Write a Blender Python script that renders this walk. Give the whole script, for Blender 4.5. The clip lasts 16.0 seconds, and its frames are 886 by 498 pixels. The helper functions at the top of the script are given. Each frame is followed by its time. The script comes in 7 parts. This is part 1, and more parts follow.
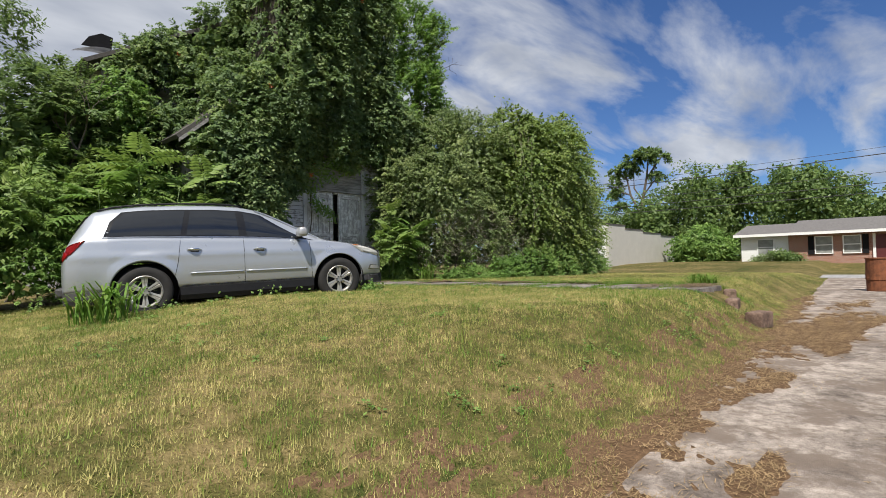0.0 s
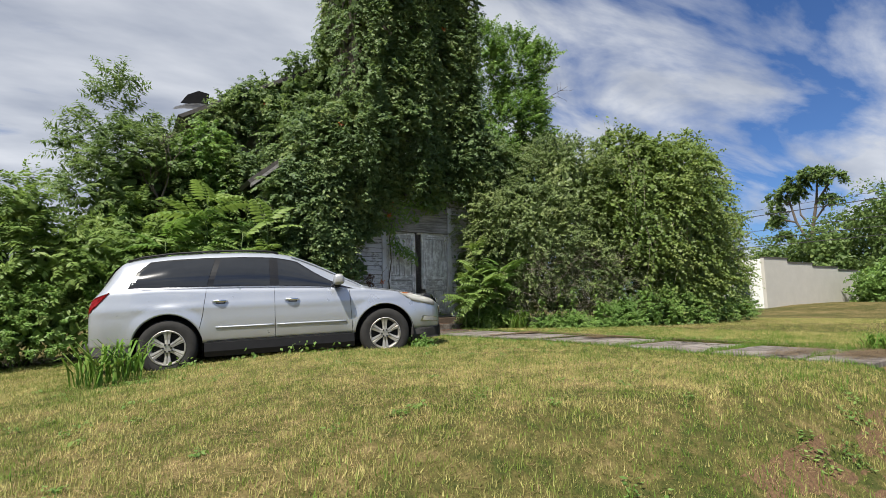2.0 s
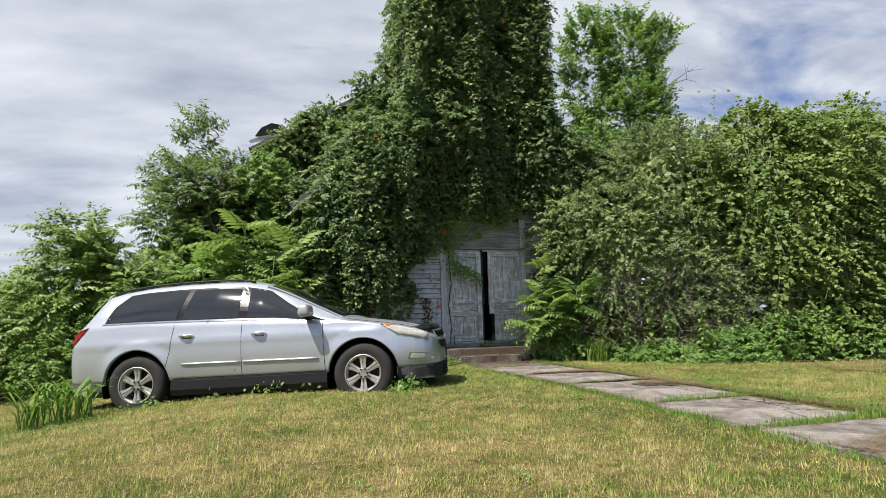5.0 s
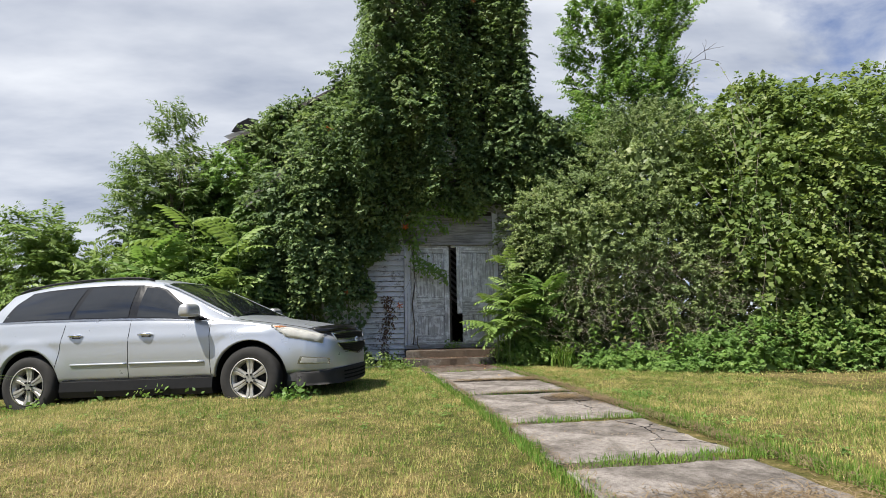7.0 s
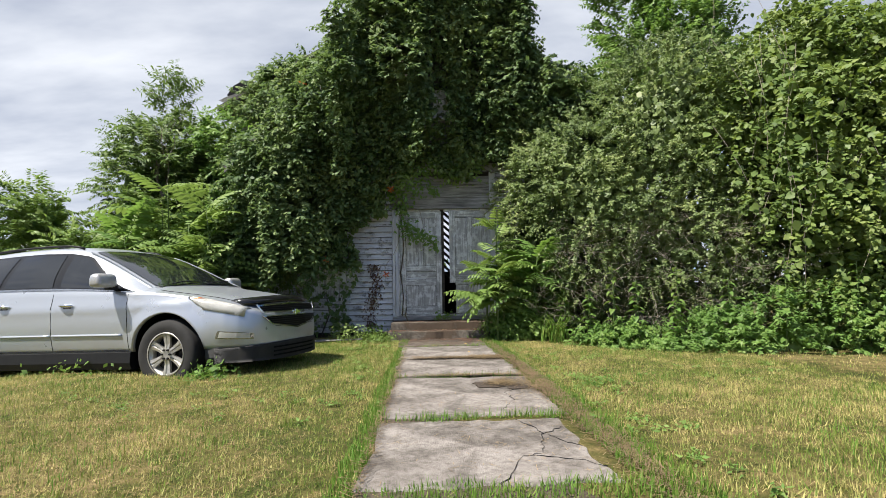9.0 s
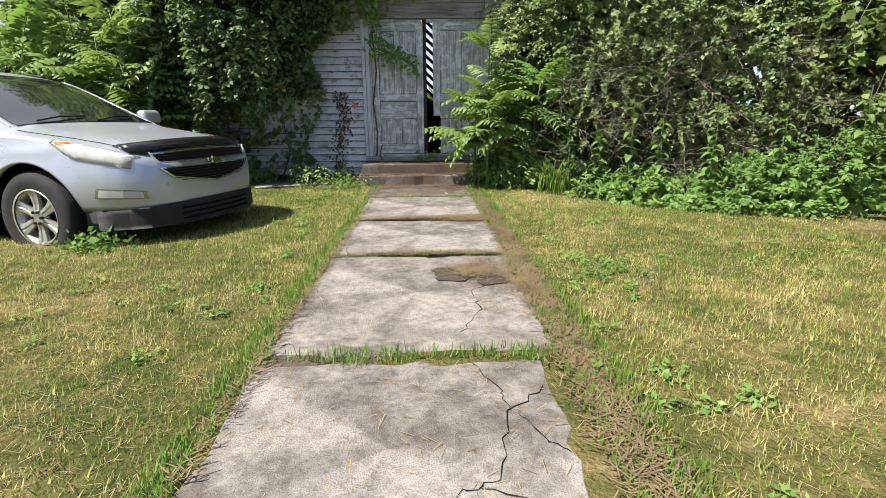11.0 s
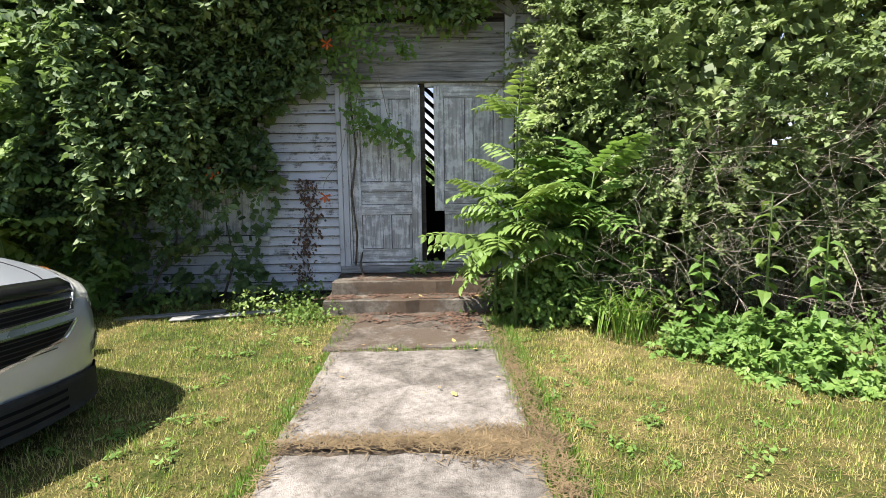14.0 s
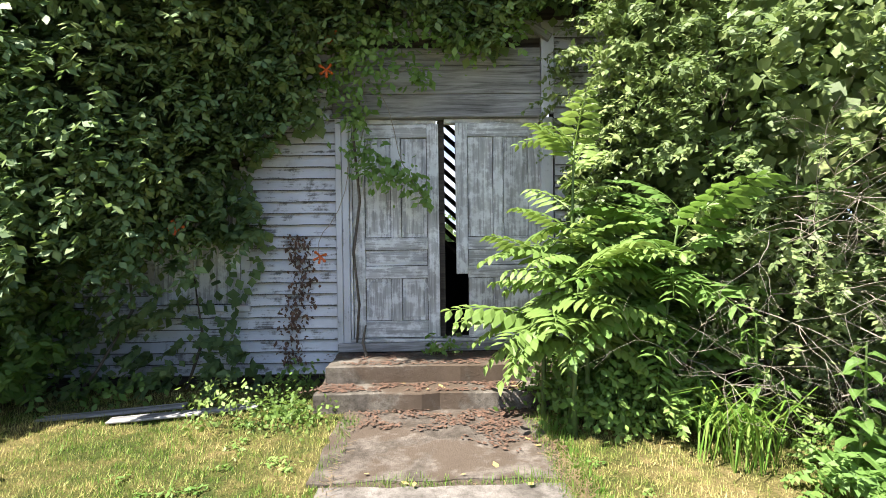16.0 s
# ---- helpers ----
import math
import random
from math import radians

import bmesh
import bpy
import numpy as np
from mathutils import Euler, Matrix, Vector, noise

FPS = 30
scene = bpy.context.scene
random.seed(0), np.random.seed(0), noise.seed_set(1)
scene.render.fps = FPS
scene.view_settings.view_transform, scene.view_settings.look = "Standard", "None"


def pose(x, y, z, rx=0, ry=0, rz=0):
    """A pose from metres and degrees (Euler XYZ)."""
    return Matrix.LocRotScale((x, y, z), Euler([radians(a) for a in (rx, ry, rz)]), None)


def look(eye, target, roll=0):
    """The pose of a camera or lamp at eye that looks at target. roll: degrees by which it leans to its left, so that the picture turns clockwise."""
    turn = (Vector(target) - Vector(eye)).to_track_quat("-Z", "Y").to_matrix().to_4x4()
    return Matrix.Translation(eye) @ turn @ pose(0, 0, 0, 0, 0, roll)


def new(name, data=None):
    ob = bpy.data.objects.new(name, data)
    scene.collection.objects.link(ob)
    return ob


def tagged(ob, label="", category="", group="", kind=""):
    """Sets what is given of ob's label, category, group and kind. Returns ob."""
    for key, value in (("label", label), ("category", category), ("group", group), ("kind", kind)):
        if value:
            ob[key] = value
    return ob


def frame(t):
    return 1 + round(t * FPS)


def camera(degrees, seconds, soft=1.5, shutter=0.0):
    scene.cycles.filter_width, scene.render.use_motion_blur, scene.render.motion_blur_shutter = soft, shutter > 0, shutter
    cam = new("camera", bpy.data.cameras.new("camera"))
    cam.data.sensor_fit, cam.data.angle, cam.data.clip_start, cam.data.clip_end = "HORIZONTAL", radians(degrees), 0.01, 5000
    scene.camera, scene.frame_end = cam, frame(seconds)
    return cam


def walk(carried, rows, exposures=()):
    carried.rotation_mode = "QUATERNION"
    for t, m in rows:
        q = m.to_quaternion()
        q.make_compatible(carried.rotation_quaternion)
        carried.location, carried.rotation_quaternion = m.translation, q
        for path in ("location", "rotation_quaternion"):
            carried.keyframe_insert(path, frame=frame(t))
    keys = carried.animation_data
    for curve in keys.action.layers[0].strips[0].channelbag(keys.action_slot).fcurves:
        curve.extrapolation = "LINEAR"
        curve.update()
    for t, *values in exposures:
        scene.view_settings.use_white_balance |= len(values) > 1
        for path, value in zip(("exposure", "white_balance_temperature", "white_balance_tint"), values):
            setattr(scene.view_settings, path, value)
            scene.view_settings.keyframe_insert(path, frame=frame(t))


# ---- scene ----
# ---------------------------------------------------------------- camera
cam = camera(81.4, 16.0, soft=0.7)
PATH = [
    (0, (0.008, -0.028, 1.011), (1.479, 1.326, 1.064), -1.3),
    (0.5, (0.501, 0.121, 1.058), (1.85, 1.596, 1.113), -1.3),
    (1, (0.964, 0.189, 1.12), (2.249, 1.718, 1.216), -1.3),
    (1.5, (1.493, 0.32, 1.151), (2.641, 1.947, 1.339), -1.3),
    (2, (2.016, 0.363, 1.193), (3.086, 2.04, 1.404), -1.4),
    (2.5, (2.494, 0.393, 1.223), (3.414, 2.154, 1.455), -1.3),
    (3, (3.025, 0.464, 1.261), (3.807, 2.288, 1.512), -1.2),
    (3.5, (3.526, 0.488, 1.313), (4.231, 2.34, 1.582), -1.3),
    (3.7, (3.729, 0.517, 1.305), (4.401, 2.381, 1.576), -1.3),
    (5.8, (5.754, 0.824, 1.378), (6.13, 2.765, 1.677), -1.3),
    (6, (5.987, 0.863, 1.348), (6.337, 2.809, 1.646), -1.1),
    (6.5, (6.5, 0.954, 1.376), (6.803, 2.91, 1.667), -1.1),
    (7, (6.947, 0.991, 1.379), (7.237, 2.949, 1.664), -1.1),
    (7.5, (7.369, 1.07, 1.381), (7.623, 3.036, 1.651), -1.1),
    (8, (7.77, 1.217, 1.401), (8.002, 3.187, 1.654), -1.1),
    (8.5, (8.092, 1.415, 1.404), (8.228, 3.397, 1.638), -1.1),
    (9, (8.412, 1.76, 1.396), (8.481, 3.751, 1.563), -1.0),
    (9.5, (8.61, 2.158, 1.403), (8.679, 4.156, 1.463), -1.0),
    (10, (8.784, 2.565, 1.458), (8.848, 4.542, 1.162), -1.0),
    (10.2, (8.794, 2.698, 1.453), (8.856, 4.653, 1.036), -0.8),
    (12.3, (8.963, 4.471, 1.776), (8.997, 6.403, 1.26), -0.5),
    (12.5, (8.979, 4.673, 1.784), (9.015, 6.612, 1.297), -0.6),
    (13, (8.949, 5.119, 1.806), (8.984, 7.083, 1.428), -0.5),
    (13.5, (8.903, 5.53, 1.84), (8.932, 7.506, 1.532), -0.7),
    (14, (8.9, 5.966, 1.85), (8.931, 7.952, 1.618), -0.7),
    (14.5, (8.851, 6.349, 1.848), (8.88, 8.34, 1.666), -0.7),
    (15, (8.796, 6.664, 1.878), (8.831, 8.66, 1.749), -0.7),
    (15.5, (8.772, 6.987, 1.887), (8.807, 8.986, 1.822), -0.7),
    (16, (8.704, 7.211, 1.892), (8.733, 9.211, 1.867), -0.7),
]
walk(cam, [(t, look(eye, target, roll)) for t, eye, target, roll in PATH],
     exposures=[(0.0, 0.46), (3.5, 0.72), (6.0, 0.80), (9.0, 0.90), (10.2, 1.12), (12.5, 1.16), (14.5, 1.56), (16.0, 1.86)])

# ---------------------------------------------------------------- light
SUN_DIR = Vector((0.85 * math.cos(radians(57)), 0.53 * math.cos(radians(57)), -math.sin(radians(57)))).normalized()
SUN_ELEV = math.asin(-SUN_DIR.z)
SUN_ROT = math.atan2(-SUN_DIR.x, -SUN_DIR.y)


def make_world():
    w = bpy.data.worlds.new("sky")
    scene.world = w
    w.use_nodes = True
    nt = w.node_tree
    nt.nodes.clear()
    out = nt.nodes.new("ShaderNodeOutputWorld")
    bg = nt.nodes.new("ShaderNodeBackground")
    sky = nt.nodes.new("ShaderNodeTexSky")
    sky.sky_type = "NISHITA"
    sky.sun_disc = False
    sky.sun_elevation = SUN_ELEV
    sky.sun_rotation = SUN_ROT
    sky.air_density = 1.0
    sky.dust_density = 0.2
    sky.ozone_density = 3.0
    tc = nt.nodes.new("ShaderNodeTexCoord")
    # clouds lie on a flat layer: project the direction on it
    sep = nt.nodes.new("ShaderNodeSeparateXYZ")
    nt.links.new(tc.outputs["Generated"], sep.inputs[0])
    zmax = nt.nodes.new("ShaderNodeMath"); zmax.operation = "MAXIMUM"; zmax.inputs[1].default_value = 0.0
    nt.links.new(sep.outputs[2], zmax.inputs[0])
    zadd = nt.nodes.new("ShaderNodeMath"); zadd.operation = "ADD"; zadd.inputs[1].default_value = 0.22
    nt.links.new(zmax.outputs[0], zadd.inputs[0])
    div = nt.nodes.new("ShaderNodeVectorMath"); div.operation = "DIVIDE"
    comb = nt.nodes.new("ShaderNodeCombineXYZ")
    for k in range(3):
        nt.links.new(zadd.outputs[0], comb.inputs[k])
    nt.links.new(tc.outputs["Generated"], div.inputs[0])
    nt.links.new(comb.outputs[0], div.inputs[1])
    mp = nt.nodes.new("ShaderNodeMapping")
    mp.inputs["Rotation"].default_value = (0, 0, radians(35))
    mp.inputs["Scale"].default_value = (0.8, 1.7, 0.0)
    nt.links.new(div.outputs[0], mp.inputs[0])
    n1 = nt.nodes.new("ShaderNodeTexNoise")
    n1.inputs["Scale"].default_value = 1.6; n1.inputs["Detail"].default_value = 9; n1.inputs["Roughness"].default_value = 0.55
    n1.inputs["Distortion"].default_value = 0.35
    nt.links.new(mp.outputs[0], n1.inputs["Vector"])
    # more cover towards -x than towards +x
    grad = nt.nodes.new("ShaderNodeVectorMath"); grad.operation = "DOT_PRODUCT"
    grad.inputs[1].default_value = (-0.8, 0.6, 0.0)
    nt.links.new(tc.outputs["Generated"], grad.inputs[0])
    mad = nt.nodes.new("ShaderNodeMath"); mad.operation = "MULTIPLY_ADD"
    mad.inputs[1].default_value = 0.18; mad.inputs[2].default_value = 0.118
    nt.links.new(grad.outputs["Value"], mad.inputs[0])
    add = nt.nodes.new("ShaderNodeMath"); add.operation = "ADD"
    nt.links.new(n1.outputs[0], add.inputs[0]); nt.links.new(mad.outputs[0], add.inputs[1])
    ramp = nt.nodes.new("ShaderNodeValToRGB")
    ramp.color_ramp.elements[0].position = 0.46; ramp.color_ramp.elements[0].color = (0, 0, 0, 1)
    ramp.color_ramp.elements[1].position = 0.63; ramp.color_ramp.elements[1].color = (1, 1, 1, 1)
    nt.links.new(add.outputs[0], ramp.inputs[0])
    # cloud colour with soft grey bellies
    n2 = nt.nodes.new("ShaderNodeTexNoise")
    n2.inputs["Scale"].default_value = 2.3; n2.inputs["Detail"].default_value = 5
    nt.links.new(mp.outputs[0], n2.inputs["Vector"])
    cr = nt.nodes.new("ShaderNodeValToRGB")
    cr.color_ramp.elements[0].position = 0.3; cr.color_ramp.elements[0].color = (4.5, 5.0, 6.1, 1)
    cr.color_ramp.elements[1].position = 0.75; cr.color_ramp.elements[1].color = (10.2, 10.5, 11.0, 1)
    nt.links.new(n2.outputs[0], cr.inputs[0])
    mix = nt.nodes.new("ShaderNodeMix"); mix.data_type = "RGBA"
    fac = nt.nodes.new("ShaderNodeMath"); fac.operation = "MULTIPLY"; fac.inputs[1].default_value = 0.92
    nt.links.new(ramp.outputs[0], fac.inputs[0])
    nt.links.new(fac.outputs[0], mix.inputs["Factor"])
    deep = nt.nodes.new("ShaderNodeMix"); deep.data_type = "RGBA"; deep.blend_type = "MULTIPLY"
    deep.inputs["Factor"].default_value = 1.0
    deep.inputs["B"].default_value = (0.62, 0.86, 1.25, 1)
    nt.links.new(sky.outputs[0], deep.inputs["A"])
    nt.links.new(deep.outputs["Result"], mix.inputs["A"])
    nt.links.new(cr.outputs[0], mix.inputs["B"])
    nt.links.new(mix.outputs["Result"], bg.inputs[0])
    bg.inputs[1].default_value = SKY
    nt.links.new(bg.outputs[0], out.inputs[0])


SKY = 0.056
make_world()
sun = new("sun", bpy.data.lights.new("sun", "SUN"))
sun.data.energy = 5.0
sun.data.angle = radians(0.53)
sun.data.color = (1.0, 0.95, 0.87)
sun.rotation_euler = SUN_DIR.to_track_quat("-Z", "Y").to_euler()

# ---------------------------------------------------------------- materials


class N:
    """A short hand for building node materials."""

    def __init__(self, name, rough=0.6, metal=0.0, spec=0.5):
        self.m = bpy.data.materials.new(name)
        self.m.use_nodes = True
        self.t = self.m.node_tree
        self.b = self.t.nodes["Principled BSDF"]
        self.b.inputs["Roughness"].default_value = rough
        self.b.inputs["Metallic"].default_value = metal
        self.b.inputs["Specular IOR Level"].default_value = spec
        self.tc = self.t.nodes.new("ShaderNodeTexCoord")

    def node(self, kind, **kw):
        n = self.t.nodes.new(kind)
        for k, v in kw.items():
            n.inputs[k].default_value = v
        return n

    def link(self, a, b):
        self.t.links.new(a, b)

    def coords(self, scale=(1, 1, 1), space="Object", rot=(0, 0, 0)):
        mp = self.node("ShaderNodeMapping")
        mp.inputs["Scale"].default_value = scale
        mp.inputs["Rotation"].default_value = rot
        self.link(self.tc.outputs[space], mp.inputs[0])
        return mp.outputs[0]

    def noise(self, scale, detail=4, rough=0.55, vec=None, dist=0.0):
        n = self.node("ShaderNodeTexNoise")
        n.inputs["Scale"].default_value = scale
        n.inputs["Detail"].default_value = detail
        n.inputs["Roughness"].default_value = rough
        n.inputs["Distortion"].default_value = dist
        self.link(vec if vec is not None else self.tc.outputs["Object"], n.inputs["Vector"])
        return n.outputs[0]

    def voronoi(self, scale, vec=None, feature="F1", out="Distance"):
        n = self.node("ShaderNodeTexVoronoi")
        n.feature = feature
        n.inputs["Scale"].default_value = scale
        self.link(vec if vec is not None else self.tc.outputs["Object"], n.inputs["Vector"])
        return n.outputs[out]

    def ramp(self, fac, stops):
        r = self.node("ShaderNodeValToRGB")
        e = r.color_ramp.elements
        while len(e) < len(stops):
            e.new(0.5)
        for s, (p, c) in zip(e, stops):
            s.position = p
            s.color = (*c, 1) if len(c) == 3 else c
        self.link(fac, r.inputs[0])
        return r.outputs[0]

    def fade(self, fac, lo, hi):
        return self.ramp(fac, [(lo, (0, 0, 0)), (hi, (1, 1, 1))])

    def mix(self, fac, a, b, mode="MIX"):
        n = self.node("ShaderNodeMix")
        n.data_type = "RGBA"
        n.blend_type = mode
        for k, v in (("Factor", fac), ("A", a), ("B", b)):
            sock = n.inputs[k] if k == "Factor" else [s for s in n.inputs if s.name == k and s.type == "RGBA"][0]
            if isinstance(v, bpy.types.NodeSocket):
                self.link(v, sock)
            elif k == "Factor":
                sock.default_value = v
            else:
                sock.default_value = (*v, 1)
        return [s for s in n.outputs if s.type == "RGBA"][0]

    def math(self, op, a, b=0.0):
        n = self.node("ShaderNodeMath")
        n.operation = op
        for k, v in ((0, a), (1, b)):
            if isinstance(v, bpy.types.NodeSocket):
                self.link(v, n.inputs[k])
            else:
                n.inputs[k].default_value = v
        return n.outputs[0]

    def island(self):
        return self.node("ShaderNodeNewGeometry").outputs["Random Per Island"]

    def rand(self):
        return self.node("ShaderNodeObjectInfo").outputs["Random"]

    def color(self, sock):
        self.link(sock, self.b.inputs["Base Color"])
        return self

    def rough(self, sock):
        self.link(sock, self.b.inputs["Roughness"])
        return self

    def bump(self, sock, strength=0.3, distance=0.01):
        n = self.node("ShaderNodeBump")
        n.inputs["Strength"].default_value = strength
        n.inputs["Distance"].default_value = distance
        self.link(sock, n.inputs["Height"])
        self.link(n.outputs[0], self.b.inputs["Normal"])
        return self


def leaf_material(name, stops, rough=0.5, thin=0.34, light=None):
    """Leaves: colours vary leaf by leaf and in patches; light shines through them."""
    n = N(name, rough=rough, spec=0.32)
    patch = n.fade(n.noise(1.3, 4), 0.28, 0.72)
    a = n.math("ADD", n.math("MULTIPLY", n.island(), 0.38), n.math("MULTIPLY", patch, 0.62))
    col = n.ramp(a, stops)
    n.color(col)
    tr = n.node("ShaderNodeBsdfTranslucent")
    bright = n.mix(0.5, col, light or (0.20, 0.32, 0.05), "MIX")
    n.link(bright, tr.inputs[0])
    mx = n.node("ShaderNodeMixShader")
    mx.inputs[0].default_value = thin
    out = n.t.nodes["Material Output"]
    n.link(n.b.outputs[0], mx.inputs[1])
    n.link(tr.outputs[0], mx.inputs[2])
    n.link(mx.outputs[0], out.inputs[0])
    return n.m


M_VINE = leaf_material("vine_leaves", [(0.1, (0.056, 0.096, 0.042)), (0.5, (0.134, 0.205, 0.078)), (0.9, (0.275, 0.332, 0.118))], rough=0.55, light=(0.240, 0.361, 0.078))
M_BUSH = leaf_material("shrub_leaves", [(0.1, (0.093, 0.131, 0.060)), (0.5, (0.185, 0.248, 0.094)), (0.9, (0.326, 0.370, 0.146))], rough=0.46, light=(0.232, 0.348, 0.074))
M_GRAPE = leaf_material("broad_leaves", [(0.1, (0.074, 0.125, 0.032)), (0.5, (0.147, 0.214, 0.056)), (0.9, (0.251, 0.298, 0.091))], light=(0.320, 0.429, 0.060))
M_WEED = leaf_material("weed_leaves", [(0.1, (0.073, 0.145, 0.032)), (0.5, (0.146, 0.251, 0.060)), (0.9, (0.264, 0.364, 0.101))], light=(0.322, 0.527, 0.080))
M_TREE = leaf_material("tree_leaves", [(0.1, (0.047, 0.088, 0.025)), (0.5, (0.110, 0.175, 0.052)), (0.9, (0.219, 0.283, 0.085))], light=(0.264, 0.402, 0.080))
M_FERN = leaf_material("sapling_leaves", [(0.1, (0.097, 0.166, 0.035)), (0.5, (0.171, 0.261, 0.065)), (0.9, (0.274, 0.351, 0.103))], light=(0.342, 0.482, 0.086))

# ---------------------------------------------------------------- mesh helpers
rng = np.random.default_rng(7)


def np_mesh(name, verts, faces, mats=(), smooth=False, mat_index=None):
    """A mesh from arrays: faces is (n, 3) or (n, 4)."""
    me = bpy.data.meshes.new(name)
    verts = np.asarray(verts, dtype=np.float32)
    faces = np.asarray(faces, dtype=np.int32)
    n, k = faces.shape
    me.vertices.add(len(verts))
    me.vertices.foreach_set("co", verts.ravel())
    me.loops.add(n * k)
    me.loops.foreach_set("vertex_index", faces.ravel())
    me.polygons.add(n)
    me.polygons.foreach_set("loop_start", np.arange(0, n * k, k, dtype=np.int32))
    me.polygons.foreach_set("loop_total", np.full(n, k, dtype=np.int32))
    if smooth:
        me.polygons.foreach_set("use_smooth", np.ones(n, dtype=bool))
    if mat_index is not None:
        me.polygons.foreach_set("material_index", np.asarray(mat_index, dtype=np.int32))
    for m in mats:
        me.materials.append(m)
    me.update(calc_edges=True)
    return me


def thing(name, label="", category="", group="", kind="", at=(0, 0, 0), rz=0.0):
    """An Empty at a thing's base, to which its parts are tied."""
    ob = new(name)
    ob.empty_display_size = 0.1
    ob.location = at
    ob.rotation_euler = (0, 0, rz)
    return tagged(ob, label, category, group, kind)


def tie(ob, parent, label=""):
    """Makes ob a part of parent, keeping ob's own local place."""
    ob.parent = parent
    return tagged(ob, label)


def part(name, bm, material, parent=None, label="", smooth=False):
    me = bpy.data.meshes.new(name)
    bm.to_mesh(me)
    bm.free()
    if smooth:
        for p in me.polygons:
            p.use_smooth = True
    for m in (material if isinstance(material, (list, tuple)) else [material]):
        me.materials.append(m)
    ob = new(name, me)
    if parent is not None:
        ob.parent = parent
    return tagged(ob, label)


def box(x0, x1, y0, y1, z0, z1, bevel=0.0, seg=1, bm=None):
    own = bm is None
    if own:
        bm = bmesh.new()
    r = bmesh.ops.create_cube(bm, size=1.0)
    for v in r["verts"]:
        v.co = Vector((x0 + (v.co.x + 0.5) * (x1 - x0), y0 + (v.co.y + 0.5) * (y1 - y0), z0 + (v.co.z + 0.5) * (z1 - z0)))
    if bevel > 0:
        edges = list({e for v in r["verts"] for e in v.link_edges})
        bmesh.ops.bevel(bm, geom=edges, offset=bevel, segments=seg, affect="EDGES", profile=0.5)
    return bm


def tube(points, radii, sides=6, bm=None, cap=True):
    """A tapered tube through points."""
    if bm is None:
        bm = bmesh.new()
    rings = []
    pts = [Vector(p) for p in points]
    for i, p in enumerate(pts):
        d = (pts[min(i + 1, len(pts) - 1)] - pts[max(i - 1, 0)])
        if d.length < 1e-6:
            d = Vector((0, 0, 1))
        q = d.normalized().to_track_quat("Z", "Y")
        r = radii[i] if isinstance(radii, (list, tuple)) else radii
        rings.append([bm.verts.new(p + q @ Vector((r * math.cos(a), r * math.sin(a), 0))) for a in (2 * math.pi * k / sides for k in range(sides))])
    for a, b in zip(rings, rings[1:]):
        for k in range(sides):
            bm.faces.new((a[k], a[(k + 1) % sides], b[(k + 1) % sides], b[k]))
    if cap:
        bm.faces.new(rings[0][::-1])
        bm.faces.new(rings[-1])
    return bm


def prism(outline, axis="y", a=0.0, b=0.1, bm=None):
    """An outline of (u, v) pairs pushed out along an axis from a to b."""
    if bm is None:
        bm = bmesh.new()

    def at(u, v, w):
        return {"y": (u, w, v), "x": (w, u, v), "z": (u, v, w)}[axis]

    lo = [bm.verts.new(at(u, v, a)) for u, v in outline]
    hi = [bm.verts.new(at(u, v, b)) for u, v in outline]
    n = len(outline)
    bm.faces.new(lo)
    bm.faces.new(hi[::-1])
    for k in range(n):
        bm.faces.new((lo[k], hi[k], hi[(k + 1) % n], lo[(k + 1) % n]))
    bmesh.ops.recalc_face_normals(bm, faces=bm.faces)
    return bm


def unit(v):
    return v / np.maximum(np.linalg.norm(v, axis=1, keepdims=True), 1e-9)


def leaves(pts, nrm, size, aspect=0.6, droop=0.3, up=0.5, jitter=0.8, shape="leaf"):
    """Arrays of verts and quads for one folded leaf a point: two quads each side of the midrib for 'leaf', one quad for 'quad'."""
    n = len(pts)
    nrm = unit(nrm + up * np.array([0, 0, 1.0]) + jitter * rng.normal(size=(n, 3)))
    tip = rng.normal(size=(n, 3)) + np.array([0, 0, -droop])
    tip = unit(tip - (tip * nrm).sum(1, keepdims=True) * nrm)
    side = np.cross(nrm, tip)
    s = np.asarray(size).reshape(-1, 1) * np.ones((n, 1))
    w = s * aspect * 0.5
    fold = 0.18 * s
    if shape == "leaf":
        v = np.stack([pts, pts + tip * s * 0.45 + side * w - nrm * fold * 0.5, pts + tip * s - nrm * fold,
                      pts + tip * s * 0.45 - side * w - nrm * fold * 0.5], 1)
        f = np.arange(n)[:, None] * 4
        faces = np.concatenate([f + np.array([0, 1, 2]), f + np.array([0, 2, 3])], 0)
        return v.reshape(-1, 3), faces
    v = np.stack([pts, pts + tip * s * 0.28 + side * w, pts + tip * s * 0.62 + side * w * 0.8 - nrm * fold * 0.4, pts + tip * s - nrm * fold,
                  pts + tip * s * 0.62 - side * w * 0.8 - nrm * fold * 0.4, pts + tip * s * 0.28 - side * w], 1)
    f = np.arange(n)[:, None] * 6
    faces = np.concatenate([f + np.array([0, 1, 2, 3]), f + np.array([0, 3, 4, 5])], 0)
    return v.reshape(-1, 3), faces


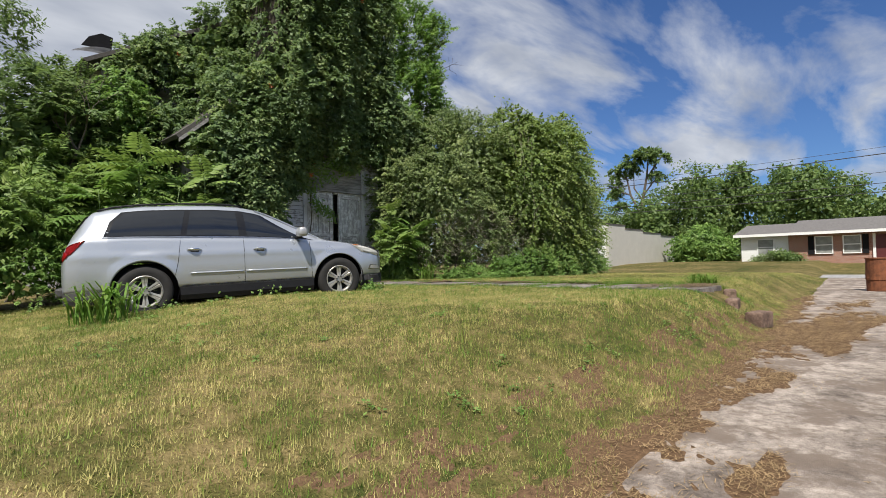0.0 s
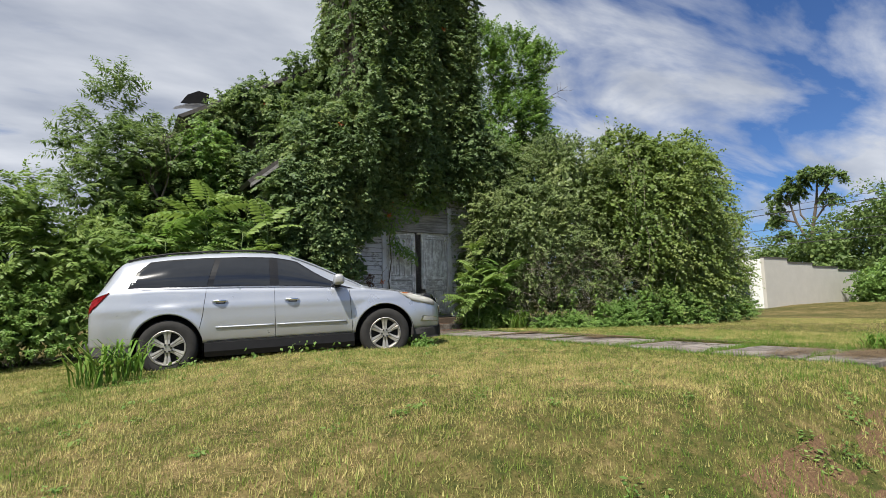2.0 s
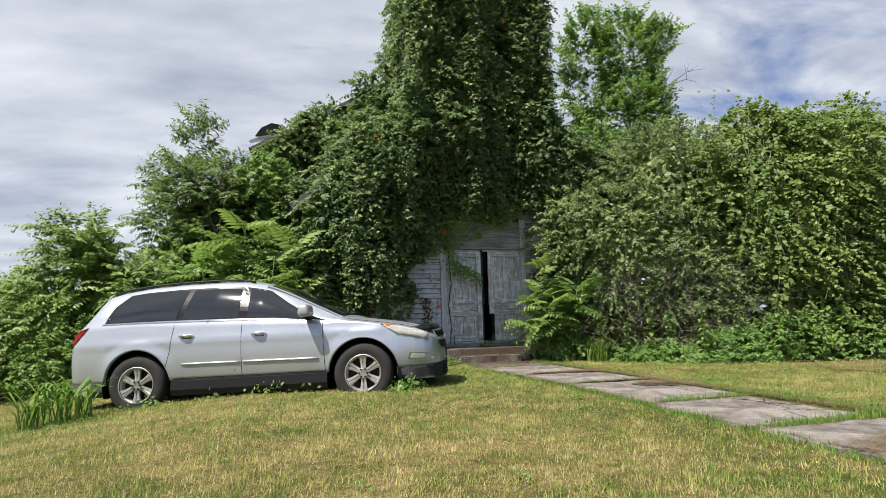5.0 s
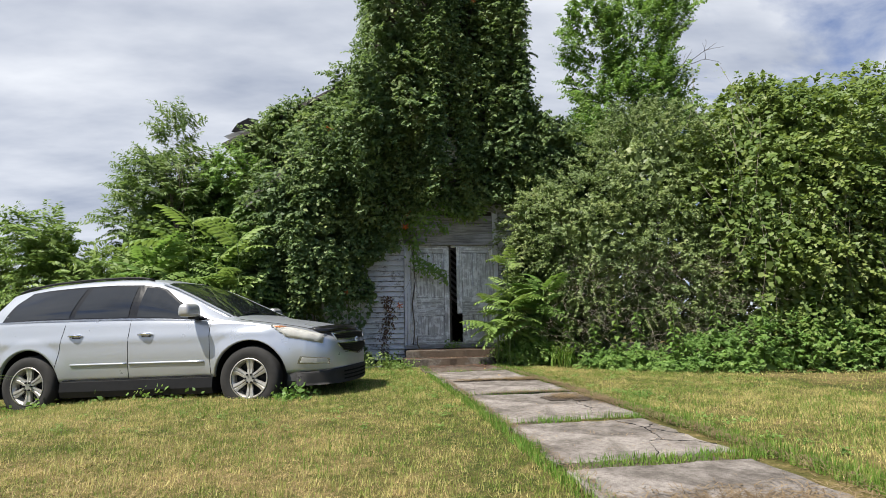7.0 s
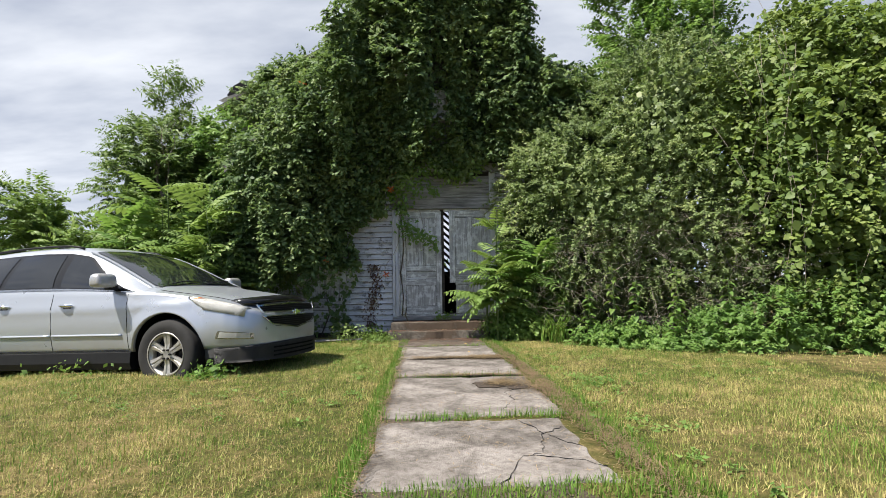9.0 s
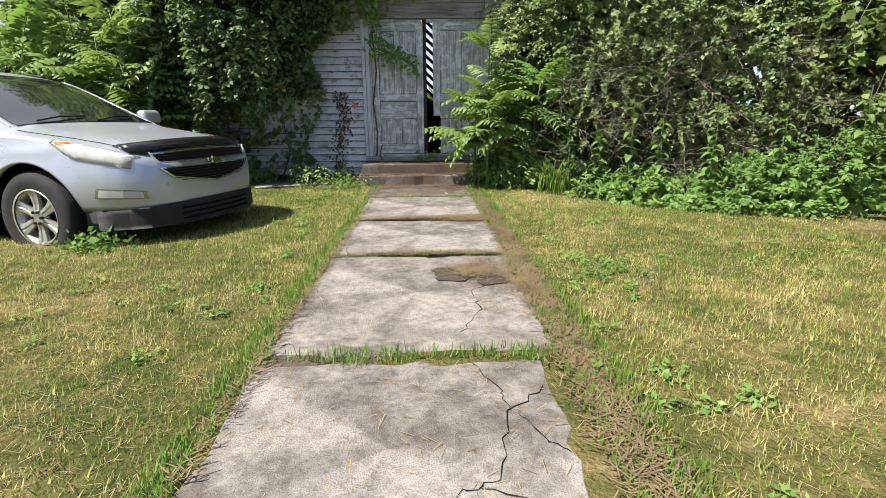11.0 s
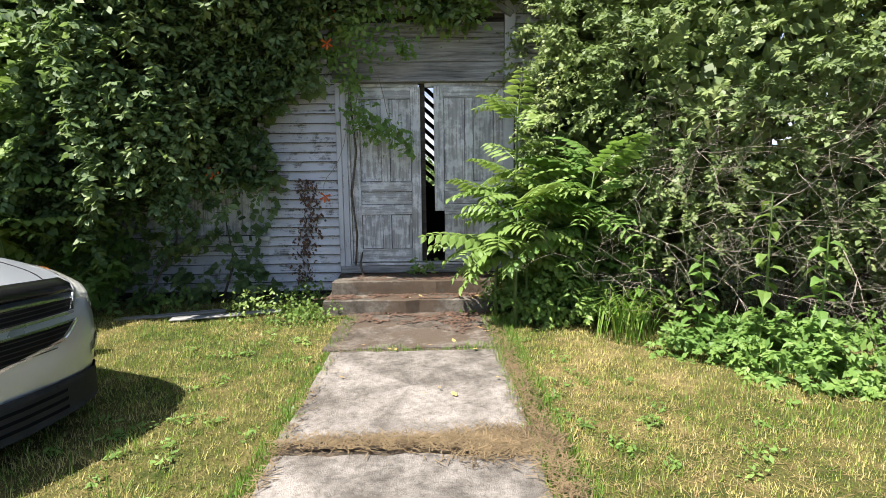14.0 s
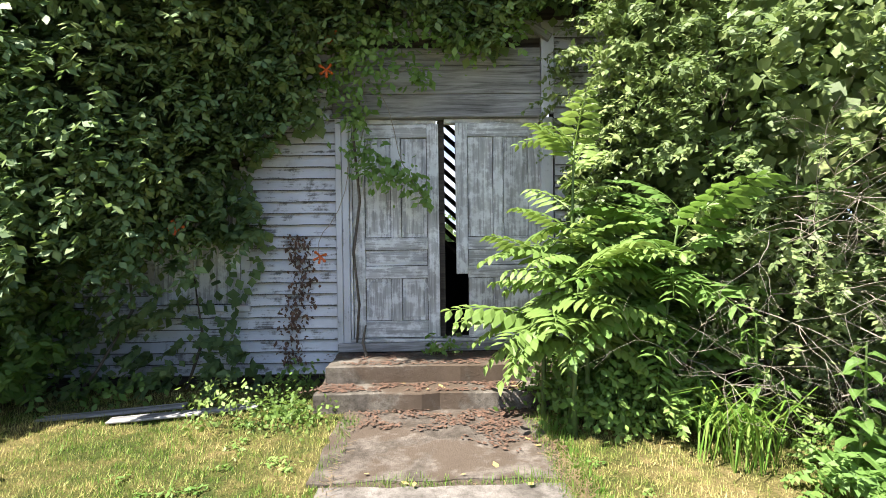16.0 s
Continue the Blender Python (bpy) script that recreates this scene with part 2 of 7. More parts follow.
def shell_points(blobs, n, depth=0.25, fill=0.15, low=None):
    """Points in the outer shell of a union of ellipsoids, with outward normals."""
    blobs = np.array(blobs, dtype=float)
    c, r = blobs[:, :3], blobs[:, 3:6]
    area = (r[:, 0] * r[:, 1] + r[:, 1] * r[:, 2] + r[:, 0] * r[:, 2])
    out_p, out_n = [], []
    need = n
    while need > 0:
        k = rng.choice(len(blobs), size=need * 2, p=area / area.sum())
        d = unit(rng.normal(size=(len(k), 3)))
        rad = 1.0 - depth * rng.random(len(k)) ** 1.5
        inner = rng.random(len(k)) < fill
        rad[inner] *= rng.random(inner.sum()) ** 0.4
        p = c[k] + d * r[k] * rad[:, None]
        ok = np.ones(len(k), dtype=bool)
        for j in range(len(blobs)):
            q = (((p - c[j]) / r[j]) ** 2).sum(1)
            ok &= (q > 0.55) | (k == j) | inner
        if low is not None:
            ok &= p[:, 2] > low
        p, nn = p[ok][:need], unit(d[ok] / r[k[ok]])[:need]
        out_p.append(p)
        out_n.append(nn)
        need -= len(p)
    return np.concatenate(out_p), np.concatenate(out_n)


def clumped(centres, normals, per, radius, flat=0.6):
    """Leaf places round clump centres."""
    n = len(centres) * per
    off = unit(rng.normal(size=(n, 3))) * (rng.random((n, 1)) ** 0.45) * radius * 1.75 * np.array([1, 1, flat])
    p = np.repeat(centres, per, 0) + off
    nn = unit(np.repeat(normals, per, 0) + 0.6 * off / radius)
    return p, nn


def leaf_object(name, p, nn, size, material, parent=None, spread=0.3, **kw):
    sz = size * (1 + spread * rng.normal(size=len(p))).clip(0.45, 1.8)
    v, f = leaves(p, nn, sz, **kw)
    ob = new(name, np_mesh(name, v, f, [material]))
    if parent is not None:
        ob.parent = parent
    return ob


def lumps(p, scale, seed=0.0):
    """Slow noise at places p, about -1 to 1."""
    o = Vector((seed, seed * 0.7, seed * 1.3))
    return np.array([noise.noise(Vector(q) * scale + o) for q in p])


def shoot_leaves(base, heading, length, per, size, aspect=0.5, droop=0.5, pairs=True, loose=0.35, nod=0.25, up=0.9, facing=(-0.25, -0.35, 0.0)):
    """Leaves set in two ranks along bent shoots: verts and quads, each leaf folded along its midrib."""
    n = len(base)
    heading = unit(np.asarray(heading, float))
    L = length * rng.uniform(0.55, 1.25, n)
    t = (np.arange(per) // 2 * 2 + 1 if pairs else np.arange(per) + 0.5) / per
    t = 0.12 + 0.88 * t[None, :, None] + 0.02 * rng.normal(size=(n, per, 1))
    g = np.array([0, 0, -1.0])
    bend = droop * rng.uniform(0.5, 1.5, n)[:, None, None]
    Lb = L[:, None, None]
    axis = base[:, None, :] + heading[:, None, :] * Lb * t + g * Lb * bend * t * t
    tang = heading[:, None, :] + 2 * g * bend * t
    tang = tang / np.linalg.norm(tang, axis=2, keepdims=True)
    ref = unit(np.array([0, 0, 1.0]) + 0.35 * rng.normal(size=(n, 3)))
    side = np.cross(tang, ref[:, None, :])
    side /= np.maximum(np.linalg.norm(side, axis=2, keepdims=True), 1e-6)
    sgn = np.where(np.arange(per) % 2 == 0, 1.0, -1.0)[None, :, None]
    tip = 0.55 * tang + sgn * side + nod * g + loose * rng.normal(size=(n, per, 3))
    tip = (tip / np.linalg.norm(tip, axis=2, keepdims=True)).reshape(-1, 3)
    p = axis.reshape(-1, 3)
    nrm = np.array([0, 0, up]) + np.array(facing) + 0.32 * rng.normal(size=p.shape)
    nrm = unit(nrm - (nrm * tip).sum(1, keepdims=True) * tip)
    wid = np.cross(nrm, tip)
    s = (size * (0.72 + 0.5 * np.sin(np.pi * np.clip(t, 0, 1))) * rng.uniform(0.75, 1.25, (n, per, 1))).reshape(-1, 1)
    w = s * aspect * 0.5
    v = np.stack([p, p + tip * s * 0.42 + wid * w - nrm * s * 0.05, p + tip * s - nrm * s * 0.16, p + tip * s * 0.42 - wid * w - nrm * s * 0.05], 1)
    f = np.arange(len(p))[:, None] * 4
    return v.reshape(-1, 3), np.concatenate([f + np.array([0, 1, 2]), f + np.array([0, 2, 3])], 0), axis


def shoot_object(name, base, heading, length, per, size, material, parent=None, keep=None, **kw):
    v, f, axis = shoot_leaves(base, heading, length, per, size, **kw)
    if keep is not None:
        ok = keep(axis.reshape(-1, 3))
        f = f[np.concatenate([ok, ok])]
    ob = new(name, np_mesh(name, v, f, [material]))
    if parent is not None:
        ob.parent = parent
    return ob


def smooth01(x, a, b):
    t = np.clip((x - a) / (b - a), 0, 1)
    return t * t * (3 - 2 * t)


def drive_edge(x):
    """y of the drive's grassy edge."""
    return 1.0 + 0.05 * np.clip(x, -6, 8) + 0.075 * np.maximum(x - 8, 0) * (x < 40)


def ground_z(x, y):
    """Height of the ground."""
    x, y = np.asarray(x, float), np.asarray(y, float)
    lawn = 0.52 - 0.075 * np.maximum(4.2 - x, 0) + 0.000 * y
    lawn = np.maximum(lawn, -0.45)
    lawn = lawn - 0.30 * smooth01(x, 14, 28) + 0.40 * smooth01(x, 30, 42)
    low = -0.10 + 0.012 * np.clip(x, 0, 9)
    e = drive_edge(x)
    k = smooth01(y, e + 0.0, e + 2.0 - 0.9 * smooth01(x, 3, 7))
    z = low * (1 - k) + lawn * k
    far = smooth01(y, -4, -14)
    z = z + 0.02 * np.sin(x * 0.9 + 0.4 * y) * np.cos(y * 0.7) * (k > 0.2) * (x < 20)
    return z


def gz(x, y):
    return float(ground_z(x, y))

# ---------------------------------------------------------------- surface materials


def lawn_material():
    n = N("lawn_soil", rough=0.95, spec=0.1)
    big = n.noise(0.35, 4)
    mid = n.noise(2.2, 5)
    fine = n.noise(60, 3)
    a = n.math("ADD", n.math("MULTIPLY", big, 0.35), n.math("ADD", n.math("MULTIPLY", mid, 0.3), n.math("MULTIPLY", n.noise(9.0, 3), 0.35)))
    col = n.ramp(a, [(0.40, (0.060, 0.075, 0.020)), (0.5, (0.135, 0.118, 0.042)), (0.58, (0.24, 0.185, 0.085))])
    col = n.mix(0.65, col, n.ramp(fine, [(0.3, (0.3, 0.3, 0.25)), (0.7, (1, 1, 1))]), "MULTIPLY")
    n.color(col).bump(fine, 0.8, 0.03)
    return n.m


def grass_material(name, green, straw, bias):
    """Blades: green or straw by patch and by blade."""
    n = N(name, rough=0.6, spec=0.25)
    big = n.noise(0.35, 4)
    mid = n.noise(2.2, 5)
    a = n.math("ADD", n.math("MULTIPLY", big, 0.35), n.math("MULTIPLY", mid, 0.55))
    a = n.math("ADD", a, n.math("MULTIPLY", n.math("SUBTRACT", n.noise(8.0, 4), 0.45), 0.9))
    a = n.math("ADD", a, n.math("MULTIPLY", n.math("SUBTRACT", n.island(), 0.5), 0.30))
    a = n.math("ADD", a, bias)
    col = n.ramp(a, [(0.36, green), (0.48, tuple(0.5 * (g + s) for g, s in zip(green, straw))), (0.72, straw)])
    n.color(col)
    tr = n.node("ShaderNodeBsdfTranslucent")
    n.link(col, tr.inputs[0])
    mx = n.node("ShaderNodeMixShader")
    mx.inputs[0].default_value = 0.3
    n.link(n.b.outputs[0], mx.inputs[1])
    n.link(tr.outputs[0], mx.inputs[2])
    n.link(mx.outputs[0], n.t.nodes["Material Output"].inputs[0])
    return n.m


def concrete_material(name, light, dark, brown=0.0, stain=(0.10, 0.075, 0.05)):
    n = N(name, rough=0.9, spec=0.2)
    big = n.noise(0.9, 5, 0.6)
    mid = n.noise(5.0, 6, 0.65)
    fine = n.noise(140, 3, 0.7)
    col = n.ramp(n.math("ADD", n.math("MULTIPLY", big, 0.5), n.math("MULTIPLY", mid, 0.5)), [(0.40, dark), (0.56, light)])
    mould = n.ramp(n.noise(2.4, 8, 0.72, dist=0.4), [(0.40, (0.50, 0.48, 0.46)), (0.56, (1, 1, 1))])
    col = n.mix(0.7, col, mould, "MULTIPLY")
    col = n.mix(0.75, col, n.ramp(n.noise(17, 8, 0.8), [(0.38, (0.48, 0.46, 0.44)), (0.54, (1.05, 1.05, 1.05))]), "MULTIPLY")
    pits = n.ramp(n.voronoi(38), [(0.02, (0.35, 0.33, 0.30)), (0.10, (1, 1, 1))])
    col = n.mix(0.6, col, pits, "MULTIPLY")
    col = n.mix(0.6, col, n.ramp(n.noise(170, 4, 0.75), [(0.34, (0.55, 0.55, 0.55)), (0.6, (1.15, 1.15, 1.15))]), "MULTIPLY")
    if brown:
        col = n.mix(n.math("MULTIPLY", n.fade(n.noise(1.6, 8, 0.7, dist=0.15), 0.53 - brown * 0.06, 0.60 - brown * 0.06), 0.85), col, stain)
    n.color(col)
    n.bump(n.math("ADD", n.math("MULTIPLY", fine, 0.8), n.noise(28, 6, 0.7)), 0.7, 0.012)
    return n.m


def wood_material(name, light, dark, paint=None, paint_cover=0.5, axis=0, seed=0.0, rough=0.8):
    """Weathered boards: streaked grain along an axis, worn paint in flakes."""
    n = N(name, rough=rough, spec=0.25)
    sc = [30.0, 30.0, 30.0]
    sc[axis] = 1.6
    vec = n.node("ShaderNodeMapping")
    vec.inputs["Scale"].default_value = sc
    n.link(n.tc.outputs["Object"], vec.inputs[0])
    off = n.node("ShaderNodeVectorMath")
    off.operation = "ADD"
    n.link(vec.outputs[0], off.inputs[0])
    sh = n.node("ShaderNodeCombineXYZ")
    n.link(n.math("MULTIPLY", n.rand(), 40), sh.inputs[0])
    n.link(n.math("MULTIPLY", n.rand(), 23), sh.inputs[2])
    n.link(sh.outputs[0], off.inputs[1])
    grain = n.noise(1.0, 6, 0.65, vec=off.outputs[0], dist=0.8)
    col = n.ramp(grain, [(0.32, dark), (0.62, light)])
    blotch = n.noise(2.6, 5)
    if paint:
        wear = n.node("ShaderNodeVectorMath")
        wear.operation = "ADD"
        n.link(n.tc.outputs["Object"], wear.inputs[0])
        n.link(sh.outputs[0], wear.inputs[1])
        flake = n.math("ADD", n.math("MULTIPLY", n.noise(7, 8, 0.7, vec=wear.outputs[0]), 0.7), n.math("MULTIPLY", grain, 0.4))
        col = n.mix(n.fade(flake, 0.62 - 0.22 * paint_cover, 0.70 - 0.22 * paint_cover), col, paint)
    col = n.mix(0.5, col, n.ramp(blotch, [(0.3, (0.5, 0.49, 0.47)), (0.65, (1, 1, 1))]), "MULTIPLY")
    col = n.mix(0.35, col, n.ramp(n.rand(), [(0, (0.72, 0.72, 0.72)), (1, (1, 1, 1))]), "MULTIPLY")
    n.color(col).bump(grain, 0.5, 0.006)
    return n.m


def paint_material():
    n = N("silver_paint", rough=0.3, metal=0.55, spec=0.5)
    dust = n.noise(3.0, 5)
    sp = n.node("ShaderNodeSeparateXYZ")
    n.link(n.tc.outputs["Object"], sp.inputs[0])
    low = n.ramp(sp.outputs[2], [(0.36, (1, 1, 1)), (0.58, (0, 0, 0))])
    splash = n.math("MULTIPLY", low, n.fade(n.noise(5, 6, 0.65), 0.35, 0.75))
    col = n.mix(n.math("MULTIPLY", dust, 0.18), (0.45, 0.48, 0.53), (0.40, 0.40, 0.40))
    col = n.mix(n.math("MULTIPLY", splash, 0.75), col, (0.34, 0.29, 0.20))
    n.color(col)
    n.rough(n.math("ADD", n.math("MULTIPLY", splash, 0.4), n.math("ADD", 0.22, n.math("MULTIPLY", dust, 0.16))))
    n.b.inputs["Coat Weight"].default_value = 0.3
    n.b.inputs["Coat Roughness"].default_value = 0.08
    return n.m


def plain(name, col, rough=0.6, metal=0.0, var=0.25, scale=12, spec=0.5, bump=0.0):
    n = N(name, rough=rough, metal=metal, spec=spec)
    k = n.noise(scale, 5, 0.6)
    n.color(n.mix(n.fade(k, 0.3, 0.7), col, tuple(c * (1 - var) for c in col)))
    if bump:
        n.bump(k, bump, 0.01)
    return n.m


M_LAWN = lawn_material()
M_BLADE = grass_material("grass_blades", (0.17, 0.24, 0.040), (0.58, 0.485, 0.205), -0.015)
M_LUSH = grass_material("green_grass", (0.11, 0.22, 0.028), (0.22, 0.28, 0.06), -0.1)
M_STRAW = grass_material("dry_clippings", (0.14, 0.10, 0.06), (0.29, 0.215, 0.125), 0.05)
M_STRAWD = grass_material("drive_straw", (0.20, 0.135, 0.07), (0.46, 0.33, 0.175), 0.05)
M_SOIL = plain("joint_soil", (0.10, 0.075, 0.05), 0.95, scale=40, var=0.6, bump=0.5)
M_KERB = concrete_material("red_kerb", (0.30, 0.205, 0.16), (0.17, 0.115, 0.09), brown=0.5)
M_MAT = plain("straw_mat", (0.17, 0.105, 0.06), 0.95, scale=45, var=0.65, bump=0.8, spec=0.1)
M_WALK = concrete_material("old_concrete", (0.31, 0.28, 0.255), (0.16, 0.143, 0.128))
M_WALKD = concrete_material("stained_concrete", (0.205, 0.175, 0.15), (0.09, 0.074, 0.06), brown=0.9, stain=(0.085, 0.062, 0.045))
M_STEP = concrete_material("step_concrete", (0.215, 0.19, 0.16), (0.095, 0.082, 0.068), brown=0.9, stain=(0.085, 0.06, 0.042))
M_DRIVE = concrete_material("drive_concrete", (0.43, 0.37, 0.32), (0.17, 0.14, 0.12), brown=0.45, stain=(0.16, 0.125, 0.10))
M_ROAD = concrete_material("road_surface", (0.42, 0.42, 0.42), (0.32, 0.32, 0.32))
M_BLOCK = plain("painted_block", (0.52, 0.50, 0.45), 0.9, scale=1.2, var=0.1, spec=0.2)
M_CLAP = wood_material("clapboard", (0.36, 0.35, 0.34), (0.13, 0.12, 0.11), paint=(0.66, 0.665, 0.69), paint_cover=0.80, axis=0)
M_GREY = wood_material("bare_board", (0.42, 0.41, 0.41), (0.13, 0.125, 0.12), axis=0)
M_DOORW = wood_material("door_wood", (0.60, 0.60, 0.595), (0.30, 0.295, 0.29), paint=(0.78, 0.79, 0.79), paint_cover=0.42, axis=2)
M_DOORH = wood_material("door_rail_wood", (0.60, 0.60, 0.595), (0.30, 0.295, 0.29), paint=(0.78, 0.79, 0.79), paint_cover=0.42, axis=0)
M_CASING = wood_material("casing_wood", (0.42, 0.42, 0.42), (0.2, 0.2, 0.2), paint=(0.62, 0.63, 0.66), paint_cover=0.9, axis=2)
M_DARKW = wood_material("dark_wood", (0.10, 0.085, 0.07), (0.03, 0.025, 0.02), axis=0)
# worn board edges, darkened to paint in the shadow line under each lap
M_LAP_SHADOW = wood_material("worn_lap_shadow", (0.16, 0.15, 0.145), (0.05, 0.045, 0.04), axis=0)
M_ROOF = plain("roof_shingle", (0.10, 0.09, 0.085), 0.9, scale=20, var=0.5, bump=0.4)
M_TIN = plain("bent_tin", (0.55, 0.56, 0.58), 0.4, metal=0.8)
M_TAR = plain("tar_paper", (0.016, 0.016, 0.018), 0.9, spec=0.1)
M_GLASSW = N("window_pane", rough=0.05, spec=0.6)
M_GLASSW.color(M_GLASSW.ramp(M_GLASSW.noise(4), [(0.3, (0.03, 0.04, 0.05)), (0.7, (0.06, 0.07, 0.08))]))
M_GLASSW = M_GLASSW.m
M_BARK = plain("bark", (0.16, 0.13, 0.10), 0.9, scale=30, var=0.6, bump=0.6)
M_TWIG = plain("dry_twig", (0.34, 0.29, 0.235), 0.85, scale=30, var=0.4)
M_STEM = plain("green_stem", (0.10, 0.16, 0.04), 0.6)
M_FLOWER = plain("orange_flower", (0.75, 0.16, 0.03), 0.5, var=0.4)
M_DEAD = plain("dead_leaves", (0.165, 0.092, 0.060), 0.85, scale=25, var=0.6)
M_FALLEN = plain("fallen_leaf", (0.46, 0.32, 0.12), 0.8, var=0.4)
M_WHITEP = plain("white_paint", (0.78, 0.78, 0.76), 0.6, var=0.1)
M_PAINT = paint_material()
M_TINT = plain("tinted_glass", (0.012, 0.014, 0.017), 0.04, var=0.3, spec=0.9)
M_BLACKP = plain("black_plastic", (0.014, 0.014, 0.015), 0.5, var=0.3, spec=0.2)
M_CLAD = plain("grey_plastic", (0.055, 0.053, 0.052), 0.7, var=0.4, scale=6)
M_GLOSSB = plain("gloss_black", (0.012, 0.012, 0.013), 0.15)
M_RUBBER = plain("tyre_rubber", (0.020, 0.019, 0.018), 0.85, var=0.5, scale=8)
M_ALLOY = plain("alloy", (0.55, 0.53, 0.48), 0.42, metal=0.7, scale=8, var=0.4)
M_CHROME = plain("chrome", (0.75, 0.76, 0.78), 0.12, metal=1.0, var=0.1)
M_LENS = plain("clear_lens", (0.80, 0.79, 0.74), 0.12, metal=0.0, var=0.2, scale=9, spec=0.7)
M_RED = plain("red_lens", (0.45, 0.012, 0.015), 0.15, var=0.4, scale=14)
M_AMBER = plain("amber_lens", (0.75, 0.28, 0.06), 0.2)

# ---------------------------------------------------------------- ground


def grid_axis(lo, hi, fine_lo, fine_hi, step, grow=1.25):
    a = list(np.arange(fine_lo, fine_hi + 1e-6, step))
    s, x = step, fine_hi
    while x < hi:
        s *= grow
        x += s
        a.append(x)
    s, x, b = step, fine_lo, []
    while x > lo:
        s *= grow
        x -= s
        b.append(x)
    return np.array(b[::-1] + a)


def sheet(name, xs, ys, zfun, material):
    X, Y = np.meshgrid(xs, ys)
    V = np.stack([X, Y, zfun(X, Y)], -1).reshape(-1, 3)
    nx, ny = len(xs), len(ys)
    i = (np.arange(ny - 1)[:, None] * nx + np.arange(nx - 1)[None]).ravel()
    return new(name, np_mesh(name, V, np.stack([i, i + 1, i + nx + 1, i + nx], 1), [material], smooth=True))


tagged(sheet("ground", grid_axis(-1800, 1800, -8, 22, 0.2), grid_axis(-1800, 1800, -3, 14, 0.2), ground_z, M_LAWN),
       "mown lawn of mixed green and straw-coloured grass", "ground", kind="structure")

# the drive: old concrete under straw, its edge ragged
ux = np.concatenate([np.arange(-9, 14, 0.15), np.arange(14, 27.2, 0.6)])
vv = np.linspace(0, 1, 16)
U, W = np.meshgrid(ux, vv)
edge = drive_edge(U) - 0.05 + 0.04 * np.sin(U * 2.3) * np.sin(U * 0.9 + 1)
YD = edge - W * (3.6 + 0.02 * U)
ZD = ground_z(U, YD) + 0.014
i = (np.arange(15)[:, None] * len(ux) + np.arange(len(ux) - 1)[None]).ravel()
n_ = len(ux)
tagged(new("driveway", np_mesh("driveway", np.stack([U, YD, ZD], -1).reshape(-1, 3), np.stack([i, i + n_, i + n_ + 1, i + 1], 1), [M_DRIVE], smooth=True)),
       "cracked concrete driveway littered with brown straw", "driveway", kind="structure")
tagged(sheet("road", np.linspace(26.3, 30.2, 6), np.linspace(-60, 3.4, 50), lambda x, y: 0.035 + 0 * x, M_ROAD),
       "pale grey street crossing behind the lawn", "road", kind="structure")

# ---------------------------------------------------------------- walk and steps


def slab(x0, x1, y0, y1, top, thick, chips, seed):
    """A concrete slab with a ragged outline."""
    r = np.random.default_rng(seed)
    pts = []
    for (ax, ay), (bx, by), nn, amp in (((x0, y0), (x1, y0), 14, 0.018), ((x1, y0), (x1, y1), 14, chips), ((x1, y1), (x0, y1), 14, 0.018), ((x0, y1), (x0, y0), 12, 0.012)):
        w = 0.0
        for k in range(nn):
            t = k / nn
            w = 0.55 * w + r.normal() * amp
            dx, dy = by - ay, ax - bx
            L = math.hypot(dx, dy)
            end = math.sin(math.pi * t)
            pts.append((ax + (bx - ax) * t - dx / L * (abs(w) * end if amp > 0.02 else w * end), ay + (by - ay) * t - dy / L * (abs(w) * end if amp > 0.02 else w * end)))
    bm = prism(pts, "z", top - thick, top)
    top_edges = [e for e in bm.edges if all(v.co.z > top - 1e-4 for v in e.verts)]
    bmesh.ops.bevel(bm, geom=top_edges, offset=0.008, segments=1, affect="EDGES")
    return bm


walkway = tagged(new("walkway"), "row of cracked weathered concrete slabs leading to the door", "walkway", kind="structure")
for k, (x0, x1, y0, y1, chip) in enumerate(((8.05, 9.30, 2.35, 2.92, 0.06), (8.06, 9.22, 3.0, 3.92, 0.06), (8.07, 9.30, 4.12, 5.30, 0.07), (8.09, 9.40, 5.40, 7.02, 0.075),
                                            (8.08, 9.40, 7.09, 8.40, 0.05), (8.03, 9.42, 8.56, 10.08, 0.04), (7.95, 9.46, 10.13, 11.36, 0.03))):
    cx, cy = (x0 + x1) / 2, (y0 + y1) / 2
    s = part("slab", slab(x0 - cx, x1 - cx, y0 - cy, y1 - cy, 0, 0.16, chip * 0.35, 20 + k), M_WALKD if k == 6 else M_WALK, walkway)
    s.location = (cx, cy, 0.54 + 0.006 * math.sin(k * 2.1))
    s.rotation_euler = (radians(0.25 * math.sin(k * 3.0)), radians(0.3 * math.cos(k * 1.7)), 0)
for j, w in ((2.96, 0.10), (4.02, 0.22), (5.35, 0.12), (7.055, 0.09), (8.48, 0.18), (10.105, 0.07)):
    part("joint_soil", box(8.09, 9.38, j - w / 2 - 0.02, j + w / 2 + 0.02, 0.40, 0.527), M_SOIL, walkway, "dark soil in the joint")
